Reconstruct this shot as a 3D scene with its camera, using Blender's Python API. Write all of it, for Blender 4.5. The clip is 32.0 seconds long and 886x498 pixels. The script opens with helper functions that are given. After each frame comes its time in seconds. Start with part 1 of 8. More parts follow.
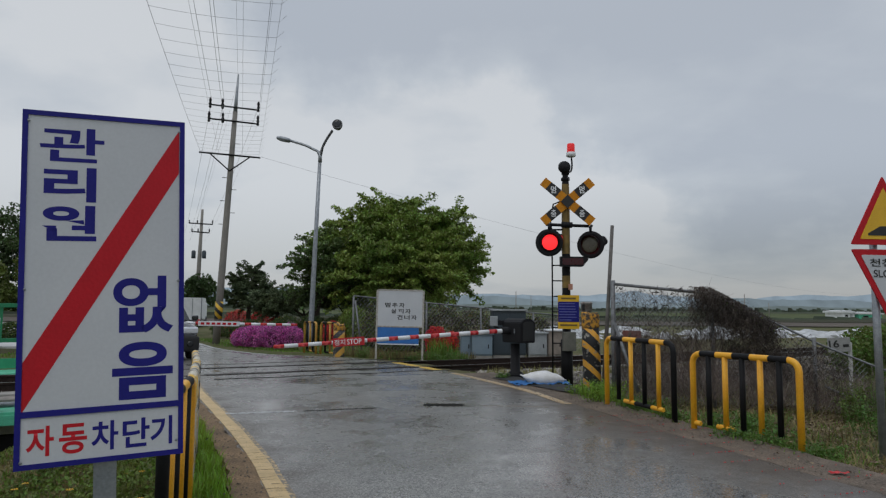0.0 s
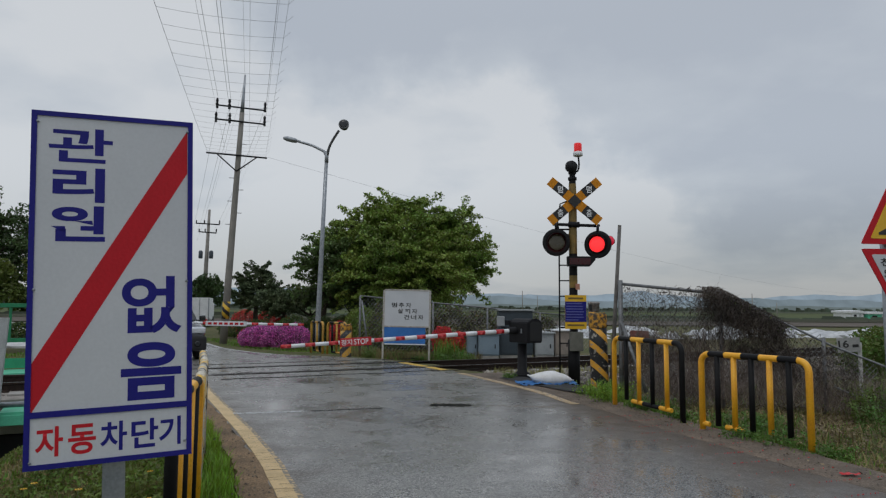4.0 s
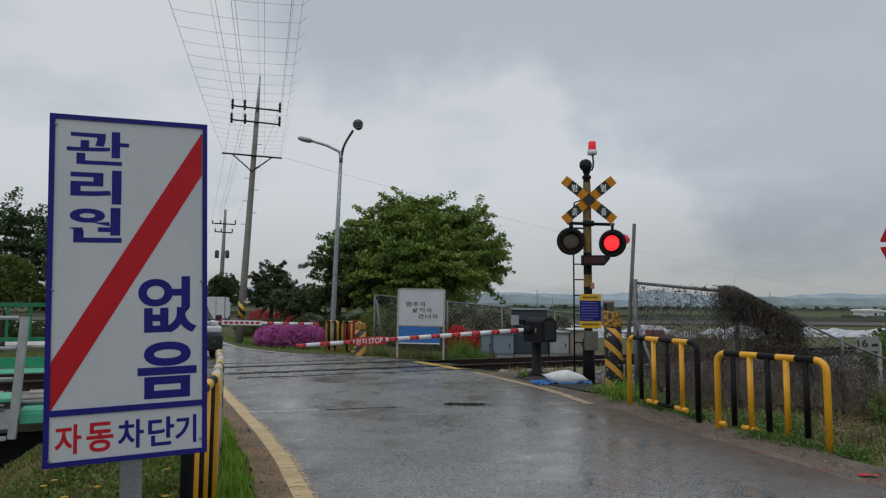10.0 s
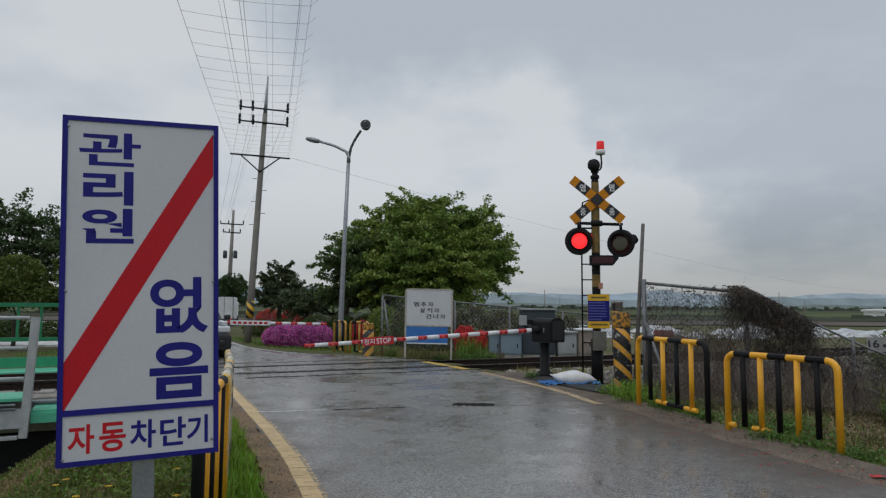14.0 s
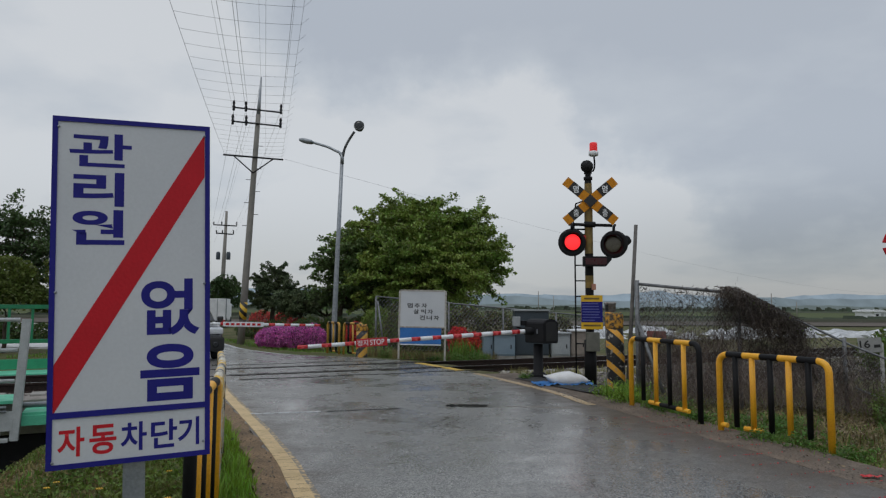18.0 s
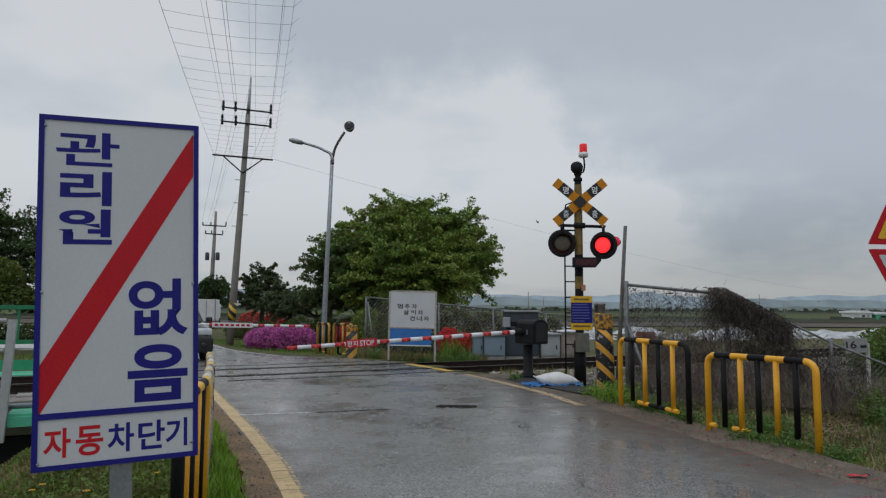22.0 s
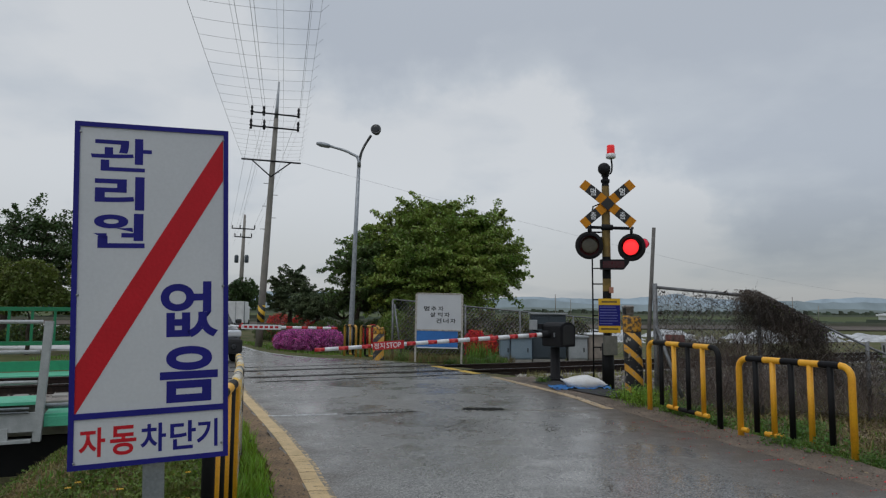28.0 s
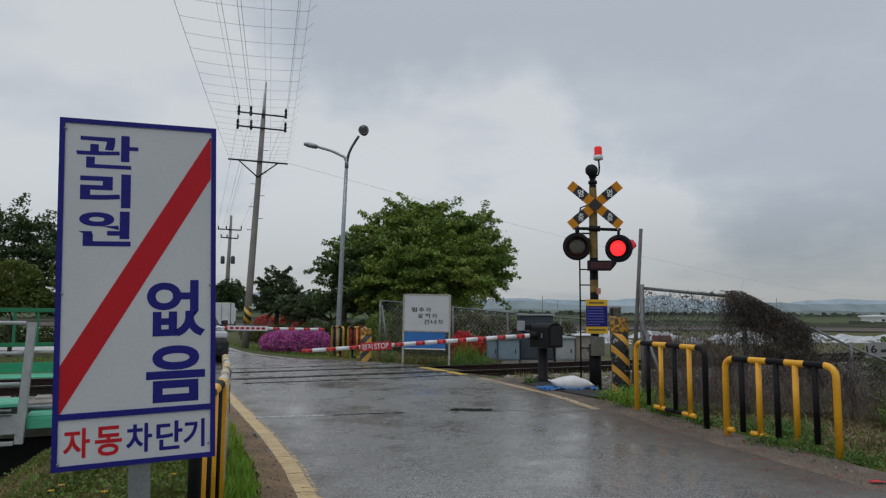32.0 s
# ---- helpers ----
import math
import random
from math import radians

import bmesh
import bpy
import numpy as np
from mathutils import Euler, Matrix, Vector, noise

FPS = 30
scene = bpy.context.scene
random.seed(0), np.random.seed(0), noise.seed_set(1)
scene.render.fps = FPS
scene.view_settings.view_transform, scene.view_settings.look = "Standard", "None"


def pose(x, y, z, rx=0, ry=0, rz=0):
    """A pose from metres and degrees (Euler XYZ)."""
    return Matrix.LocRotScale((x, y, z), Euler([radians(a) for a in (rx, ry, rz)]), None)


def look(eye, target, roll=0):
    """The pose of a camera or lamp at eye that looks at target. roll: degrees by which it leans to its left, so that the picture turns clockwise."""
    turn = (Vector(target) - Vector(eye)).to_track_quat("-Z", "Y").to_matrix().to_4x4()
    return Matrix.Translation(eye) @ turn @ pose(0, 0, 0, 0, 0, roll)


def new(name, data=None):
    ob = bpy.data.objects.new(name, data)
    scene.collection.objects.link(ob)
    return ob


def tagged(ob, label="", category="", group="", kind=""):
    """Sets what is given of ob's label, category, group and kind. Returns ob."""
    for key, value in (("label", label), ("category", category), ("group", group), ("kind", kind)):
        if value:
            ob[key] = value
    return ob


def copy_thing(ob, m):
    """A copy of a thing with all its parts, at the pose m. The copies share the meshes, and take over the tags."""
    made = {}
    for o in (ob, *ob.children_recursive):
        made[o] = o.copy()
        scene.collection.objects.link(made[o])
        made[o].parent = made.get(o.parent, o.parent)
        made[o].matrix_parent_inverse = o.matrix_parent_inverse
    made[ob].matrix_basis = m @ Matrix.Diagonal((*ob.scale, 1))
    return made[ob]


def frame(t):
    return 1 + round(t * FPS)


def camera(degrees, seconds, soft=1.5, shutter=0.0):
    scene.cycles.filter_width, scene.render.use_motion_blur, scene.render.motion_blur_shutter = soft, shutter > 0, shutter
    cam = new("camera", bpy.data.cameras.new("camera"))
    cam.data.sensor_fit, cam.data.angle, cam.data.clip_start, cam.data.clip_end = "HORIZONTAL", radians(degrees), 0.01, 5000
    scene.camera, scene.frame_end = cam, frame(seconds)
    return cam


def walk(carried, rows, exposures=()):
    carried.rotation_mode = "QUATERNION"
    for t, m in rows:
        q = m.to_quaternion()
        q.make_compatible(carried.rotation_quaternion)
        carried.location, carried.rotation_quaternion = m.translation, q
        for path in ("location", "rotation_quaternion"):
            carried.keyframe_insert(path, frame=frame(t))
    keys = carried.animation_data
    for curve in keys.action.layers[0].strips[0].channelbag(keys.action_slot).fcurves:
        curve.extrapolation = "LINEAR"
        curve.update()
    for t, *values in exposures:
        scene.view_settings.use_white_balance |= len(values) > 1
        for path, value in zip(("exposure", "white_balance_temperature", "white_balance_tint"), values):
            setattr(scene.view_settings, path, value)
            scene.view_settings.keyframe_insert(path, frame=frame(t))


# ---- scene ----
from mathutils import kdtree

cam = camera(67.20, 32.0, 1.25)
walk(cam, [
    (0.0, pose(0.0068, -0.0060, 1.3754, 95.044, -0.428, -1.835)),
    (0.5, pose(0.0109, 0.0022, 1.3739, 95.048, -0.462, -1.462)),
    (1.0, pose(0.0120, 0.0050, 1.3741, 95.063, -0.466, -1.203)),
    (1.5, pose(0.0169, -0.0026, 1.3795, 95.086, -0.423, -1.059)),
    (2.0, pose(0.0160, 0.0003, 1.3814, 95.089, -0.415, -1.182)),
    (2.5, pose(0.0143, 0.0020, 1.3775, 95.095, -0.426, -1.288)),
    (3.0, pose(0.0086, 0.0032, 1.3767, 95.067, -0.398, -1.387)),
    (3.5, pose(-0.0014, 0.0086, 1.3767, 95.043, -0.416, -1.450)),
    (5.5, pose(-0.0041, 0.0015, 1.3813, 95.009, -0.412, -0.271)),
    (6.0, pose(-0.0006, 0.0014, 1.3800, 95.014, -0.399, -0.184)),
    (6.5, pose(0.0077, -0.0006, 1.3777, 95.001, -0.391, -0.128)),
    (7.0, pose(0.0102, -0.0001, 1.3788, 94.995, -0.417, -0.157)),
    (7.5, pose(0.0110, -0.0057, 1.3834, 94.934, -0.406, -0.231)),
    (8.0, pose(0.0056, -0.0036, 1.3828, 94.931, -0.376, -0.299)),
    (8.5, pose(0.0008, -0.0044, 1.3803, 94.940, -0.407, -0.177)),
    (9.0, pose(-0.0001, 0.0001, 1.3800, 94.940, -0.398, -0.035)),
    (9.5, pose(0.0066, -0.0017, 1.3818, 94.933, -0.382, 0.064)),
    (10.0, pose(0.0080, -0.0038, 1.3806, 94.937, -0.370, -0.041)),
    (10.5, pose(0.0086, -0.0011, 1.3815, 94.936, -0.367, -0.173)),
    (11.0, pose(0.0065, -0.0008, 1.3823, 94.933, -0.355, -0.155)),
    (11.5, pose(-0.0013, 0.0011, 1.3780, 94.919, -0.337, -0.125)),
    (12.0, pose(-0.0184, -0.0054, 1.3836, 94.934, -0.391, -0.070)),
    (12.5, pose(-0.0289, -0.0024, 1.3809, 94.959, -0.341, 0.083)),
    (13.0, pose(-0.0207, -0.0021, 1.3817, 94.959, -0.335, 0.358)),
    (13.5, pose(-0.0096, 0.0017, 1.3801, 94.948, -0.367, 0.522)),
    (14.0, pose(-0.0067, -0.0029, 1.3827, 94.936, -0.379, 0.578)),
    (14.5, pose(-0.0070, -0.0083, 1.3828, 94.992, -0.355, 0.687)),
    (16.5, pose(0.0112, -0.0024, 1.3817, 94.988, -0.315, 0.435)),
    (17.0, pose(0.0096, -0.0003, 1.3799, 95.017, -0.339, 0.350)),
    (17.5, pose(0.0128, -0.0014, 1.3784, 95.051, -0.306, 0.333)),
    (18.0, pose(0.0009, -0.0029, 1.3832, 95.038, -0.300, 0.055)),
    (18.5, pose(-0.0084, -0.0003, 1.3826, 95.043, -0.308, -0.199)),
    (19.0, pose(-0.0067, 0.0007, 1.3821, 95.051, -0.301, -0.314)),
    (19.5, pose(-0.0059, 0.0017, 1.3836, 95.102, -0.316, -0.332)),
    (20.0, pose(0.0038, 0.0014, 1.3837, 95.089, -0.303, -0.240)),
    (20.5, pose(0.0073, 0.0001, 1.3843, 95.104, -0.316, -0.370)),
    (21.0, pose(0.0106, -0.0005, 1.3839, 95.132, -0.285, -0.526)),
    (21.5, pose(0.0067, 0.0005, 1.3810, 95.133, -0.299, -0.687)),
    (22.0, pose(0.0024, -0.0008, 1.3805, 95.119, -0.321, -0.787)),
    (22.5, pose(-0.0043, -0.0023, 1.3814, 95.118, -0.317, -0.858)),
    (23.0, pose(-0.0055, -0.0019, 1.3796, 95.147, -0.315, -0.758)),
    (23.5, pose(-0.0066, -0.0011, 1.3829, 95.155, -0.332, -0.553)),
    (24.0, pose(-0.0107, -0.0023, 1.3840, 95.147, -0.366, -0.244)),
    (24.5, pose(-0.0146, -0.0041, 1.3831, 95.148, -0.383, -0.066)),
    (25.0, pose(-0.0063, -0.0000, 1.3789, 95.148, -0.322, 0.170)),
    (25.5, pose(0.0038, -0.0028, 1.3768, 95.247, -0.348, 0.668)),
    (27.5, pose(0.0040, 0.0008, 1.3798, 95.294, -0.398, 1.594)),
    (28.0, pose(0.0022, -0.0051, 1.3827, 95.297, -0.401, 1.478)),
    (28.5, pose(-0.0046, -0.0064, 1.3812, 95.296, -0.413, 1.575)),
    (29.0, pose(0.0013, -0.0055, 1.3819, 95.333, -0.393, 1.815)),
    (29.5, pose(0.0073, -0.0038, 1.3786, 95.364, -0.384, 1.802)),
    (30.0, pose(0.0118, -0.0037, 1.3768, 95.379, -0.371, 1.704)),
    (30.5, pose(0.0045, -0.0005, 1.3736, 95.368, -0.410, 1.578)),
    (31.0, pose(-0.0023, 0.0004, 1.3748, 95.380, -0.399, 1.268)),
    (31.5, pose(-0.0044, 0.0030, 1.3747, 95.384, -0.380, 0.767)),
    (32.0, pose(-0.0083, 0.0055, 1.3719, 95.428, -0.391, 0.392)),
], ())

# ---------------------------------------------------------------- world and light
SKY_STRENGTH = 1.0
SUN_ELEV, SUN_TURN = 66.0, 205.0


def build_world():
    w = bpy.data.worlds.new("overcast_sky")
    scene.world = w
    w.use_nodes = True
    nt = w.node_tree
    nt.nodes.clear()
    N, L = nt.nodes.new, nt.links.new
    out = N("ShaderNodeOutputWorld")
    add = N("ShaderNodeAddShader")
    sky = N("ShaderNodeTexSky")
    sky.sky_type, sky.sun_disc = "NISHITA", False
    sky.sun_elevation, sky.sun_rotation = radians(SUN_ELEV), radians(SUN_TURN)
    b1 = N("ShaderNodeBackground")
    b1.inputs[1].default_value = 0.012
    L(sky.outputs[0], b1.inputs[0])
    tc = N("ShaderNodeTexCoord")
    sep = N("ShaderNodeSeparateXYZ")
    L(tc.outputs["Generated"], sep.inputs[0])
    # cloud sheet: the direction thrown on a flat layer, so that clouds flatten to the horizon
    zz = N("ShaderNodeMath"); zz.operation = "MAXIMUM"; zz.inputs[1].default_value = 0.0
    L(sep.outputs["Z"], zz.inputs[0])
    za = N("ShaderNodeMath"); za.operation = "ADD"; za.inputs[1].default_value = 0.22
    L(zz.outputs[0], za.inputs[0])
    dx = N("ShaderNodeMath"); dx.operation = "DIVIDE"; L(sep.outputs["X"], dx.inputs[0]); L(za.outputs[0], dx.inputs[1])
    dy = N("ShaderNodeMath"); dy.operation = "DIVIDE"; L(sep.outputs["Y"], dy.inputs[0]); L(za.outputs[0], dy.inputs[1])
    comb = N("ShaderNodeCombineXYZ"); L(dx.outputs[0], comb.inputs[0]); L(dy.outputs[0], comb.inputs[1])
    mp = N("ShaderNodeMapping"); mp.inputs["Location"].default_value = CLOUD_SHIFT
    L(comb.outputs[0], mp.inputs[0])
    n1 = N("ShaderNodeTexNoise"); n1.inputs["Scale"].default_value = 1.15; n1.inputs["Detail"].default_value = 6; n1.inputs["Roughness"].default_value = 0.52
    L(mp.outputs[0], n1.inputs["Vector"])
    n2 = N("ShaderNodeTexNoise"); n2.inputs["Scale"].default_value = 0.42; n2.inputs["Detail"].default_value = 3
    L(mp.outputs[0], n2.inputs["Vector"])
    mx = N("ShaderNodeMix"); mx.data_type = "FLOAT"; mx.inputs[0].default_value = 0.3
    L(n1.outputs["Fac"], mx.inputs[2]); L(n2.outputs["Fac"], mx.inputs[3])
    ramp = N("ShaderNodeValToRGB")
    e = ramp.color_ramp.elements
    e[0].position, e[0].color = 0.385, (0.40, 0.435, 0.485, 1)
    e[1].position, e[1].color = 0.605, (0.575, 0.595, 0.615, 1)
    m = ramp.color_ramp.elements.new(0.5); m.color = (0.47, 0.505, 0.545, 1)
    # a darker upper deck over a brighter lower bank, with a ragged edge
    az = N("ShaderNodeMath"); az.operation = "ARCTAN2"; L(sep.outputs["X"], az.inputs[0]); L(sep.outputs["Y"], az.inputs[1])
    am = N("ShaderNodeMapRange"); am.inputs["From Min"].default_value, am.inputs["From Max"].default_value = -0.65, 0.65
    L(az.outputs[0], am.inputs["Value"])
    br = N("ShaderNodeValToRGB"); br.color_ramp.interpolation = "B_SPLINE"
    be = br.color_ramp.elements
    be[0].position, be[0].color = 0.0, (0.52, 0.52, 0.52, 1)
    be[1].position, be[1].color = 1.0, (0.1, 0.1, 0.1, 1)
    for q, v in ((0.2, 0.47), (0.33, 0.32), (0.45, 0.31), (0.56, 0.35), (0.62, 0.31), (0.68, 0.19), (0.8, 0.14)):
        k = be.new(q); k.color = (v, v, v, 1)
    L(am.outputs[0], br.inputs[0])
    n3 = N("ShaderNodeTexNoise"); n3.inputs["Scale"].default_value = 5.5; n3.inputs["Detail"].default_value = 7; n3.inputs["Roughness"].default_value = 0.58
    L(tc.outputs["Generated"], n3.inputs["Vector"])
    dz = N("ShaderNodeMath"); dz.operation = "SUBTRACT"; L(sep.outputs["Z"], dz.inputs[0]); L(br.outputs[0], dz.inputs[1])
    dn = N("ShaderNodeMath"); dn.operation = "MULTIPLY_ADD"; dn.inputs[1].default_value = 0.26; L(n3.outputs["Fac"], dn.inputs[0]); L(dz.outputs[0], dn.inputs[2])
    ds = N("ShaderNodeMapRange"); ds.interpolation_type = "SMOOTHSTEP"
    ds.inputs["From Min"].default_value, ds.inputs["From Max"].default_value = 0.07, 0.19
    ds.inputs["To Min"].default_value, ds.inputs["To Max"].default_value = 0.12, -0.10
    L(dn.outputs[0], ds.inputs["Value"])
    sm = N("ShaderNodeMath"); sm.operation = "ADD"; L(mx.outputs[0], sm.inputs[0]); L(ds.outputs[0], sm.inputs[1])
    L(sm.outputs[0], ramp.inputs[0])
    # brighter towards the zenith, as under any overcast sky
    gr = N("ShaderNodeMapRange"); gr.interpolation_type = "SMOOTHSTEP"
    gr.inputs["From Min"].default_value, gr.inputs["From Max"].default_value = 0.38, 0.95
    gr.inputs["To Min"].default_value, gr.inputs["To Max"].default_value = 1.0, ZENITH
    L(sep.outputs["Z"], gr.inputs["Value"])
    hz = N("ShaderNodeMapRange"); hz.interpolation_type = "SMOOTHSTEP"
    hz.inputs["From Min"].default_value, hz.inputs["From Max"].default_value = 0.0, 0.2
    hz.inputs["To Min"].default_value, hz.inputs["To Max"].default_value = 0.73 * SKY_STRENGTH, SKY_STRENGTH
    L(sep.outputs["Z"], hz.inputs["Value"])
    mul = N("ShaderNodeMath"); mul.operation = "MULTIPLY"
    L(gr.outputs[0], mul.inputs[0]); L(hz.outputs[0], mul.inputs[1])
    va = N("ShaderNodeMapRange"); va.interpolation_type = "SMOOTHSTEP"
    va.inputs["From Min"].default_value, va.inputs["From Max"].default_value = 0.02, 0.5
    L(az.outputs[0], va.inputs["Value"])
    vz = N("ShaderNodeMapRange"); vz.interpolation_type = "SMOOTHSTEP"
    vz.inputs["From Min"].default_value, vz.inputs["From Max"].default_value = 0.06, 0.24
    vz.inputs["To Min"].default_value, vz.inputs["To Max"].default_value = 0.2, 0.0
    L(sep.outputs["Z"], vz.inputs["Value"])
    veil = N("ShaderNodeMath"); veil.operation = "MULTIPLY"; L(va.outputs[0], veil.inputs[0]); L(vz.outputs[0], veil.inputs[1])
    keep = N("ShaderNodeMath"); keep.operation = "SUBTRACT"; keep.inputs[0].default_value = 1.0; L(veil.outputs[0], keep.inputs[1])
    low = N("ShaderNodeMath"); low.operation = "MULTIPLY"; L(mul.outputs[0], low.inputs[0]); L(keep.outputs[0], low.inputs[1])
    b2 = N("ShaderNodeBackground")
    L(ramp.outputs[0], b2.inputs[0]); L(low.outputs[0], b2.inputs[1])
    L(b1.outputs[0], add.inputs[0]); L(b2.outputs[0], add.inputs[1]); L(add.outputs[0], out.inputs[0])


CLOUD_SHIFT = (0.6, 0.2, 0.0)
ZENITH = 1.7
build_world()
sun = new("sun", bpy.data.lights.new("sun", "SUN"))
sun.data.energy, sun.data.angle, sun.data.color = 0.42, radians(25), (1.0, 0.97, 0.92)
sun.matrix_world = look((-6, -4, 30), (0, 8, 0))


# ---------------------------------------------------------------- materials
def mat(name, c1, c2=None, rough=0.6, metal=0.0, scale=6.0, bump=0.15, bscale=70.0, spread=0.16, island=0.0, wet=0.0, emit=None, coat=0.0, grain=0.12, spec=0.5, thin=0.0):
    """Two colours mixed by a broad noise, a fine grain over it, bump from the grain."""
    m = bpy.data.materials.new(name)
    m.use_nodes = True
    nt = m.node_tree
    N, L = nt.nodes.new, nt.links.new
    p = nt.nodes["Principled BSDF"]
    c2 = c2 or tuple(min(1, c * 0.78) for c in c1)
    tc = N("ShaderNodeTexCoord")
    n1 = N("ShaderNodeTexNoise"); n1.inputs["Scale"].default_value = scale; n1.inputs["Detail"].default_value = 5
    L(tc.outputs["Object"], n1.inputs["Vector"])
    r = N("ShaderNodeValToRGB")
    r.color_ramp.elements[0].position, r.color_ramp.elements[1].position = 0.5 - spread, 0.5 + spread
    r.color_ramp.elements[0].color, r.color_ramp.elements[1].color = (*c1, 1), (*c2, 1)
    L(n1.outputs["Fac"], r.inputs[0])
    n2 = N("ShaderNodeTexNoise"); n2.inputs["Scale"].default_value = bscale; n2.inputs["Detail"].default_value = 3
    L(tc.outputs["Object"], n2.inputs["Vector"])
    hsv = N("ShaderNodeHueSaturation")
    L(r.outputs[0], hsv.inputs["Color"])
    mr = N("ShaderNodeMapRange")
    mr.inputs["From Min"].default_value, mr.inputs["From Max"].default_value = 0.3, 0.7
    mr.inputs["To Min"].default_value, mr.inputs["To Max"].default_value = 1 - grain, 1 + grain
    L(n2.outputs["Fac"], mr.inputs["Value"])
    val = mr.outputs[0]
    if island:
        g = N("ShaderNodeNewGeometry")
        oi = N("ShaderNodeObjectInfo")
        a = N("ShaderNodeMath"); a.operation = "ADD"
        L(g.outputs["Random Per Island"], a.inputs[0]); L(oi.outputs["Random"], a.inputs[1])
        fr = N("ShaderNodeMath"); fr.operation = "FRACT"; L(a.outputs[0], fr.inputs[0])
        ir = N("ShaderNodeMapRange")
        ir.inputs["To Min"].default_value, ir.inputs["To Max"].default_value = 1 - island, 1 + island
        L(fr.outputs[0], ir.inputs["Value"])
        q = N("ShaderNodeMath"); q.operation = "MULTIPLY"
        L(val, q.inputs[0]); L(ir.outputs[0], q.inputs[1])
        val = q.outputs[0]
        hu = N("ShaderNodeMapRange")
        hu.inputs["To Min"].default_value, hu.inputs["To Max"].default_value = 0.5 - island * 0.05, 0.5 + island * 0.05
        L(fr.outputs[0], hu.inputs["Value"]); L(hu.outputs[0], hsv.inputs["Hue"])
    L(val, hsv.inputs["Value"])
    L(hsv.outputs[0], p.inputs["Base Color"])
    rr = N("ShaderNodeMapRange")
    rr.inputs["To Min"].default_value, rr.inputs["To Max"].default_value = max(0.02, rough - 0.12), min(1, rough + 0.12)
    L(n1.outputs["Fac"], rr.inputs["Value"]); L(rr.outputs[0], p.inputs["Roughness"])
    p.inputs["Metallic"].default_value = metal
    p.inputs["Coat Weight"].default_value = coat
    p.inputs["Specular IOR Level"].default_value = spec
    if bump:
        b = N("ShaderNodeBump"); b.inputs["Strength"].default_value = bump; b.inputs["Distance"].default_value = 0.01
        L(n2.outputs["Fac"], b.inputs["Height"]); L(b.outputs[0], p.inputs["Normal"])
    if thin:
        # leaves and petals let light through
        tr = N("ShaderNodeBsdfTranslucent"); L(hsv.outputs[0], tr.inputs["Color"])
        ms = N("ShaderNodeMixShader"); ms.inputs[0].default_value = thin
        L(p.outputs[0], ms.inputs[1]); L(tr.outputs[0], ms.inputs[2])
        L(ms.outputs[0], nt.nodes["Material Output"].inputs["Surface"])
    if emit:
        p.inputs["Emission Color"].default_value = (*emit[0], 1)
        p.inputs["Emission Strength"].default_value = emit[1]
    return m


def stripes(name, c1, c2, ax, az, rough=0.5, wear=0.0, duty=0.5):
    """Slanting painted bands, worn through to grey in spots."""
    m = mat(name, c1, c1, rough)
    nt = m.node_tree
    N, L = nt.nodes.new, nt.links.new
    hsv = next(n for n in nt.nodes if n.type == "HUE_SAT")
    tc = next(n for n in nt.nodes if n.type == "TEX_COORD")
    sep = N("ShaderNodeSeparateXYZ"); L(tc.outputs["Object"], sep.inputs[0])
    a = N("ShaderNodeMath"); a.operation = "MULTIPLY"; a.inputs[1].default_value = ax; L(sep.outputs["X"], a.inputs[0])
    b = N("ShaderNodeMath"); b.operation = "MULTIPLY_ADD"; b.inputs[1].default_value = az; L(sep.outputs["Z"], b.inputs[0]); L(a.outputs[0], b.inputs[2])
    f = N("ShaderNodeMath"); f.operation = "FRACT"; L(b.outputs[0], f.inputs[0])
    gt = N("ShaderNodeMath"); gt.operation = "GREATER_THAN"; gt.inputs[1].default_value = duty; L(f.outputs[0], gt.inputs[0])
    mx = N("ShaderNodeMix"); mx.data_type = "RGBA"
    mx.inputs[6].default_value, mx.inputs[7].default_value = (*c1, 1), (*c2, 1)
    L(gt.outputs[0], mx.inputs[0])
    col = mx.outputs[2]
    if wear:
        n = N("ShaderNodeTexNoise"); n.inputs["Scale"].default_value = 14; n.inputs["Detail"].default_value = 6
        L(tc.outputs["Object"], n.inputs["Vector"])
        r = N("ShaderNodeValToRGB"); r.color_ramp.elements[0].position, r.color_ramp.elements[1].position = 0.62 - wear, 0.68 - wear
        L(n.outputs["Fac"], r.inputs[0])
        m2 = N("ShaderNodeMix"); m2.data_type = "RGBA"; m2.inputs[7].default_value = (0.25, 0.23, 0.2, 1)
        L(r.outputs[0], m2.inputs[0]); L(col, m2.inputs[6]); col = m2.outputs[2]
    L(col, hsv.inputs["Color"])
    return m


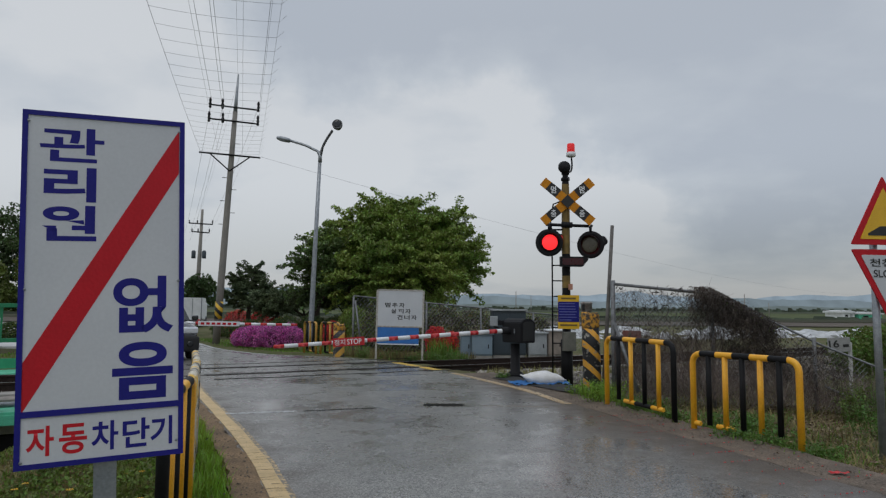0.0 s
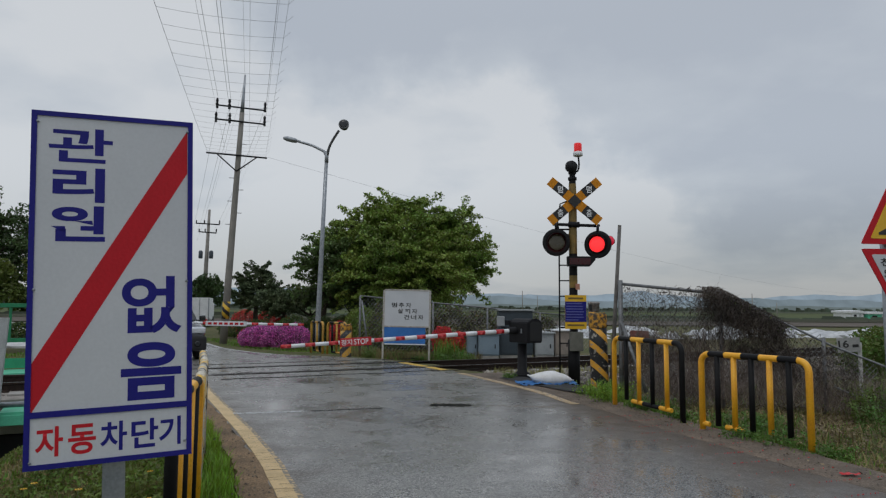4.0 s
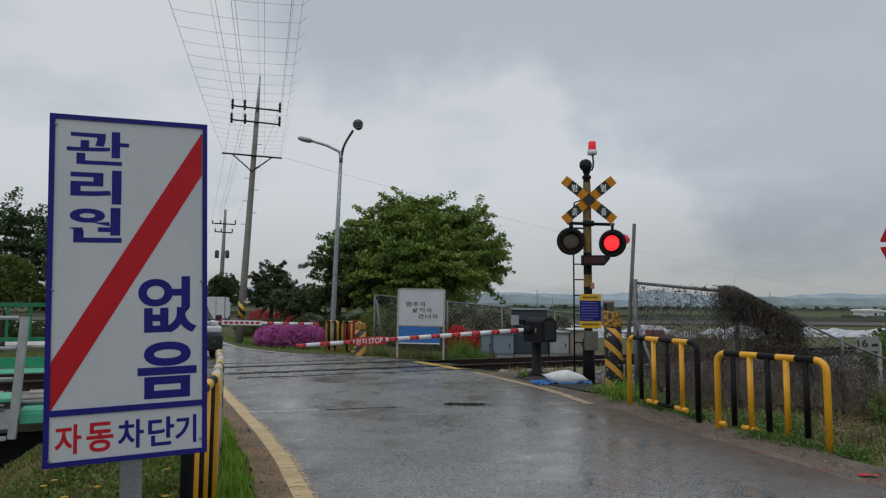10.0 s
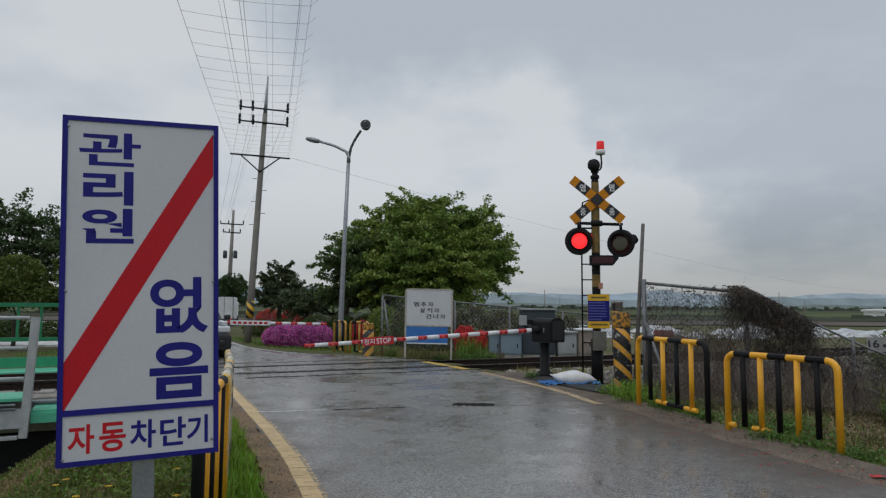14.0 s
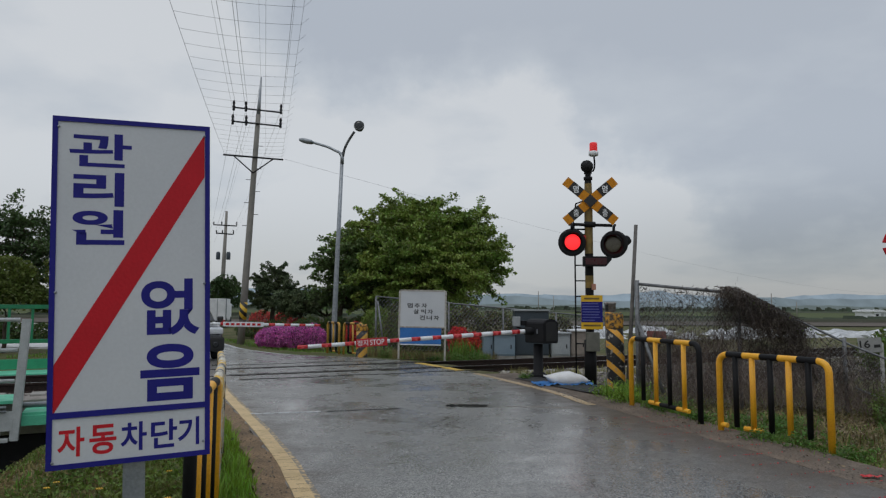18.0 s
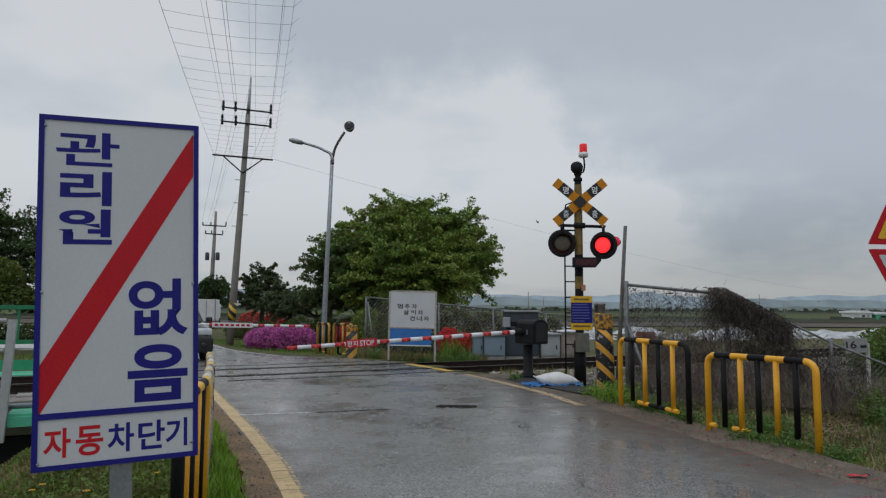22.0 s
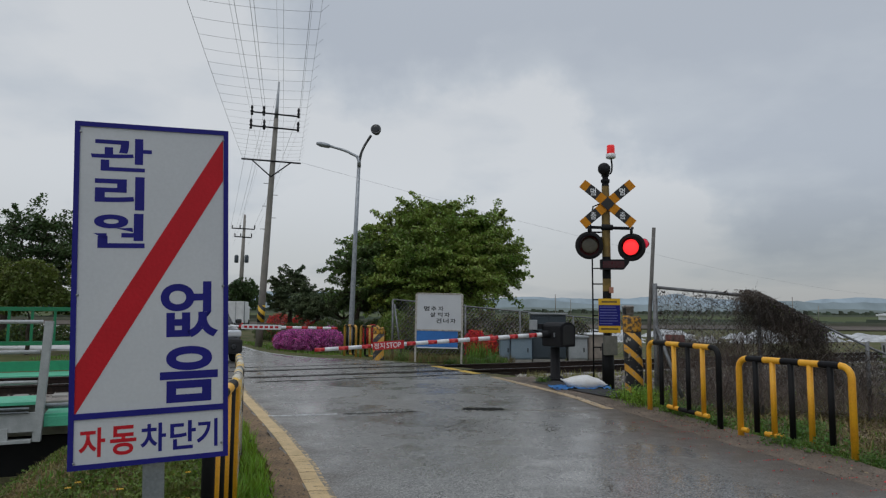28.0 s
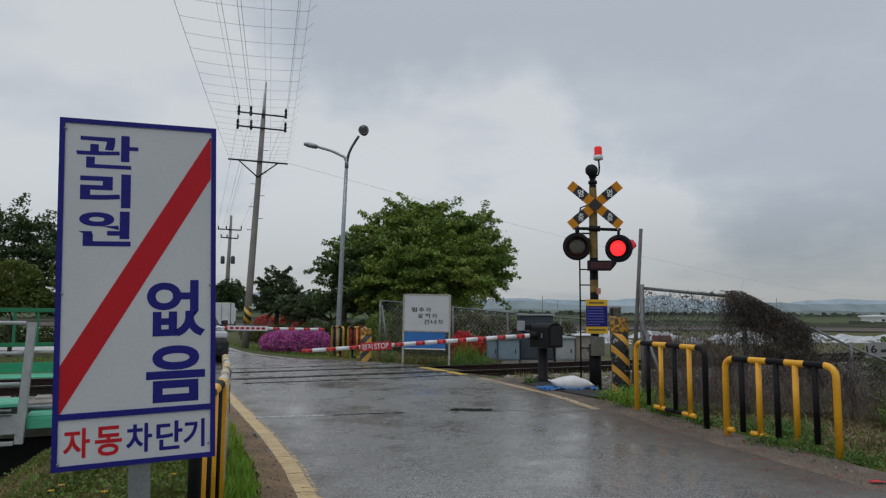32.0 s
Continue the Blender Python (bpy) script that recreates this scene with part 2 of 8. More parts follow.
def asphalt():
    """Wet asphalt: aggregate grain, damp patches that shine, drier pale patches."""
    m = bpy.data.materials.new("wet_asphalt")
    m.use_nodes = True
    nt = m.node_tree
    N, L = nt.nodes.new, nt.links.new
    p = nt.nodes["Principled BSDF"]
    tc = N("ShaderNodeTexCoord")

    def noise_at(s, d=4, ro=0.5):
        n = N("ShaderNodeTexNoise"); n.inputs["Scale"].default_value = s; n.inputs["Detail"].default_value = d; n.inputs["Roughness"].default_value = ro
        L(tc.outputs["Object"], n.inputs["Vector"])
        return n.outputs["Fac"]

    def ramp(src, p0, c0, p1, c1):
        r = N("ShaderNodeValToRGB")
        r.color_ramp.elements[0].position, r.color_ramp.elements[1].position = p0, p1
        r.color_ramp.elements[0].color, r.color_ramp.elements[1].color = (*c0, 1), (*c1, 1)
        L(src, r.inputs[0])
        return r.outputs[0]

    def stones(scale):
        v = N("ShaderNodeTexVoronoi"); v.inputs["Scale"].default_value = scale; v.inputs["Randomness"].default_value = 1.0
        L(tc.outputs["Object"], v.inputs["Vector"])
        return v

    broad, mid, grit = noise_at(0.35, 4), noise_at(1.7, 5, 0.6), noise_at(85, 3, 0.6)
    agg = stones(95)
    tone = N("ShaderNodeSeparateColor"); L(agg.outputs["Color"], tone.inputs[0])
    fm = N("ShaderNodeMath"); fm.operation = "MULTIPLY_ADD"; fm.inputs[1].default_value = -0.9
    L(agg.outputs["Distance"], fm.inputs[0]); L(tone.outputs[1], fm.inputs[2])
    fine = fm.outputs[0]
    base = ramp(broad, 0.35, (0.13, 0.129, 0.125), 0.65, (0.17, 0.168, 0.16))
    gcol = ramp(tone.outputs[0], 0.1, (0.2, 0.2, 0.2), 1.0, (2.25, 2.22, 2.16))
    mx = N("ShaderNodeMix"); mx.data_type = "RGBA"; mx.blend_type = "MULTIPLY"; mx.inputs[0].default_value = 0.8
    chips = ramp(noise_at(150, 1), 0.62, (1, 1, 1), 0.68, (2.8, 2.8, 2.75))
    mc = N("ShaderNodeMix"); mc.data_type = "RGBA"; mc.blend_type = "MULTIPLY"; mc.inputs[0].default_value = 1.0
    L(gcol, mc.inputs[6]); L(chips, mc.inputs[7])
    L(base, mx.inputs[6]); L(mc.outputs[2], mx.inputs[7])
    # earth washed over the last half metre before the verge
    at = N("ShaderNodeAttribute"); at.attribute_name = "verge"
    so = N("ShaderNodeMath"); so.operation = "MULTIPLY_ADD"; so.inputs[1].default_value = 1.1
    L(noise_at(3.2, 6, 0.62), so.inputs[0]); L(at.outputs["Fac"], so.inputs[2])
    sf = N("ShaderNodeMapRange"); sf.interpolation_type = "SMOOTHSTEP"
    sf.inputs["From Min"].default_value, sf.inputs["From Max"].default_value = 0.5, 1.85
    sf.inputs["To Min"].default_value, sf.inputs["To Max"].default_value = 0.92, 0.0
    L(so.outputs[0], sf.inputs["Value"])
    sl = N("ShaderNodeMapRange"); sl.inputs["To Min"].default_value, sl.inputs["To Max"].default_value = 0.5, 0.2
    L(sf.outputs[0], sl.inputs["Value"]); L(sl.outputs[0], p.inputs["Specular IOR Level"])
    dirt = ramp(grit, 0.4, (0.045, 0.035, 0.026), 0.62, (0.165, 0.13, 0.097))
    md = N("ShaderNodeMix"); md.data_type = "RGBA"
    L(sf.outputs[0], md.inputs[0]); L(mx.outputs[2], md.inputs[6]); L(dirt, md.inputs[7])
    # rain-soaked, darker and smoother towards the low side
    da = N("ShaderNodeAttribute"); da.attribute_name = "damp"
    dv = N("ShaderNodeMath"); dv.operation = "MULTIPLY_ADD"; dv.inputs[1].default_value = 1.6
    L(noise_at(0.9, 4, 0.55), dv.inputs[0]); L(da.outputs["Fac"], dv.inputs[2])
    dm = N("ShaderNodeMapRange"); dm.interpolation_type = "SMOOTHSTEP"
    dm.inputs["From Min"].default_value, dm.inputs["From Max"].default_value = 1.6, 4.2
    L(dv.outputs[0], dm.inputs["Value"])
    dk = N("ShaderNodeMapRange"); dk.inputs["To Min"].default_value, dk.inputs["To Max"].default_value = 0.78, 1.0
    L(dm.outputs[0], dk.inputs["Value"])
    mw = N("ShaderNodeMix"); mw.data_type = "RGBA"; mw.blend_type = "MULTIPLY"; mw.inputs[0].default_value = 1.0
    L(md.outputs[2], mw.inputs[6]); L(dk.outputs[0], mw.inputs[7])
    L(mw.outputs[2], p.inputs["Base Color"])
    add = N("ShaderNodeMath"); add.operation = "MULTIPLY_ADD"; add.inputs[1].default_value = 0.5
    L(mid, add.inputs[0])
    ad2 = N("ShaderNodeMath"); ad2.operation = "MULTIPLY"; ad2.inputs[1].default_value = 0.5
    L(broad, ad2.inputs[0]); L(ad2.outputs[0], add.inputs[2])
    rr = N("ShaderNodeMapRange")
    rr.inputs["From Min"].default_value, rr.inputs["From Max"].default_value = 0.40, 0.60
    rr.inputs["To Min"].default_value, rr.inputs["To Max"].default_value = 0.13, 0.46
    L(add.outputs[0], rr.inputs["Value"])
    rd = N("ShaderNodeMath"); rd.operation = "MULTIPLY_ADD"; rd.inputs[1].default_value = 0.3
    wr = N("ShaderNodeMapRange"); wr.inputs["To Min"].default_value, wr.inputs["To Max"].default_value = 0.8, 1.0
    L(dm.outputs[0], wr.inputs["Value"])
    rw_ = N("ShaderNodeMath"); rw_.operation = "MULTIPLY"; L(rr.outputs[0], rw_.inputs[0]); L(wr.outputs[0], rw_.inputs[1])
    L(sf.outputs[0], rd.inputs[0]); L(rw_.outputs[0], rd.inputs[2]); L(rd.outputs[0], p.inputs["Roughness"])
    p.inputs["IOR"].default_value = 1.6
    bs = N("ShaderNodeMapRange")
    bs.inputs["From Min"].default_value, bs.inputs["From Max"].default_value = 0.40, 0.60
    bs.inputs["To Min"].default_value, bs.inputs["To Max"].default_value = 0.05, 0.38
    L(add.outputs[0], bs.inputs["Value"])
    b = N("ShaderNodeBump"); b.inputs["Distance"].default_value = 0.004
    L(bs.outputs[0], b.inputs["Strength"]); L(fine, b.inputs["Height"]); L(b.outputs[0], p.inputs["Normal"])
    return m


ASPHALT = asphalt()
YELLOW = mat("yellow_paint", (0.87, 0.44, 0.02), (0.76, 0.34, 0.015), 0.45, scale=5, grain=0.1, spread=0.2)
BLACK = mat("black_paint", (0.007, 0.007, 0.008), (0.012, 0.012, 0.013), 0.55, spec=0.16)
RED = mat("red_paint", (0.55, 0.02, 0.025), (0.45, 0.015, 0.02), 0.4)
WHITE = mat("white_paint", (0.78, 0.79, 0.8), (0.68, 0.69, 0.7), 0.4, scale=3)
SIGN_WHITE = mat("sign_white", (0.57, 0.585, 0.607), (0.52, 0.538, 0.565), 0.35, scale=2, grain=0.03, bump=0.02)
SIGN_BLUE = mat("sign_navy", (0.012, 0.012, 0.17), (0.015, 0.014, 0.2), 0.55, grain=0.05, spec=0.25)
SIGN_RED = mat("sign_red", (0.52, 0.012, 0.022), (0.46, 0.012, 0.02), 0.55, grain=0.05, spec=0.25)
SIGN_YELLOW = mat("sign_yellow", (0.75, 0.45, 0.02), (0.7, 0.4, 0.02), 0.45, grain=0.06)
SIGN_BLACK = mat("sign_black", (0.02, 0.02, 0.02), None, 0.5)
STEEL = mat("galvanised_steel", (0.34, 0.36, 0.38), (0.25, 0.27, 0.29), 0.45, 0.6, scale=10)
GREY_STEEL = mat("grey_painted_steel", (0.44, 0.46, 0.46), (0.35, 0.37, 0.37), 0.5, scale=7)
DARK_STEEL = mat("dark_steel", (0.012, 0.012, 0.014), (0.016, 0.016, 0.017), 0.65, 0.0, spec=0.18)
RAIL_STEEL = mat("rail_rust", (0.034, 0.022, 0.017), (0.02, 0.014, 0.012), 0.7, 0.1, scale=20, spec=0.2)
RAIL_TOP = mat("rail_running_face", (0.3, 0.3, 0.3), (0.2, 0.19, 0.18), 0.3, 0.9)
CONCRETE = mat("concrete", (0.36, 0.34, 0.31), (0.26, 0.25, 0.23), 0.85, scale=4, bump=0.4)
POLE_CONCRETE = mat("pole_concrete", (0.27, 0.25, 0.22), (0.21, 0.2, 0.18), 0.8, scale=3, bump=0.3)
GREEN_STEEL = mat("green_paint", (0.015, 0.2, 0.085), (0.012, 0.16, 0.07), 0.4, scale=6)
GREEN_DECK = mat("green_deck", (0.1, 0.5, 0.31), (0.085, 0.42, 0.26), 0.45, scale=4)
BARK = mat("bark", (0.07, 0.05, 0.035), (0.04, 0.03, 0.022), 0.9, scale=12, bump=0.6)
LEAF = mat("leaf", (0.135, 0.215, 0.037), (0.26, 0.325, 0.062), 0.5, scale=0.7, island=0.5, bump=0, thin=0.25)
LEAF_DARK = mat("dark_leaf", (0.045, 0.082, 0.026), (0.075, 0.12, 0.034), 0.55, scale=0.8, island=0.5, bump=0, thin=0.25)
LEAF_MID = mat("deep_green_leaf", (0.075, 0.125, 0.034), (0.12, 0.175, 0.048), 0.55, scale=0.8, island=0.5, bump=0, thin=0.25)
LEAF_OLIVE = mat("olive_leaf", (0.095, 0.135, 0.026), (0.145, 0.175, 0.036), 0.6, scale=0.8, island=0.4, bump=0, thin=0.35)
NEEDLE = mat("needle", (0.06, 0.094, 0.04), (0.105, 0.13, 0.055), 0.7, scale=1.2, island=0.4, bump=0)
PETAL_PINK = mat("magenta_petal", (0.52, 0.085, 0.38), (0.73, 0.25, 0.6), 0.6, scale=5, island=0.5, bump=0, thin=0.35)
PETAL_RED = mat("red_petal", (0.62, 0.022, 0.036), (0.76, 0.07, 0.085), 0.6, scale=5, island=0.35, bump=0, thin=0.35)
GRASS = mat("grass", (0.11, 0.23, 0.025), (0.18, 0.26, 0.045), 0.6, scale=0.9, island=0.45, bump=0, thin=0.35)
LUSH = mat("lush_grass", (0.17, 0.31, 0.028), (0.26, 0.37, 0.045), 0.55, scale=0.9, island=0.35, bump=0, thin=0.45)
DRY_GRASS = mat("dry_grass", (0.26, 0.2, 0.09), (0.17, 0.14, 0.055), 0.8, scale=1.2, island=0.4, bump=0, thin=0.3)
WEED = mat("weed_leaf", (0.07, 0.155, 0.024), (0.125, 0.225, 0.035), 0.5, scale=4, island=0.4, bump=0, thin=0.35)
VINE = mat("dead_vine", (0.1, 0.078, 0.064), (0.05, 0.041, 0.036), 0.9, scale=2.5, island=0.6, bump=0)
STONE = mat("ballast_stone", (0.27, 0.24, 0.215), (0.16, 0.142, 0.126), 0.8, scale=5, island=0.5)
GLASS_DARK = mat("dark_glass", (0.012, 0.014, 0.016), (0.02, 0.022, 0.025), 0.08, bump=0)
CAR_PAINT = mat("dark_car_paint", (0.014, 0.015, 0.017), (0.012, 0.013, 0.014), 0.16, 0.0, bump=0, coat=0.6, spec=0.5)
RUBBER = mat("rubber", (0.015, 0.015, 0.016), (0.022, 0.022, 0.022), 0.8)
LENS_OFF = mat("unlit_lens", (0.1, 0.088, 0.06), (0.075, 0.066, 0.045), 0.25, bump=0.3, bscale=120)
LENS_ON = mat("lit_red_lens", (0.6, 0.02, 0.02), (0.6, 0.02, 0.02), 0.4, emit=((1.0, 0.03, 0.035), 1.05), bump=0)
LENS_SIDE = mat("lit_side_lens", (0.4, 0.01, 0.03), (0.3, 0.008, 0.02), 0.3, emit=((0.6, 0.01, 0.04), 0.5), bump=0)
RED_PLASTIC = mat("red_plastic", (0.66, 0.012, 0.014), (0.6, 0.01, 0.012), 0.35, emit=((1.0, 0.02, 0.02), 0.22), bump=0)
BLUE_PAINT = mat("blue_paint", (0.03, 0.17, 0.5), (0.025, 0.14, 0.42), 0.5, scale=3)
CABINET_BLUE = mat("blue_grey_cabinet", (0.21, 0.275, 0.33), (0.17, 0.23, 0.285), 0.45, scale=2)
CABINET_TEAL = mat("dark_teal_cabinet", (0.04, 0.055, 0.068), (0.033, 0.046, 0.057), 0.45, scale=2)
CABINET_PALE = mat("pale_grey_cabinet", (0.33, 0.35, 0.36), (0.26, 0.28, 0.285), 0.5, scale=3)
SACK = mat("white_sack", (0.72, 0.72, 0.72), (0.6, 0.59, 0.57), 0.6, scale=5, bump=0.4, bscale=200)
TARP = mat("blue_tarp", (0.02, 0.16, 0.42), (0.015, 0.1, 0.3), 0.4, scale=12, bump=0.4)
FILM = mat("white_film", (0.6, 0.61, 0.62), (0.32, 0.33, 0.34), 0.4, scale=1.5, bump=0.6, bscale=9)


# ---------------------------------------------------------------- mesh helpers
def part(name, bm, material, parent=None, label="", smooth=False):
    """Link a bmesh as one mesh object, under a thing or a part. material may be a list."""
    me = bpy.data.meshes.new(name)
    bmesh.ops.recalc_face_normals(bm, faces=bm.faces[:])
    bm.to_mesh(me)
    bm.free()
    for m in (material if isinstance(material, (list, tuple)) else [material]):
        me.materials.append(m)
    if smooth:
        for f in me.polygons:
            f.use_smooth = True
    ob = new(name, me)
    ob.parent = parent
    if label:
        ob["label"] = label
    return ob


def raw(name, verts, faces, material, parent=None, mats=None):
    me = bpy.data.meshes.new(name)
    me.from_pydata([tuple(v) for v in verts], [], [tuple(f) for f in faces])
    for m in (material if isinstance(material, (list, tuple)) else [material]):
        me.materials.append(m)
    if mats is not None:
        me.polygons.foreach_set("material_index", mats)
    ob = new(name, me)
    ob.parent = parent
    return ob


def box(bm, c, s, bevel=0.0, mi=0, m=None):
    r = bmesh.ops.create_cube(bm, size=1.0, matrix=Matrix.Translation(c) @ Matrix.Diagonal((*s, 1)))
    fs = set(f for v in r["verts"] for f in v.link_faces)
    if bevel:
        b = bmesh.ops.bevel(bm, geom=list(set(e for v in r["verts"] for e in v.link_edges)), offset=bevel, segments=2, affect="EDGES", profile=0.6)
        fs = set(b["faces"]) | set(f for f in fs if f.is_valid)
    vs = set(v for f in fs if f.is_valid for v in f.verts)
    for f in fs:
        if f.is_valid:
            f.material_index = mi
    if m is not None:
        bmesh.ops.transform(bm, matrix=m, verts=list(vs))
    return vs


def tube(bm, pts, r, seg=10, cols=None, cap=True):
    """A round bar along points; r one radius or one a point; cols: a material index a stretch."""
    pts = [Vector(p) for p in pts]
    rs = r if isinstance(r, (list, tuple)) else [r] * len(pts)
    rings = []
    prev = None
    for i, p in enumerate(pts):
        d = (pts[min(i + 1, len(pts) - 1)] - pts[max(i - 1, 0)]).normalized()
        ref = prev if prev is not None else (Vector((0, 0, 1)) if abs(d.z) < 0.9 else Vector((1, 0, 0)))
        a = (ref - d * ref.dot(d)).normalized()
        prev = a
        b = d.cross(a)
        rings.append([bm.verts.new(p + (a * math.cos(k * 2 * math.pi / seg) + b * math.sin(k * 2 * math.pi / seg)) * rs[i]) for k in range(seg)])
    for i in range(len(pts) - 1):
        for k in range(seg):
            f = bm.faces.new((rings[i][k], rings[i][(k + 1) % seg], rings[i + 1][(k + 1) % seg], rings[i + 1][k]))
            f.smooth = True
            if cols:
                f.material_index = cols[i]
    if cap:
        f = bm.faces.new(rings[0][::-1]); f.material_index = cols[0] if cols else 0
        f = bm.faces.new(rings[-1]); f.material_index = cols[-1] if cols else 0


def lathe(bm, prof, seg=20, m=None, mi=0):
    """Turned shape round z from (radius, height) pairs."""
    rings = []
    for r, z in prof:
        rings.append([bm.verts.new((m or Matrix()) @ Vector((r * math.cos(k * 2 * math.pi / seg), r * math.sin(k * 2 * math.pi / seg), z))) for k in range(seg)])
    for i in range(len(rings) - 1):
        for k in range(seg):
            f = bm.faces.new((rings[i][k], rings[i][(k + 1) % seg], rings[i + 1][(k + 1) % seg], rings[i + 1][k]))
            f.smooth, f.material_index = True, mi
    for rg, flip in ((rings[0], True), (rings[-1], False)):
        f = bm.faces.new(rg[::-1] if flip else rg); f.material_index = mi


def poly(bm, pts, depth, mi=0):
    """A flat plate with outline pts in x, z; its face at y = 0, its back at y = depth."""
    f = [bm.verts.new((x, 0, z)) for x, z in pts]
    b = [bm.verts.new((x, depth, z)) for x, z in pts]
    fa = [bm.faces.new(f), bm.faces.new(b[::-1])]
    n = len(pts)
    for i in range(n):
        fa.append(bm.faces.new((f[i], b[i], b[(i + 1) % n], f[(i + 1) % n])))
    for q in fa:
        q.material_index = mi


def lettering(name, body, x0, z0, x1, z1, y, material, parent, bold=0.0):
    """Text stretched into the box x0..x1, z0..z1 on a plate that faces -y."""
    cu = bpy.data.curves.new(name, "FONT")
    cu.body, cu.size, cu.offset, cu.extrude = body, 1.0, bold, 0.0
    ob = bpy.data.objects.new(name, cu)
    me = bpy.data.meshes.new_from_object(ob)
    bpy.data.objects.remove(ob)
    bpy.data.curves.remove(cu)
    co = np.empty(len(me.vertices) * 3); me.vertices.foreach_get("co", co); co = co.reshape(-1, 3)
    lo, hi = co.min(0), co.max(0)
    out = np.zeros_like(co)
    out[:, 0] = x0 + (co[:, 0] - lo[0]) / (hi[0] - lo[0]) * (x1 - x0)
    out[:, 2] = z0 + (co[:, 1] - lo[1]) / (hi[1] - lo[1]) * (z1 - z0)
    out[:, 1] = y
    me.vertices.foreach_set("co", out.ravel())
    me.name = name
    me.materials.clear(); me.materials.append(material)
    o = new(name, me)
    o.parent = parent
    return o


def thing(name, m, label, category, group="", kind=""):
    e = new(name)
    e.empty_display_size = 0.2
    e.matrix_world = m
    return tagged(e, label, category, group, kind)


def smooth_line(pts, step):
    """Points along a smooth line through pts."""
    P = [Vector(p) for p in pts]
    P = [2 * P[0] - P[1]] + P + [2 * P[-1] - P[-2]]
    out = []
    for i in range(1, len(P) - 2):
        n = max(1, int((P[i + 1] - P[i]).length / step))
        for k in range(n):
            t = k / n
            a, b, c, d = P[i - 1], P[i], P[i + 1], P[i + 2]
            out.append(0.5 * ((2 * b) + (c - a) * t + (2 * a - 5 * b + 4 * c - d) * t * t + (3 * b - a - 3 * c + d) * t ** 3))
    out.append(P[-2])
    return out


# ---------------------------------------------------------------- plan
TD = Vector((0.896, 0.444))             # along the track
TN = Vector((-0.444, 0.896))
TRACK = Vector((-0.8, 15.32)) + TN * 0.75
LEFT = [(7.6, -18), (3.95, -8.5), (0.85, 0.05), (-0.98, 5.08), (-1.44, 6.31), (-2.21, 8.11), (-3.54, 11.08), (-5.0, 14.6), (-6.6, 17.7), (-9.2, 21.3), (-12.6, 26), (-18, 32.5), (-27, 42), (-60, 72)]
RIGHT = [(12.6, -17), (8.5, -7.5), (5.45, 0), (3.45, 5.2), (3.0, 6.83), (2.6, 8.2), (2.33, 9.4), (2.13, 10.2), (1.86, 11.4), (0.61, 14.7), (-0.75, 17.3), (-1.3, 17.85), (-2.37, 18.72), (-3.53, 19.25), (-4.78, 19.95), (-6.55, 22.15), (-8.4, 25.6), (-10.8, 29.6), (-14.4, 35.2), (-23, 44.6), (-56, 75)]


def along(line, n):
    pts = smooth_line([(x, y, 0) for x, y in line], 0.3)
    d = [0]
    for a, b in zip(pts, pts[1:]):
        d.append(d[-1] + (b - a).length)
    out, j = [], 0
    for k in range(n):
        s = d[-1] * k / (n - 1)
        while j < len(d) - 2 and d[j + 1] < s:
            j += 1
        t = (s - d[j]) / max(1e-6, d[j + 1] - d[j])
        out.append(pts[j].lerp(pts[j + 1], min(1, t)))
    return out


NL = 320
EDGE_L, EDGE_R = along(LEFT, NL), along(RIGHT, NL)


def step(a, b, t):
    t = min(1, max(0, (t - a) / (b - a)))
    return t * t * (3 - 2 * t)


ROAD_MID = [((p.x + q.x) / 2, (p.y + q.y) / 2, (q.x - p.x) / 2, (q.y - p.y) / 2) for p, q in zip(EDGE_L, EDGE_R)]
NEAR_ROAD = kdtree.KDTree(NL)
for i, q in enumerate(ROAD_MID):
    NEAR_ROAD.insert((q[0], q[1], 0), i)
NEAR_ROAD.balance()


def lateral(x, y):
    """How far a place lies beyond the road's edge (metres; below 0 on the road) and on which side."""
    mx, my, hx, hy = ROAD_MID[NEAR_ROAD.find((x, y, 0))[1]]
    w = math.hypot(hx, hy)
    s = ((x - mx) * hx + (y - my) * hy) / w
    return abs(s) - w, (1 if s > 0 else -1)


def ground_z(x, y):
    """Level of the ground: flat fields, a stream bed beside the road and under the rail bridge, a ballast bed for the track."""
    off, side = lateral(x, y) if abs(x) < 70 and -20 < y < 80 else (9.0, 1 if x > 0 else -1)
    z = -0.05 * step(-0.3, 0.3, off) + (-0.04 if off < -0.3 else 0.0)
    p = Vector((x, y))
    tn = (p - TRACK).dot(TN)
    tt = (p - TRACK).dot(TD)
    if side < 0 and off > 0:
        dip = step(1.3, 5.0, off)
        dip += (step(0.9, 2.8, off) - dip) * step(-5.2, -3.4, tn)
        dip *= (1 - step(26, 34, abs(tt + 10)))
        bank = 1 - step(2.5, 6.0, tn)
        z -= (1.7 + 0.8 * step(-4.5, -2.5, tn)) * dip * bank
    if side > 0 and off > 0:
        z -= 0.12 * step(0.3, 1.5, off) * (1 - step(20, 40, y))
    if abs(x) < 75 and -20 < y < 80:
        z += 0.035 * noise.noise((x * 0.9, y * 0.9, 0)) * step(0.1, 0.8, off)
    return z


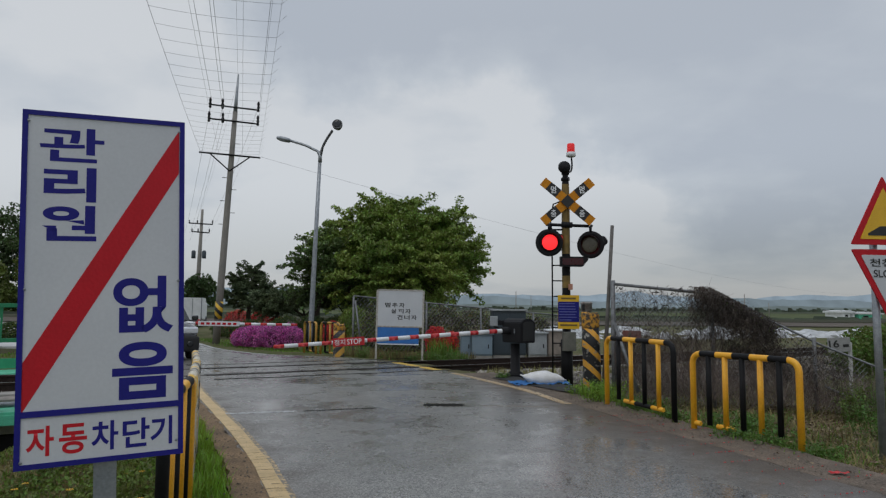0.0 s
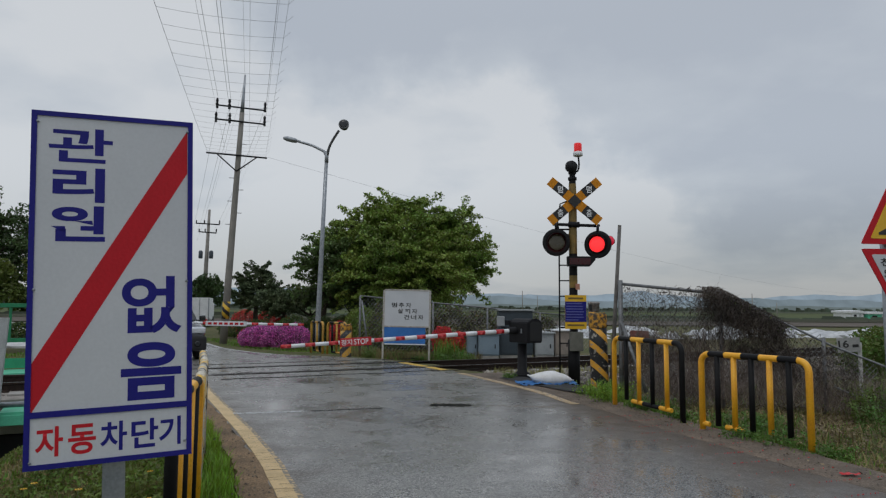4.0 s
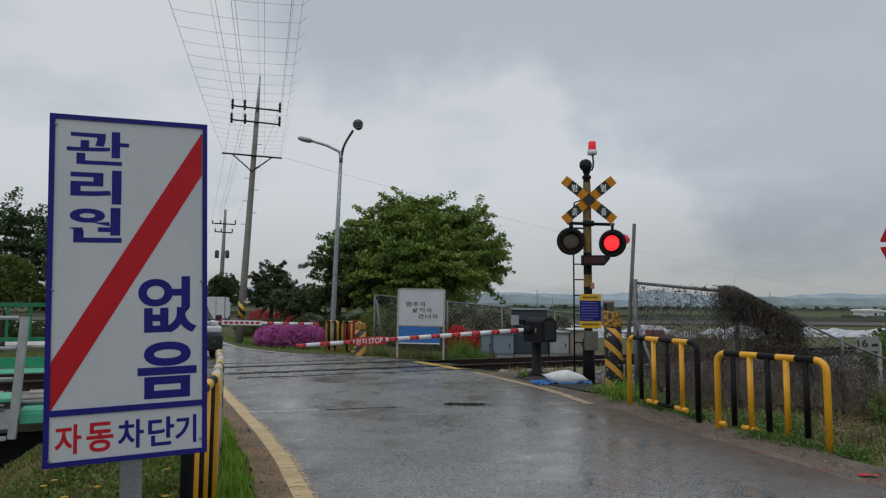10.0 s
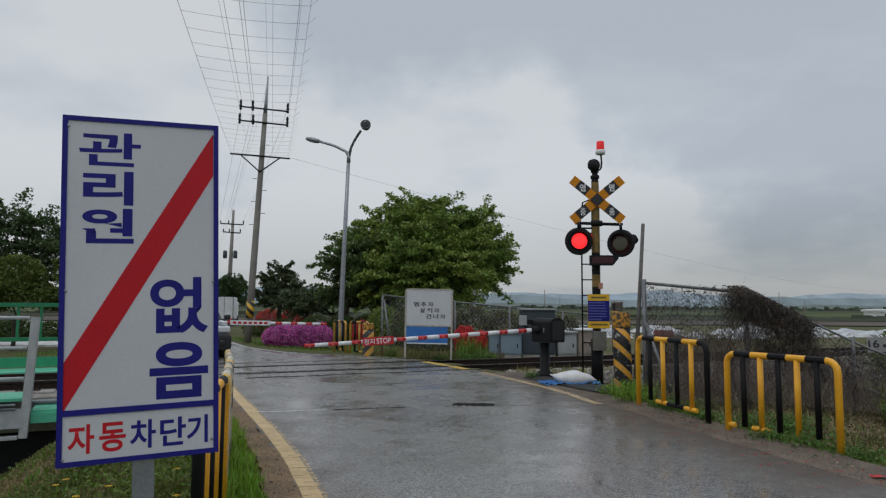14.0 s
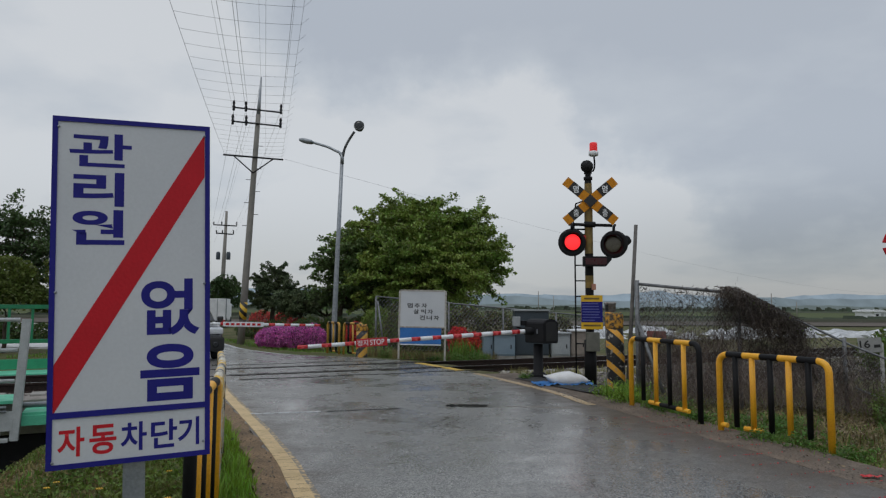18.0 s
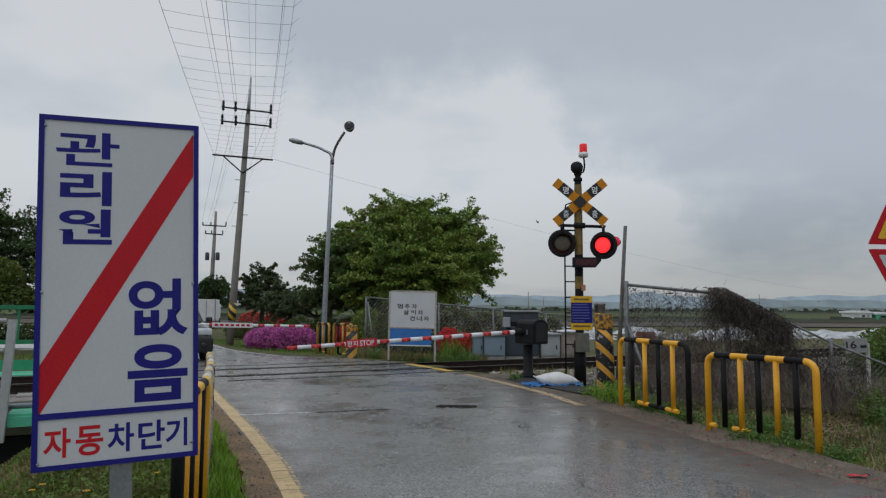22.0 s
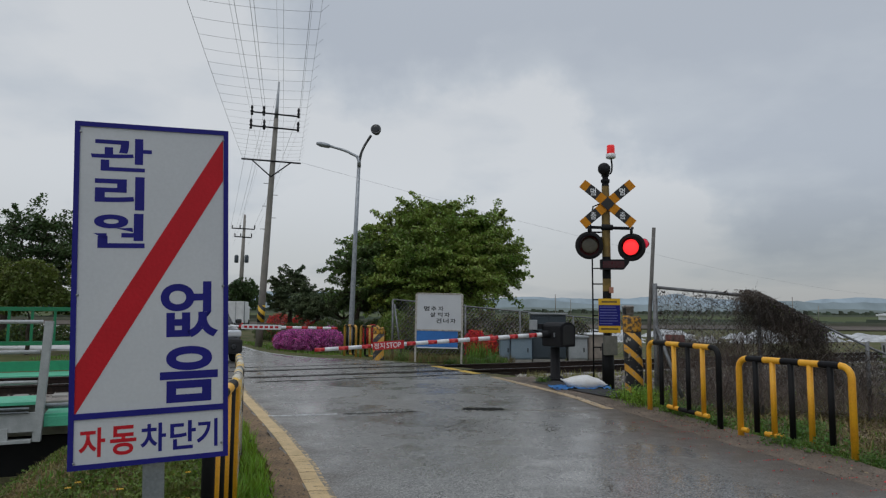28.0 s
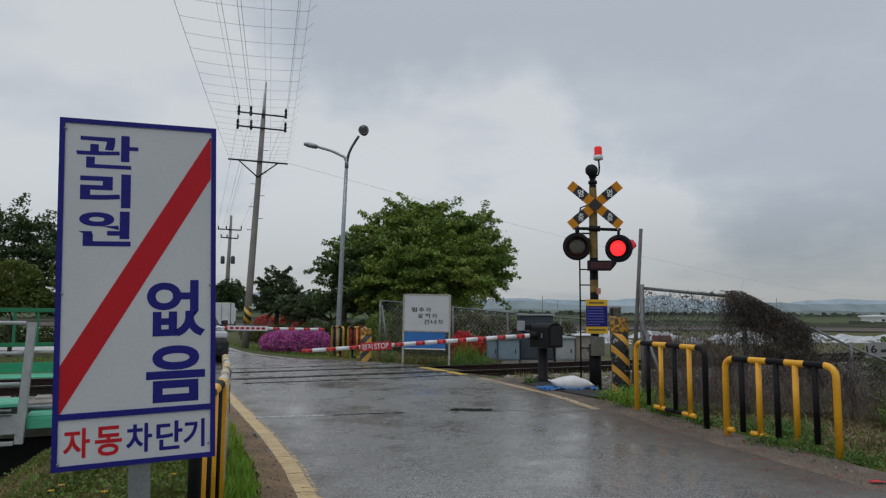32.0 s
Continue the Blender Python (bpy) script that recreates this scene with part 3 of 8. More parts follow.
# ---------------------------------------------------------------- ground, road, track
def soil_material():
    m = bpy.data.materials.new("field_soil_and_grass")
    m.use_nodes = True
    nt = m.node_tree
    N, L = nt.nodes.new, nt.links.new
    p = nt.nodes["Principled BSDF"]
    tc = N("ShaderNodeTexCoord")
    cols = []
    for s, p0, p1, c0, c1 in ((0.03, 0.42, 0.6, (0.075, 0.09, 0.03), (0.13, 0.115, 0.06)), (0.9, 0.4, 0.62, (0.06, 0.08, 0.024), (0.15, 0.115, 0.075)), (45, 0.3, 0.7, (0.6, 0.6, 0.6), (1.5, 1.5, 1.5))):
        n = N("ShaderNodeTexNoise"); n.inputs["Scale"].default_value = s; n.inputs["Detail"].default_value = 6
        L(tc.outputs["Object"], n.inputs["Vector"])
        r = N("ShaderNodeValToRGB")
        r.color_ramp.elements[0].position, r.color_ramp.elements[1].position = p0, p1
        r.color_ramp.elements[0].color, r.color_ramp.elements[1].color = (*c0, 1), (*c1, 1)
        L(n.outputs["Fac"], r.inputs[0]); cols.append(r.outputs[0])
        last = n
    a = N("ShaderNodeMix"); a.data_type = "RGBA"; a.inputs[0].default_value = 0.55; L(cols[0], a.inputs[6]); L(cols[1], a.inputs[7])
    b = N("ShaderNodeMix"); b.data_type = "RGBA"; b.blend_type = "MULTIPLY"; b.inputs[0].default_value = 0.7; L(a.outputs[2], b.inputs[6]); L(cols[2], b.inputs[7])
    L(b.outputs[2], p.inputs["Base Color"])
    p.inputs["Roughness"].default_value = 0.9
    p.inputs["Specular IOR Level"].default_value = 0.12
    bp = N("ShaderNodeBump"); bp.inputs["Strength"].default_value = 0.6; bp.inputs["Distance"].default_value = 0.02
    L(last.outputs["Fac"], bp.inputs["Height"]); L(bp.outputs[0], p.inputs["Normal"])
    return m


SOIL = soil_material()


def build_ground():
    n = 230
    s = np.linspace(-1, 1, n)
    ax = np.sign(s) * (22 * np.abs(s) + 4200 * np.abs(s) ** 9)
    ay = ax + 10
    verts = [(x, y, ground_z(x, y)) for y in ay for x in ax]
    faces = [(j * n + i, j * n + i + 1, (j + 1) * n + i + 1, (j + 1) * n + i) for j in range(n - 1) for i in range(n - 1)]
    g = raw("ground", verts, faces, SOIL)
    for f in g.data.polygons:
        f.use_smooth = True
    tagged(g, "earth and grass ground reaching to the hills", "ground", kind="structure")


build_ground()


def strip(name, a, b, cols, z, material, label, skirt=0.12, wob=0.0, kind="structure", cat="road"):
    """A paved strip between two rows of points, with thickness."""
    verts, faces = [], []
    n = len(a)
    for i in range(n):
        for k in range(cols + 1):
            t = k / cols
            p = a[i].lerp(b[i], t)
            h = z
            if wob and (k == 0 or k == cols):
                d = (b[i] - a[i]).normalized() * (wob * noise.noise((p.x * 1.7, p.y * 1.7, 3)) + wob * 0.5 * noise.noise((p.x * 6, p.y * 6, 1)))
                p = p + d
            verts.append((p.x, p.y, h))
        for q in (a[i], b[i]):
            verts.append((q.x, q.y, z - skirt))
    w = cols + 3
    for i in range(n - 1):
        o, o2 = i * w, (i + 1) * w
        for k in range(cols):
            faces.append((o + k, o + k + 1, o2 + k + 1, o2 + k))
        faces.append((o + cols, o + cols + 2, o2 + cols + 2, o2 + cols))
        faces.append((o + cols + 1, o, o2, o2 + cols + 1))
    ob = raw(name, verts, faces, material)
    return tagged(ob, label, cat, kind=kind)


ROAD_L = [a + (a - b).normalized() * 0.16 for a, b in zip(EDGE_L, EDGE_R)]
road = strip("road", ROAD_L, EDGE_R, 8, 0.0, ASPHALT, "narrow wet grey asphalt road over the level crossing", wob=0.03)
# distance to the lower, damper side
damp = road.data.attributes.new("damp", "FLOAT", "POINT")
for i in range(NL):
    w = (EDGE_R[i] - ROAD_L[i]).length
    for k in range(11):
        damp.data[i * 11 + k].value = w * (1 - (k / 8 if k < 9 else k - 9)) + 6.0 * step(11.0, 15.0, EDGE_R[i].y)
# distance to the nearer verge, read by the asphalt for the washed-on earth
verge = road.data.attributes.new("verge", "FLOAT", "POINT")
for i in range(NL):
    w = (EDGE_R[i] - ROAD_L[i]).length
    beyond = 0.0 if EDGE_R[i].y < 13.0 else 2.0
    for k in range(11):
        t = k / 8 if k < 9 else k - 9
        verge.data[i * 11 + k].value = min(w * (1 - t) + beyond, w * t + 0.45)


def worn_paint(name, c, amount):
    """Old road paint: chipped away to the asphalt."""
    m = mat(name, c, tuple(k * 0.75 for k in c), 0.5, scale=4)
    nt = m.node_tree
    N, L = nt.nodes.new, nt.links.new
    hsv = next(q for q in nt.nodes if q.type == "HUE_SAT")
    rp = next(q for q in nt.nodes if q.type == "VALTORGB")
    tc = next(q for q in nt.nodes if q.type == "TEX_COORD")
    n = N("ShaderNodeTexNoise"); n.inputs["Scale"].default_value = 19; n.inputs["Detail"].default_value = 8; n.inputs["Roughness"].default_value = 0.65
    L(tc.outputs["Object"], n.inputs["Vector"])
    r = N("ShaderNodeValToRGB"); r.color_ramp.elements[0].position, r.color_ramp.elements[1].position = amount, amount + 0.05
    L(n.outputs["Fac"], r.inputs[0])
    mx = N("ShaderNodeMix"); mx.data_type = "RGBA"; mx.inputs[6].default_value = (0.17, 0.145, 0.11, 1)
    L(r.outputs[0], mx.inputs[0]); L(rp.outputs[0], mx.inputs[7]); L(mx.outputs[2], hsv.inputs["Color"])
    return m


PAINT_OLD = worn_paint("worn_yellow_paint", (0.6, 0.425, 0.2), 0.34)
PAINT_FRAYED = worn_paint("frayed_yellow_paint", (0.56, 0.4, 0.2), 0.5)
PAINT_NEW = worn_paint("yellow_line_paint", (0.62, 0.4, 0.05), 0.33)
PAINT_WHITE = worn_paint("worn_white_paint", (0.5, 0.51, 0.52), 0.42)


def edge_line(name, side, y0, y1, off, width, material, label, z=0.006):
    """A painted line beside one edge of the road; off: metres in from the edge."""
    E, O = (EDGE_L, EDGE_R) if side < 0 else (EDGE_R, EDGE_L)
    idx = [i for i in range(NL) if y0 <= E[i].y <= y1]
    a = [E[i] + (O[i] - E[i]).normalized() * off for i in idx]
    b = [E[i] + (O[i] - E[i]).normalized() * (off + width) for i in idx]
    strip(name, a, b, 1, z, material, label, skirt=0.01, wob=0.012, cat="road marking")


edge_line("edge_line_left", -1, -8, 12.9, -0.12, 0.14, PAINT_OLD, "worn yellow edge line chipped on wet asphalt")
edge_line("edge_line_frayed", -1, -8, 12.9, -0.02, 0.085, PAINT_FRAYED, "frayed worn-off rim of the yellow edge line", 0.0025)
edge_line("edge_line_right", 1, 9.6, 14.6, 0.03, 0.14, worn_paint("dirty_yellow_paint", (0.47, 0.33, 0.17), 0.43), "worn yellow edge line chipped on wet asphalt")
edge_line("edge_line_crossing", 1, 14.7, 17.2, 0.0, 0.2, PAINT_NEW, "bright yellow edge line beside the rails")
edge_line("edge_line_far", 1, 19.5, 30, 0.02, 0.12, PAINT_WHITE, "pale worn edge line along the far bend")
edge_line("edge_line_bend", -1, 17.5, 30, 0.05, 0.12, PAINT_WHITE, "pale worn edge line along the far bend")


def paint_cracks():
    """Cross cracks through the old edge line."""
    r = random.Random(12)
    verts, faces = [], []
    for i in range(int(NL * 0.1), int(NL * 0.24)):
        for _ in range(3):
            q = EDGE_L[i].lerp(EDGE_L[i + 1], r.random())
            d = (EDGE_R[i] - EDGE_L[i]).normalized()
            f = Vector((-d.y, d.x, 0))
            h = r.uniform(0.002, 0.0055)
            a, b = r.choice(((-0.125, 0.03), (-0.125, -0.02), (-0.06, 0.03)))
            o = len(verts)
            m = q + d * ((a + b) / 2) + f * r.uniform(-0.015, 0.015)
            for c, k in ((q + d * a, h), (m, h * 0.6), (q + d * b + f * r.uniform(-0.02, 0.02), h * 0.4)):
                verts += [(c.x + f.x * k, c.y + f.y * k, 0.0085), (c.x - f.x * k, c.y - f.y * k, 0.0085)]
            faces += [(o, o + 1, o + 3, o + 2), (o + 2, o + 3, o + 5, o + 4)]
    tagged(raw("paint_cracks", verts, faces, TAR), "fine dark cracks across the worn yellow line", "cracks", kind="stuff")


def crack_mark(name, x0, y0, x1, y1, w, material, label):
    """A ragged thin mark on the asphalt."""
    r = random.Random(int(abs(x0 * 100)))
    n = 26
    a, b = [], []
    for i in range(n):
        t = i / (n - 1)
        p = Vector((x0 + (x1 - x0) * t, y0 + (y1 - y0) * t, 0))
        h = w * (0.35 + 0.65 * r.random()) * (1 if 0 < i < n - 1 else 0.2)
        p.y += r.uniform(-0.012, 0.012)
        a.append(p + Vector((0, h * 0.5, 0))); b.append(p - Vector((0, h * 0.5, 0)))
    strip(name, a, b, 1, 0.004, material, label, skirt=0.01, cat="road marking")


TAR = mat("tar_crack", (0.012, 0.012, 0.011), (0.022, 0.022, 0.016), 0.95, spec=0.08)
paint_cracks()
crack_mark("tar_crack", -1.55, 9.02, -0.6, 9.32, 0.07, TAR, "dark tar-filled crack across the asphalt")
crack_mark("drain_slot", 0.04, 9.62, 0.64, 9.62, 0.3, TAR, "dark sunken slot filled with moss and water")
crack_mark("stop_line_left", -2.55, 8.78, -1.62, 9.0, 0.13, PAINT_WHITE, "faded white stop line on wet asphalt")
crack_mark("stop_line_right", 0.85, 9.6, 1.8, 9.45, 0.12, worn_paint("faded_stop_paint", (0.3, 0.3, 0.31), 0.52), "nearly worn-off white stop line")


def build_moss_flecks():
    """Mottled dark moss and grit in the shallow dip of the road."""
    r = random.Random(17)
    verts, faces = [], []
    for cx, cy, sx, sy, n in ((0.05, 8.15, 0.26, 0.3, 330), (-0.75, 7.8, 0.3, 0.2, 60), (1.06, 8.1, 0.07, 0.2, 90), (0.4, 9.5, 0.3, 0.1, 90), (-0.4, 8.6, 0.5, 0.3, 60)):
        for _ in range(n):
            x, y = r.gauss(cx, sx), r.gauss(cy, sy)
            s = r.uniform(0.003, 0.011)
            o = len(verts)
            k = r.randint(4, 6)
            verts += [(x + s * r.uniform(0.6, 1.4) * math.cos(6.283 * i / k), y + 1.6 * s * r.uniform(0.6, 1.4) * math.sin(6.283 * i / k), 0.0035) for i in range(k)]
            faces.append(tuple(range(o, o + k)))
    tagged(raw("moss_flecks", verts, faces, mat("moss_grit", (0.04, 0.038, 0.022), (0.06, 0.055, 0.035), 0.8, spec=0.25)), "dark moss and grit flecks on the wet asphalt", "moss", kind="stuff")


build_moss_flecks()


# dirt shoulders beside the road
DIRT = mat("brown_dirt", (0.165, 0.125, 0.092), (0.1, 0.079, 0.06), 0.75, scale=2.6, bump=0.8, bscale=55, grain=0.45, spec=0.3)


def shoulder(name, side, y0, y1, w0, w1, label, y_in=0.05, z=-0.008, wob=0.07, soil=DIRT):
    E, O = (EDGE_L, EDGE_R) if side < 0 else (EDGE_R, EDGE_L)
    idx = [i for i in range(NL) if y0 <= E[i].y <= y1]
    a, b = [], []
    for j, i in enumerate(idx):
        t = j / max(1, len(idx) - 1)
        d = (E[i] - O[i]).normalized()
        a.append(E[i] + d * (0.125 if side < 0 else -y_in)); b.append(E[i] + d * (w0 + (w1 - w0) * t))
    a, b = [[q[j].lerp(q[j + 1], k / 8) for j in range(len(q) - 1) for k in range(8)] for q in (a, b)]
    strip(name, a, b, 2, z, soil, label, skirt=0.12, wob=wob, cat="ground")


shoulder("shoulder_left", -1, -9, 12.5, 0.42, 0.34, "brown dirt shoulder between the road and the rail", z=0.004, soil=mat("warm_brown_dirt", (0.24, 0.158, 0.088), (0.14, 0.097, 0.06), 0.8, scale=2.6, bump=0.8, bscale=55, grain=0.45, spec=0.25))
shoulder("shoulder_right", 1, -8, 14.3, 0.42, 0.8, "brown dirt shoulder strewn with red petals", y_in=-0.02, z=-0.006, wob=0.05)


def build_gravel():
    """Loose pebbles on the shoulders."""
    r = random.Random(31)
    verts, faces = [], []
    for k in range(3600):
        side = -1 if k % 3 == 0 else 1
        E, O = (EDGE_L, EDGE_R) if side < 0 else (EDGE_R, EDGE_L)
        i = r.randrange(int(NL * 0.10), int(NL * 0.28))
        q = E[i].lerp(E[i + 1], r.random()) + (E[i] - O[i]).normalized() * r.gauss(0.22, 0.16)
        if side < 0 and (q - E[i]).dot((E[i] - O[i]).normalized()) < 0.15:
            continue
        s = r.uniform(0.004, 0.013)
        c = Vector((q.x, q.y, 0.006))
        o = len(verts)
        verts += [c + Vector(v) * s * r.uniform(0.7, 1.3) for v in ((0, 0, 0.8), (1, 0, 0), (0.1, 1, 0), (-1, 0.1, 0), (0, -1, 0))]
        faces += [(o, o + 1, o + 2), (o, o + 2, o + 3), (o, o + 3, o + 4), (o, o + 4, o + 1)]
    tagged(raw("shoulder_gravel", verts, faces, mat("muddy_gravel", (0.15, 0.125, 0.1), (0.085, 0.07, 0.056), 0.8, scale=5, island=0.4)), "small loose gravel on the dirt shoulders", "gravel", kind="stuff")


build_gravel()
PATH = smooth_line([(-34, 17.5, 0), (-22, 20.6, 0), (-16.5, 22.2, 0), (-13, 22.4, 0), (-10.6, 24.2, 0)], 0.5)
strip("concrete_path", PATH, [p + Vector((-0.3, 3.0, 0)) for p in PATH], 3, 0.02, mat("pale_wet_concrete", (0.66, 0.66, 0.65), (0.52, 0.52, 0.51), 0.5, scale=0.8), "pale wet concrete path beyond the rail bridge", wob=0.05, cat="path")


def build_track():
    """Two rails on ballast and sleepers, with flangeways through the road."""
    def at(t, s, z):
        p = TRACK + TD * t + TN * s
        return (p.x, p.y, z)
    prof = [(-0.065, -0.17), (-0.065, -0.155), (-0.012, -0.135), (-0.012, -0.05), (-0.036, -0.035), (-0.036, -0.006), (-0.028, 0.0), (0.028, 0.0), (0.036, -0.006), (0.036, -0.035), (0.012, -0.05), (0.012, -0.135), (0.065, -0.155), (0.065, -0.17)]
    track = thing("railway_track", Matrix(), "rusty single railway track on ballast crossing the road", "railway track", kind="structure")
    for s0 in (-0.75, 0.75):
        verts, faces, mi = [], [], []
        ts = [-60 + 4 * k for k in range(31)]
        for t in ts:
            verts += [at(t, s0 + x, z + 0.012) for x, z in prof]
        n = len(prof)
        for i in range(len(ts) - 1):
            for k in range(n):
                faces.append((i * n + k, i * n + (k + 1) % n, (i + 1) * n + (k + 1) % n, (i + 1) * n + k))
                mi.append(1 if k in (6,) else 0)
        raw("rail", verts, faces, [RAIL_STEEL, RAIL_TOP], track, mi)
    # dark flangeway grooves and panel joints in the road
    for k, (s0, w) in enumerate(((-1.66, 0.1), (-0.65, 0.22), (-0.84, 0.05), (0.72, 0.2), (0.9, 0.05), (1.72, 0.09))):
        r = random.Random(k)
        a, b = [], []
        t0, t1 = -3.9 - s0 * 0.02, 1.75
        for i in range(40):
            t = t0 + (t1 - t0) * i / 39
            j = r.uniform(-0.01, 0.01) + (0.05 * math.sin(i * 0.5) if abs(s0) > 1 else 0)
            a.append(Vector(at(t, s0 + j - w * r.uniform(0.3, 0.55), 0))); b.append(Vector(at(t, s0 + j + w * r.uniform(0.3, 0.55), 0)))
        strip("flangeway", a, b, 1, 0.005, TAR, "dark groove beside a rail in the road", skirt=0.008, cat="road joint")
    # sleepers beside the road
    bm = bmesh.new(); box(bm, (0, 0, -0.22), (0.24, 2.4, 0.16), 0.02)
    me = None
    ang = math.degrees(math.atan2(TD.y, TD.x))
    for t in [-14 + 0.62 * k for k in range(16)] + [2.6 + 0.62 * k for k in range(22)]:
        p = TRACK + TD * t
        if me is None:
            o = part("sleeper", bm, CONCRETE, track); me = o.data
        else:
            o = new("sleeper", me); o.parent = track
        o.matrix_world = pose(p.x, p.y, 0, 0, 0, ang)
    # ballast bed
    for name, t0, t1, half in (("ballast_bed", 2.0, 60.0, 2.6), ("ballast_bed", -6.1, -4.3, 2.6), ("ballast_bed", -60.0, -6.1, 1.6)):
        verts, faces = [], []
        edge = min(1.75, half - 0.04)
        sec = [(-half, -0.5), (-edge, -0.2), (-0.9, -0.165), (0.9, -0.165), (edge, -0.2), (half, -0.5)]
        ts = [t0 + (t1 - t0) * (i / 60) for i in range(61)]
        for t in ts:
            for s, z in sec:
                verts.append(at(t, s, z + 0.02 * noise.noise((t * 3, s * 3, 0))))
        n = len(sec)
        for i in range(60):
            for k in range(n - 1):
                faces.append((i * n + k, i * n + k + 1, (i + 1) * n + k + 1, (i + 1) * n + k))
        raw(name, verts, faces, STONE, track)
    # loose stones
    r = random.Random(3)
    ico = [Vector(v) for v in ((0, 0, 1), (0.9, 0, 0.1), (0, 0.9, -0.1), (-0.9, 0, 0.1), (0, -0.9, 0), (0, 0, -1))]
    icf = [(0, 1, 2), (0, 2, 3), (0, 3, 4), (0, 4, 1), (5, 2, 1), (5, 3, 2), (5, 4, 3), (5, 1, 4)]
    verts, faces = [], []
    for k in range(8000):
        t = r.uniform(2.0, 14) if k % 2 else r.uniform(-12, -4.4)
        s = r.uniform(-2.3, 2.2)
        if abs(abs(s) - 0.75) < 0.06 or (t < -6.0 and abs(s) > 1.5):
            continue
        z = -0.165 if abs(s) < 0.9 else -0.165 - (abs(s) - 0.9) * 0.12
        c = Vector(at(t, s, z + 0.008))
        o = len(verts)
        e = Euler((r.random() * 6, r.random() * 6, r.random() * 6)).to_matrix()
        q = r.uniform(0.02, 0.042)
        verts += [c + e @ Vector((v.x * q * r.uniform(0.7, 1.2), v.y * q * r.uniform(0.7, 1.2), v.z * q * r.uniform(0.6, 1))) for v in ico]
        faces += [(a + o, b + o, d + o) for a, b, d in icf]
    for k in range(7000):
        t, s = r.uniform(3.0, 15), r.uniform(-5.6, -1.7)
        c = TRACK + TD * t + TN * s
        if s < -4.2 and r.random() < 0.5:
            continue
        c = Vector((c.x, c.y, ground_z(c.x, c.y) + 0.012))
        o = len(verts)
        e = Euler((r.random() * 6, r.random() * 6, r.random() * 6)).to_matrix()
        q = r.uniform(0.025, 0.06)
        verts += [c + e @ Vector((v.x * q * r.uniform(0.7, 1.2), v.y * q * r.uniform(0.7, 1.2), v.z * q * r.uniform(0.6, 1))) for v in ico]
        faces += [(a + o, b + o, d + o) for a, b, d in icf]
    tagged(raw("ballast_stones", verts, faces, STONE), "grey-brown crushed ballast stones round the rails", "ballast", kind="stuff")


build_track()


# ---------------------------------------------------------------- plants
def leaves_mesh(name, pts, size, material, parent=None, flat=0.0, seed=1, mats=None):
    """Many small bent leaves at points; each point (x, y, z)."""
    r = random.Random(seed)
    verts, faces, mi = [], [], []
    for p in pts:
        p = Vector(p[:3])
        e = Euler((r.uniform(-1, 1) * (1.4 - flat), r.uniform(-1, 1) * (1.4 - flat), r.random() * 6.28)).to_matrix()
        s = size * r.uniform(0.6, 1.35)
        o = len(verts)
        verts += [p + e @ Vector(q) * s for q in ((-0.5, 0, 0), (0, -0.32, 0.12), (0.55, 0, -0.08), (0, 0.32, 0.12))]
        faces += [(o, o + 1, o + 2), (o, o + 2, o + 3)]
        if mats:
            k = r.choice(mats); mi += [k, k]
    return raw(name, verts, faces, material, parent, mi if mats else None)


def blades(name, spots, h, material, label, seed=1, w=0.008, lean=0.5, cat="grass"):
    """Grass: curved narrow blades, two pieces each; spots (x, y, z, height factor)."""
    r = random.Random(seed)
    verts, faces = [], []
    for x, y, z, k in spots:
        a = r.random() * 6.28
        d = Vector((math.cos(a), math.sin(a), 0)); q = Vector((-d.y, d.x, 0))
        hh = h * k * r.uniform(0.5, 1.3)
        l = hh * lean * r.uniform(0.2, 1.2)
        b = Vector((x, y, z))
        o = len(verts)
        verts += [b - q * w, b + q * w, b + d * l * 0.35 + Vector((0, 0, hh * 0.6)) + q * w * 0.8, b + d * l * 0.35 + Vector((0, 0, hh * 0.6)) - q * w * 0.8, b + d * l + Vector((0, 0, hh))]
        faces += [(o, o + 1, o + 2, o + 3), (o + 3, o + 2, o + 4)]
    return tagged(raw(name, verts, faces, material), label, cat, kind="stuff")


def crown_points(blobs, n, seed, shell=0.55):
    """Points in a crown made of many uneven clumps; blobs (x, y, z, rx, ry, rz)."""
    r = random.Random(seed)
    pts = []
    vol = [b[3] * b[4] * b[5] for b in blobs]
    for b, v in zip(blobs, vol):
        for _ in range(int(n * v / sum(vol)) + 1):
            while True:
                p = Vector((r.gauss(0, 1), r.gauss(0, 1), r.gauss(0, 1)))
                if p.length > 0.01:
                    break
            p.normalize()
            p *= shell + (1 - shell) * r.random() ** 0.6
            q = (b[0] + p.x * b[3], b[1] + p.y * b[4], b[2] + p.z * b[5])
            if noise.noise((q[0] * 1.3, q[1] * 1.3, q[2] * 1.3 + seed)) > -0.18:
                pts.append(q)
    return pts


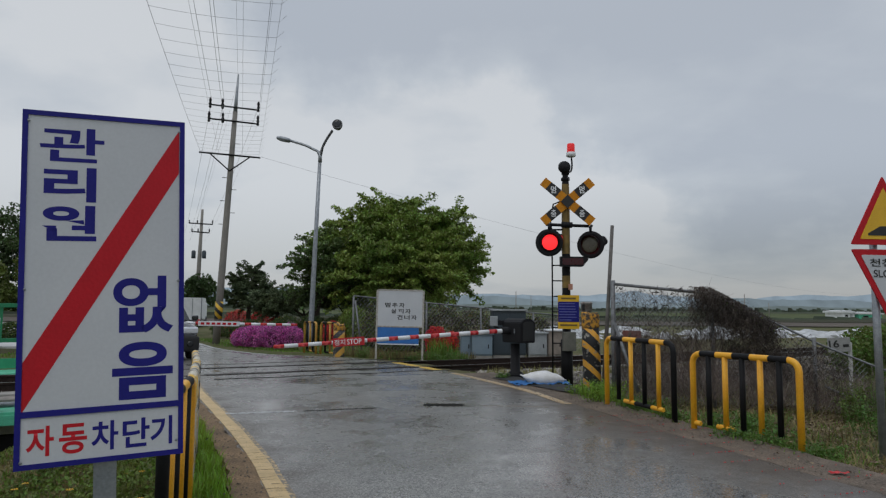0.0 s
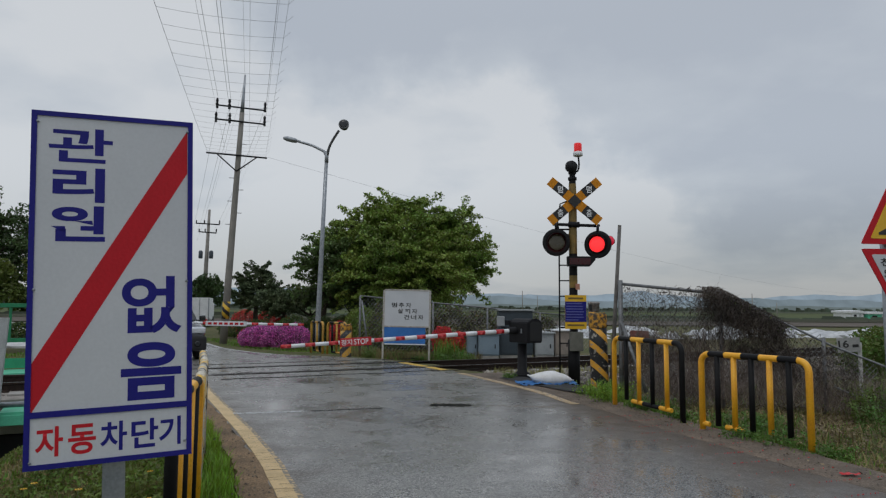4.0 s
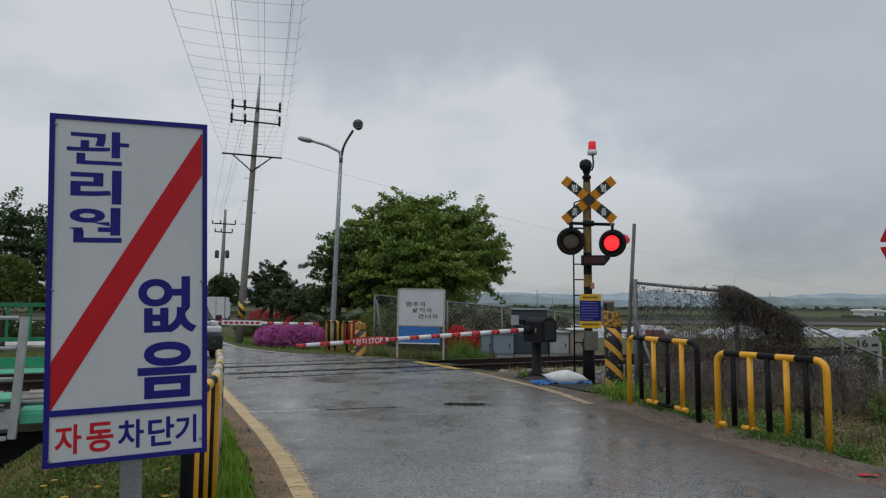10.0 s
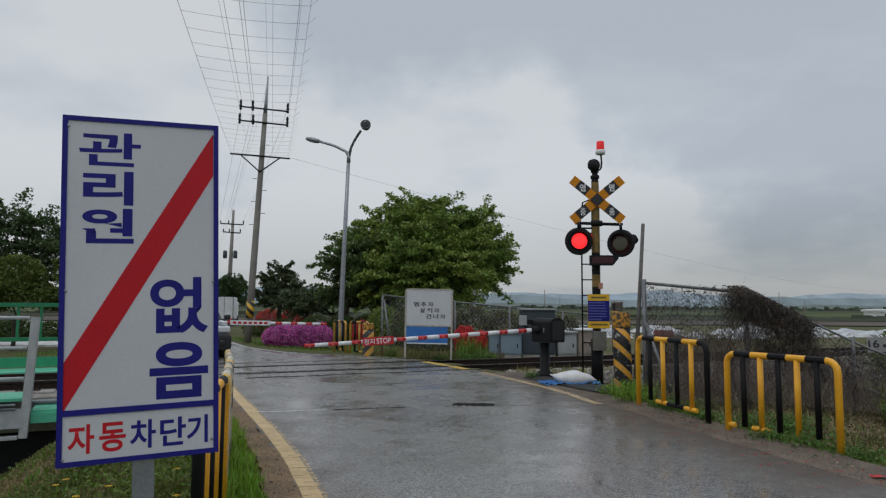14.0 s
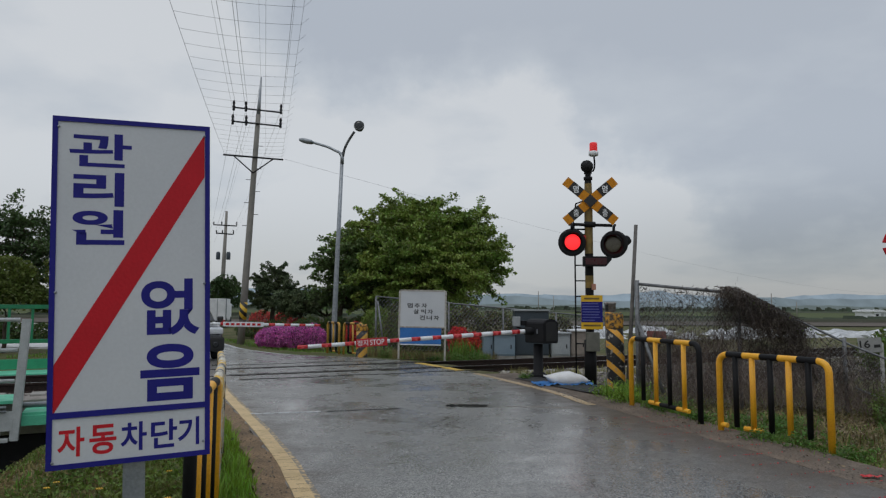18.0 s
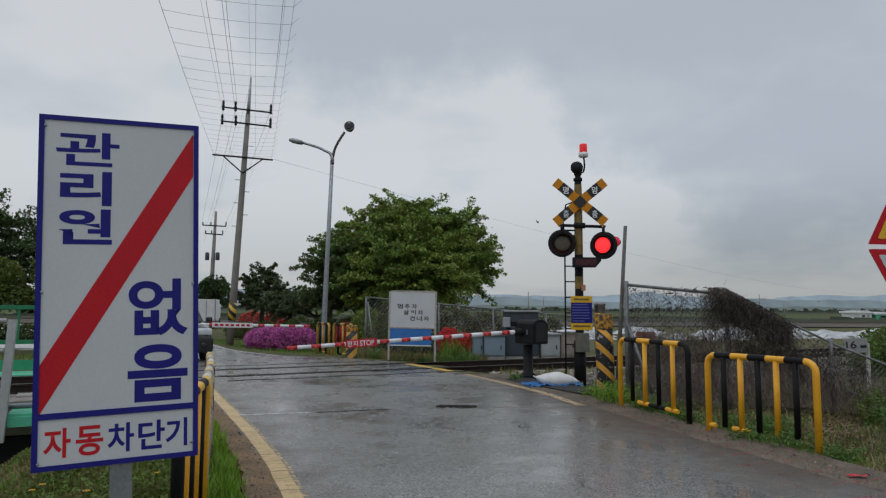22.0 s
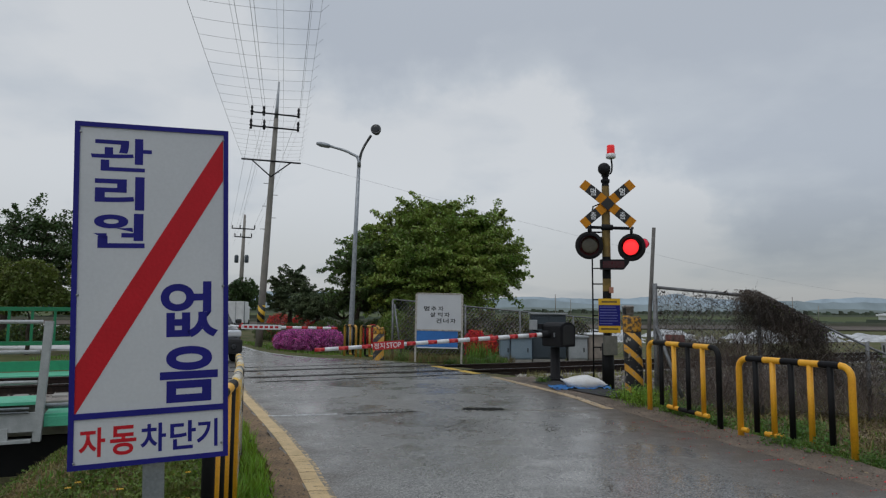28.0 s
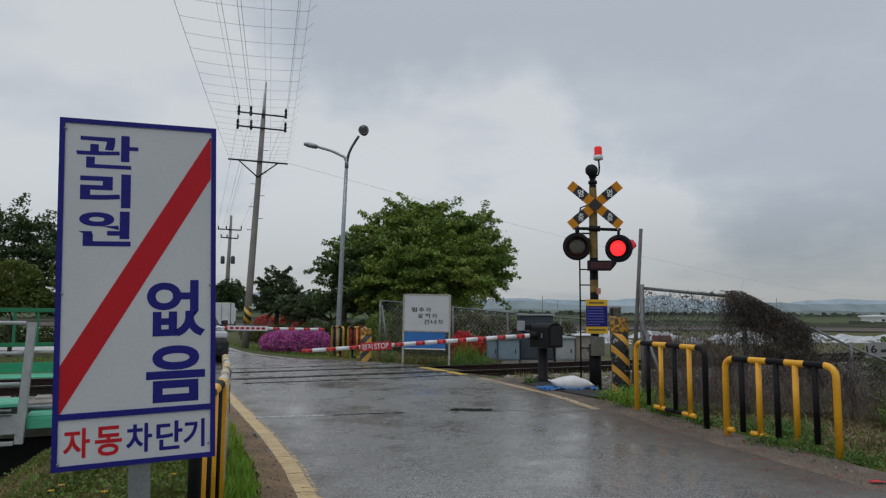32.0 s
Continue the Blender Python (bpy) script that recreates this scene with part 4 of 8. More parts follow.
def spray_tree(name, x, y, z0, trunk_h, trunk_r, lobes, sprays, per, length, leaf, material, label, cat="tree", seed=1, droop=0.1, inner=0.55):
    """A tree whose crown is made of many leafy sprays that reach outwards from the limbs; lobes (x, y, z, rx, ry, rz)."""
    e = thing(name, pose(x, y, z0), label, cat)
    r = random.Random(seed)
    bm = bmesh.new()
    top = Vector((0.05, 0, trunk_h))
    tube(bm, [(0, 0, -0.15), (0.03, 0.02, trunk_h * 0.3), (-0.02, 0.03, trunk_h * 0.65), top], [trunk_r * 1.25, trunk_r, trunk_r * 0.85, trunk_r * 0.7], 9)
    pts = []
    vol = [(b[3] * b[4] * b[5]) ** 0.67 for b in lobes]
    for b, v in zip(lobes, vol):
        c = Vector(b[:3])
        m = top.lerp(c, 0.5) + Vector((r.uniform(-0.2, 0.2), r.uniform(-0.2, 0.2), -0.12 * r.random()))
        tube(bm, [top - Vector((0, 0, trunk_h * 0.2 * r.random())), m, c], [trunk_r * 0.5, trunk_r * 0.3, trunk_r * 0.12], 6)
        for _ in range(max(3, int(sprays * v / sum(vol)))):
            d = Vector((r.gauss(0, 1), r.gauss(0, 1), r.gauss(0.15, 0.9))).normalized()
            q = inner + (1 - inner) * r.random() ** 0.5
            s = c + Vector((d.x * b[3], d.y * b[4], d.z * b[5])) * q
            out = (Vector((d.x, d.y, d.z * 0.5 - droop)) + Vector((r.gauss(0, 0.3), r.gauss(0, 0.3), r.gauss(0.1, 0.25)))).normalized()
            L = length * r.uniform(0.6, 1.3)
            side = out.cross(Vector((0, 0, 1))).normalized(); up = side.cross(out)
            tube(bm, [c.lerp(s, 0.65), s, s + out * L * 0.8], [0.022, 0.012, 0.004], 4, None, False)
            for _k in range(per):
                t = r.random()
                w = L * 0.42 * math.sin(math.pi * (0.12 + 0.8 * t)) * r.gauss(0, 0.55)
                pts.append(s + out * (t * L) + side * w + up * r.gauss(0, 0.06 * L) - Vector((0, 0, 0.1 * t * t * L)))
    part("trunk", bm, BARK, e)
    leaves_mesh("crown", pts, leaf, material, e, flat=0.3, seed=seed)
    return e


def tree(name, x, y, z0, trunk_h, trunk_r, blobs, n_leaf, leaf, material, label, cat="tree", seed=1, shell=0.5, clumps=9, mats=None):
    """Tapered trunk, limbs to each big clump, small clumps round the rim, thousands of leaves."""
    e = thing(name, pose(x, y, z0), label, cat)
    r = random.Random(seed)
    bm = bmesh.new()
    top = Vector((r.uniform(-0.1, 0.1), 0, trunk_h))
    tube(bm, [(0, 0, -0.15), (0.03, 0.02, trunk_h * 0.3), (-0.02, 0.03, trunk_h * 0.65), top], [trunk_r * 1.25, trunk_r, trunk_r * 0.85, trunk_r * 0.7], 9)
    for b in blobs:
        c = Vector(b[:3])
        m = top.lerp(c, 0.5) + Vector((r.uniform(-0.2, 0.2), r.uniform(-0.2, 0.2), -0.15 * r.random()))
        tube(bm, [top - Vector((0, 0, trunk_h * 0.25 * r.random())), m, c], [trunk_r * 0.5, trunk_r * 0.32, trunk_r * 0.1], 6)
    part("trunk", bm, BARK, e)
    full = []
    for b in blobs:
        full.append(b)
        for _ in range(clumps):
            p = Vector((r.gauss(0, 1), r.gauss(0, 1), r.gauss(0, 0.9))).normalized()
            k = r.uniform(0.2, 0.42)
            full.append((b[0] + p.x * b[3] * 0.95, b[1] + p.y * b[4] * 0.95, b[2] + p.z * b[5] * 0.95, b[3] * k, b[4] * k, b[5] * k * 0.8))
    leaves_mesh("crown", crown_points(full, n_leaf, seed, shell), leaf, material, e, flat=0.3, seed=seed, mats=mats)
    return e

# ---------------------------------------------------------------- notice sign beside the road
def build_warning_board():
    W, H = 0.627, 1.466
    ax = Vector((0.56, 0.24, 0.02)).normalized()
    az = Vector((-0.05, 0.0, 1.44)); az = (az - ax * az.dot(ax)).normalized()
    ay = az.cross(ax)
    m = Matrix.Translation((-1.311, 2.87, 0.728)) @ Matrix((ax, ay, az)).transposed().to_4x4()
    e = thing("notice_sign", m, "white notice sign with navy border, red slash and navy lettering", "sign")
    bm = bmesh.new(); box(bm, (0, 0.012, H / 2), (W, 0.02, H), 0.003)
    part("board", bm, SIGN_WHITE, e)
    b = 0.021
    y = -0.002

    def at(a, f):
        s = a / (1.088 - 0.088 * a)
        return (s - 0.5) * W, (1 - f) * H

    for nm, x0, z0, x1, z1 in (("border", -W / 2, H - b, W / 2, H), ("border", -W / 2, 0, W / 2, b), ("border", -W / 2, b, -W / 2 + b, H - b), ("border", W / 2 - b, b, W / 2, H - b), ("divider", -W / 2 + b, H * 0.139, W / 2 - b, H * 0.139 + 0.025)):
        bm = bmesh.new(); box(bm, ((x0 + x1) / 2, y + 0.001, (z0 + z1) / 2), (x1 - x0, 0.004, z1 - z0))
        part(nm, bm, SIGN_BLUE, e)
    bm = bmesh.new()
    poly(bm, [at(0.966, 0.027), at(0.966, 0.16), at(0.037, 0.85), at(0.037, 0.712)], 0.002)
    o = part("slash", bm, SIGN_RED, e); o.location.y = 0.0008
    for ch, a0, a1, f0, f1, mt in (("관", 0.108, 0.505, 0.043, 0.144, SIGN_BLUE), ("리", 0.138, 0.46, 0.159, 0.260, SIGN_BLUE), ("원", 0.103, 0.465, 0.270, 0.373, SIGN_BLUE),
                                   ("없", 0.572, 0.936, 0.473, 0.641, SIGN_BLUE), ("음", 0.572, 0.936, 0.667, 0.832, SIGN_BLUE)):
        x0, z1 = at(a0, f0); x1, z0 = at(a1, f1)
        lettering("letter", ch, x0, z0, x1, z1, 0.0012, mt, e, {"관": 0.019, "없": 0.025}.get(ch, 0.032))
    for ch, a0, a1, mt in (("자", 0.07, 0.235, SIGN_RED), ("동", 0.265, 0.43, SIGN_RED), ("차", 0.455, 0.615, SIGN_BLUE), ("단", 0.64, 0.80, SIGN_BLUE), ("기", 0.805, 0.935, SIGN_BLUE)):
        x0, z1 = at(a0, 0.886); x1, z0 = at(a1, 0.968)
        lettering("letter", ch, x0, z0, x1, z1, 0.0012, mt, e, 0.024)
    # a C-section steel post behind, and its fixing screws
    bm = bmesh.new()
    for c, s in (((0.01, 0.034, 0.2), (0.085, 0.006, 2.3)), ((-0.03, 0.058, 0.2), (0.006, 0.05, 2.3)), ((0.05, 0.058, 0.2), (0.006, 0.05, 2.3))):
        box(bm, (c[0], c[1], c[2] - 0.1), s)
    part("post", bm, STEEL, e, "galvanised channel post")
    for x, z in ((-0.29, 1.42), (0.29, 1.42), (-0.29, 0.72), (0.29, 0.75), (-0.29, 0.03), (0.285, 0.06)):
        bm = bmesh.new(); lathe(bm, [(0.006, 0), (0.005, 0.003), (0.002, 0.004)], 8, Matrix.Translation((x, y - 0.001, z)) @ pose(0, 0, 0, 90))
        part("screw", bm, STEEL, e)


build_warning_board()


# ---------------------------------------------------------------- black and yellow guard rails
PEELING = mat("peeling_yellow_paint", (0.66, 0.4, 0.04), (0.55, 0.52, 0.44), 0.6, scale=9, grain=0.25, spread=0.05)
PEELING_BLACK = mat("peeling_black_paint", (0.03, 0.028, 0.026), (0.42, 0.39, 0.33), 0.65, scale=11, grain=0.3, spread=0.05)


def guard_rail(x0, y0, x1, y1, z, h, first, n, label, worn=None, feet=((1.0, 2.0, 1), (2.0, 3.0, 0), (3.0, 4.0, 1))):
    """A hoop of tube with n uprights in alternating paint; first 0: starts yellow, 1: starts black."""
    d = Vector((x1 - x0, y1 - y0)); L = d.length
    e = thing("guard_rail", pose(x0, y0, z, 0, 0, math.degrees(math.atan2(d.y, d.x))), label, "guard rail", "black and yellow guard rails")
    mats = [worn or YELLOW, PEELING_BLACK if worn and worn.name.startswith("peeling") else BLACK]
    r, cr = 0.035, 0.11
    pts = [(0, 0, -0.2), (0, 0, h - cr)] + [(cr - cr * math.cos(a), 0, h - cr + cr * math.sin(a)) for a in (0.4, 0.8, 1.2, 1.5708)]
    step_x = L / (n - 1)
    cols = [first] * 5
    for k in range(1, n):
        xb = min(max((k - 0.5) * step_x, cr + 0.002), L - cr - 0.002)
        pts.append((xb, 0, h)); cols.append((first + k - 1) % 2)
    last = (first + n - 1) % 2
    for a in (1.5708, 1.2, 0.8, 0.4, 0.0):
        pts.append((L - cr + cr * math.cos(a), 0, h - cr + cr * math.sin(a))); cols.append(last)
    pts.append((L, 0, -0.2)); cols.append(last)
    bm = bmesh.new(); tube(bm, pts, r, 12, cols); part("hoop", bm, mats, e)
    for k in range(1, n - 1):
        c = (first + k) % 2
        bm = bmesh.new(); tube(bm, [(k * step_x, 0, 0.07), (k * step_x, 0, h - r * 0.5)], 0.031, 10)
        part("upright", bm, mats[c], e)
    for k0, k1, c in feet:
        bm = bmesh.new(); tube(bm, [(k0 * step_x, 0, 0.07), (k0 * step_x + 0.01, 0, 0.07), (k1 * step_x - 0.01, 0, 0.07), (k1 * step_x, 0, 0.07)], [0.024, 0.03, 0.03, 0.024], 10)
        part("bottom_bar", bm, mats[c], e)
    return e


DULL_YELLOW = mat("faded_yellow_paint", (0.55, 0.3, 0.04), (0.4, 0.22, 0.05), 0.55, scale=9, grain=0.3)
GR = "yellow and black banded steel tube guard rail in roadside weeds"
guard_rail(2.73, 9.8, 3.14, 8.27, 0.035, 0.92, 0, 6, GR, None, ((1.45, 2.3, 0), (2.3, 3.5, 1), (3.5, 4.3, 0)))
guard_rail(3.215, 7.86, 3.845, 6.73, -0.01, 0.875, 0, 7, GR, None, ((0.0, 0.45, 0), (1.45, 2.5, 0)))
guard_rail(-1.34, 3.62, -1.58, 4.72, -0.03, 0.9, 1, 6, "yellow and black banded steel tube guard rail behind the notice sign")
guard_rail(-1.62, 4.86, -2.0, 6.1, -0.03, 0.9, 0, 6, "peeling yellow and black guard rail on the grass verge", PEELING)
guard_rail(-2.05, 6.25, -2.45, 7.4, -0.03, 0.9, 0, 6, "peeling yellow and black guard rail on the grass verge", PEELING)
guard_rail(-3.62, 21.0, -3.12, 20.1, -0.02, 0.93, 0, 5, "faded yellow and black guard rail beyond the tracks", DULL_YELLOW)
guard_rail(-2.98, 20.1, -2.34, 19.35, -0.02, 0.93, 0, 5, "faded yellow and black guard rail beyond the tracks", DULL_YELLOW)


def bollard(x, y, r, h, lean, label, mt, dirty):
    e = thing("striped_bollard", pose(x, y, -0.05) @ pose(0, 0, 0, 0, lean, 0), label, "bollard", "striped bollards")
    bm = bmesh.new()
    lathe(bm, [(r * 1.02, -0.2), (r, 0.1), (r * 0.99, h * 0.6), (r * 0.97, h * 0.83)], 22)
    part("post", bm, mt, e)
    bm = bmesh.new()
    lathe(bm, [(r * 0.98, h * 0.82), (r * 1.02, h * 0.83), (r * 1.05, h * 0.86), (r * 1.0, h * 0.88), (r * 1.05, h * 0.91), (r * 0.99, h * 0.94), (r * 1.04, h * 0.97), (r * 0.95, h), (r * 0.3, h * 1.005)], 22)
    for v in bm.verts:
        v.co *= 1 + 0.05 * noise.noise(v.co * 16)
    part("cap", bm, dirty, e, "crusted orange cap")


HAZARD = stripes("hazard_bands", (0.64, 0.31, 0.028), (0.008, 0.008, 0.009), 3.0, 3.1, 0.6, 0.03, 0.36)
HAZARD2 = stripes("hazard_bands_far", (0.6, 0.32, 0.05), (0.03, 0.03, 0.03), -2.6, 2.6, 0.6, 0.03)
CRUST = mat("crusted_paint", (0.55, 0.27, 0.03), (0.06, 0.05, 0.04), 0.9, scale=16, bump=0.8, spread=0.08)
bollard(2.93, 11.4, 0.15, 1.35, -1.5, "concrete bollard with slanting yellow and black bands in the weeds", HAZARD, CRUST)
bollard(-2.3, 18.95, 0.16, 0.95, 0, "short concrete bollard with slanting yellow and black bands beyond the tracks", HAZARD2, CRUST)


def build_meter_post():
    e = thing("meter_post", pose(2.93, 11.78, -0.1), "weathered grey metal can on a thin post behind the bollard", "meter")
    bm = bmesh.new(); tube(bm, [(0, 0, -0.2), (0, 0, 1.46)], 0.025, 8); part("post", bm, STEEL, e)
    bm = bmesh.new(); lathe(bm, [(0.08, 1.42), (0.1, 1.43), (0.1, 1.56), (0.108, 1.565), (0.108, 1.585), (0.09, 1.6)], 16); part("can", bm, mat("stained_zinc", (0.3, 0.3, 0.29), (0.16, 0.13, 0.11), 0.6, scale=18), e)
    bm = bmesh.new(); box(bm, (-0.075, -0.075, 1.5), (0.05, 0.02, 0.11), 0.004); part("latch", bm, RUBBER, e)


build_meter_post()


# ---------------------------------------------------------------- level crossing signal
LAMPS = []


def lamp_head(e, x, z, yaw, side):
    """A round black target board with hood and a turning lamp inside."""
    head = part("lamp_head", bmesh_disc(0.282, 0.03), DARK_STEEL, e)
    head.matrix_basis = pose(x, -0.16, z, 0, 0, yaw)
    bm = bmesh.new(); lathe(bm, [(0.15, 0.0), (0.17, 0.06), (0.16, 0.14), (0.09, 0.2)], 18, pose(0, 0.02, 0, -90))
    part("housing", bm, DARK_STEEL, head)
    # hood: an upper half tube
    bm = bmesh.new()
    n = 14
    rows = []
    for dy, k in ((0, 1.0), (-0.16, 1.0)):
        for rr in (0.19, 0.183):
            rows.append([bm.verts.new((rr * math.cos(a) , dy * (0.25 + 0.75 * max(0, math.sin(a))) - 0.005, rr * math.sin(a))) for a in [math.pi * (-0.12 + 1.24 * i / n) for i in range(n + 1)]])
    for a, b in ((0, 2), (1, 3), (2, 3)):
        for i in range(n):
            bm.faces.new((rows[a][i], rows[a][i + 1], rows[b][i + 1], rows[b][i]))
    part("hood", bm, DARK_STEEL, head)
    bm = bmesh.new()
    lathe(bm, [(0.16, 0.005), (0.158, 0.012), (0.12, 0.03), (0.03, 0.036)], 26, pose(0, 0, 0, 90), 0)
    lathe(bm, [(0.164, 0.005), (0.162, 0.008), (0.12, 0.014), (0.03, 0.016)], 26, pose(0, 0, 0, -90), 1)
    lathe(bm, [(0.16, -0.0045), (0.17, -0.004), (0.17, 0.004), (0.16, 0.0045)], 26, pose(0, 0, 0, 90), 2)
    lens = part("lamp", bm, [LENS_ON, LENS_OFF, DARK_STEEL], head, "red warning lamp")
    lens.matrix_basis = pose(0, -0.035, 0)
    LAMPS.append((lens, side, pose(0, -0.035, 0)))
    # smaller lamp turned to the side road, flashing with its head
    bm = bmesh.new()
    lathe(bm, [(0.098, 0.004), (0.09, 0.02), (0.02, 0.03)], 20, pose(0, 0, 0, 90), 0)
    lathe(bm, [(0.098, 0.004), (0.09, 0.014), (0.02, 0.02)], 20, pose(0, 0, 0, -90), 1)
    lathe(bm, [(0.096, -0.0035), (0.104, -0.003), (0.104, 0.003), (0.096, 0.0035)], 20, pose(0, 0, 0, 90), 1)
    small = part("side_lamp", bm, [LENS_SIDE, DARK_STEEL], head, "small dark red side lamp")
    at = pose(0.225, 0.11, 0.075, 0, 0, 20 - yaw)
    small.matrix_basis = at
    LAMPS.append((small, side, at))
    bm = bmesh.new(); lathe(bm, [(0.06, 0.0), (0.07, 0.04), (0.05, 0.1)], 14, pose(0.225, 0.2, 0.075, -90)); part("side_housing", bm, DARK_STEEL, head)
    bm = bmesh.new(); tube(bm, [(0, 0.02, 0.26), (0, 0.02, 0.36), (0, 0.1, 0.4)], 0.03, 8)
    part("hanger", bm, DARK_STEEL, head)
    return head


def bmesh_disc(r, t):
    bm = bmesh.new(); lathe(bm, [(r * 0.64, 0.012), (r * 0.66, 0), (r * 0.98, 0), (r, 0.01), (r, t), (r * 0.9, t + 0.01)], 32, pose(0, 0, 0, -90))
    return bm


def build_signal():
    e = thing("crossing_signal", pose(2.97, 13.6, 0, 0, 0, -3), "black and yellow crossing signal with crossbuck and two red lamps", "crossing signal")
    bm = bmesh.new(); tube(bm, [(0, 0, -0.3), (0, 0, 0.75), (0, 0, 0.76), (0, 0, 1.8), (0, 0, 2.05), (0, 0, 2.5), (0, 0, 2.95), (0, 0, 3.2), (0, 0, 3.6), (0, 0, 3.95), (0, 0, 4.1), (0, 0, 4.3)], [0.12, 0.12, 0.085] + [0.085] * 6 + [0.075, 0.06, 0.055], 14, [1, 1, 1, 0, 1, 0, 0, 0, 0, 1, 1])
    part("mast", bm, [mat("grimy_yellow_paint", (0.25, 0.155, 0.03), (0.12, 0.085, 0.025), 0.6, scale=7), BLACK], e, "mast in worn yellow and black bands")
    # crossbuck
    for ang in (40, -40):
        arm = thing_part("crossbuck_arm", e, pose(0.02, -0.12 if ang > 0 else -0.135, 3.57) @ pose(0, 0, 0, 0, -ang, 0))
        bm = bmesh.new(); box(bm, (0, 0, 0), (1.32, 0.012, 0.195), 0.004); part("plate", bm, mat("crossbuck_amber", (0.64, 0.25, 0.012), (0.54, 0.2, 0.01), 0.6, spec=0.25) if "crossbuck_amber" not in bpy.data.materials else bpy.data.materials["crossbuck_amber"], arm)
        for sx in (-1, 1):
            bm = bmesh.new(); box(bm, (sx * 0.38, -0.008, 0), (0.26, 0.006, 0.198)); part("black_field", bm, SIGN_BLACK, arm)
    bm = bmesh.new(); box(bm, (0.02, -0.15, 3.57), (0.2, 0.006, 0.2), 0.0, 0, Matrix.Translation((0.02, -0.15, 3.57)) @ pose(0, 0, 0, 0, 45, 0) @ Matrix.Translation((-0.02, 0.15, -3.57)))
    part("centre_plate", bm, SIGN_BLACK, e)
    for sx, sz, ch in ((-1, 1, "멈"), (1, 1, "멈"), (-1, -1, "춤"), (1, -1, "춤")):
        x, z = 0.02 + sx * 0.291, 3.57 + sz * 0.244
        lettering("letter", ch, x - 0.055, z - 0.075, x + 0.055, z + 0.075, -0.152, WHITE, e, 0.026 if ch == "멈" else 0.012)
    # lamps on a cross arm
    bm = bmesh.new(); tube(bm, [(-0.42, -0.08, 3.1), (0.46, -0.08, 3.07)], 0.032, 8); tube(bm, [(-0.1, -0.08, 3.1), (0.12, -0.08, 3.09)], 0.06, 10); tube(bm, [(-0.36, -0.02, 3.0), (0, -0.02, 3.0)], 0.018, 6)
    part("cross_arm", bm, DARK_STEEL, e)
    lamp_head(e, -0.36, 2.72, 3, -1)
    lamp_head(e, 0.47, 2.68, -28, 1)
    # bell and beacon
    bm = bmesh.new(); lathe(bm, [(0.06, 4.02), (0.09, 4.03), (0.09, 4.09), (0.06, 4.1), (0.06, 4.15), (0.08, 4.16), (0.08, 4.2), (0.05, 4.22)], 14); part("bell_mount", bm, DARK_STEEL, e)
    bm = bmesh.new(); lathe(bm, [(0.05, -0.1), (0.12, -0.08), (0.15, -0.01), (0.15, 0.02), (0.125, 0.08), (0.05, 0.12)], 18, pose(-0.03, -0.06, 4.3, 70, 0, 18) @ Matrix.Diagonal((0.88, 0.88, 0.88, 1))); part("bell", bm, DARK_STEEL, e)
    bm = bmesh.new(); tube(bm, smooth_line([(0.0, 0, 4.2), (0.11, 0, 4.22), (0.14, 0, 4.36), (0.12, 0, 4.61)], 0.05), 0.018, 8); part("beacon_pipe", bm, DARK_STEEL, e)
    bm = bmesh.new(); lathe(bm, [(0.07, 4.53), (0.1, 4.545), (0.1, 4.62), (0.085, 4.63)], 18, Matrix.Translation((0.12, 0, 0))); part("beacon_base", bm, WHITE, e)
    bm = bmesh.new(); lathe(bm, [(0.08, 4.63), (0.082, 4.65), (0.08, 4.79), (0.068, 4.81), (0.01, 4.815)], 18, Matrix.Translation((0.12, 0, 0))); part("beacon_dome", bm, RED_PLASTIC, e, "red beacon dome")
    # direction indicator: a dark box cut to an arrow
    bm = bmesh.new(); poly(bm, [(-0.15, -0.1), (0.3, -0.1), (0.41, 0.03), (0.41, 0.1), (-0.15, 0.1)], 0.14); o = part("direction_indicator", bm, DARK_STEEL, e); o.location = (0, -0.24, 2.33)
    bm = bmesh.new(); box(bm, (0.1, -0.246, 2.33), (0.42, 0.004, 0.13)); part("indicator_face", bm, mat("dim_red_matrix", (0.07, 0.006, 0.01), (0.03, 0.004, 0.006), 0.3, scale=30), e)
    # ladder on one side
    bm = bmesh.new(); tube(bm, [(-0.27, 0.1, 0.0), (-0.27, 0.1, 2.9), (-0.3, 0.1, 3.2), (-0.24, 0.1, 3.55), (-0.1, 0.05, 3.6)], 0.016, 8); part("ladder_rail", bm, DARK_STEEL, e)
    for z in [0.35 + 0.32 * k for k in range(9)]:
        bm = bmesh.new(); tube(bm, [(-0.27, 0.1, z), (-0.03, 0.1, z)], 0.013, 6); part("rung", bm, DARK_STEEL, e)
    # instruction plate
    pl = thing_part("instruction_plate", e, pose(0.02, -0.13, 1.31))
    for nm, c, s, mt in (("panel", (0, 0, 0), (0.43, 0.01, 0.68), SIGN_YELLOW), ("blue_field", (0, -0.007, 0.005), (0.425, 0.004, 0.41), mat("sign_royal_blue", (0.014, 0.016, 0.19), (0.012, 0.013, 0.15), 0.5, spec=0.25))):
        bm = bmesh.new(); box(bm, c, s, 0.002); part(nm, bm, mt, pl)
    rr = random.Random(5)
    for k in range(7):
        w = rr.uniform(0.24, 0.36)
        bm = bmesh.new(); box(bm, (-0.19 + w / 2, -0.0105, 0.17 - 0.055 * k), (w, 0.003, 0.02)); part("line_of_text", bm, mat("pale_text", (0.11, 0.12, 0.36), None, 0.5) if "pale_text" not in bpy.data.materials else bpy.data.materials["pale_text"], pl)
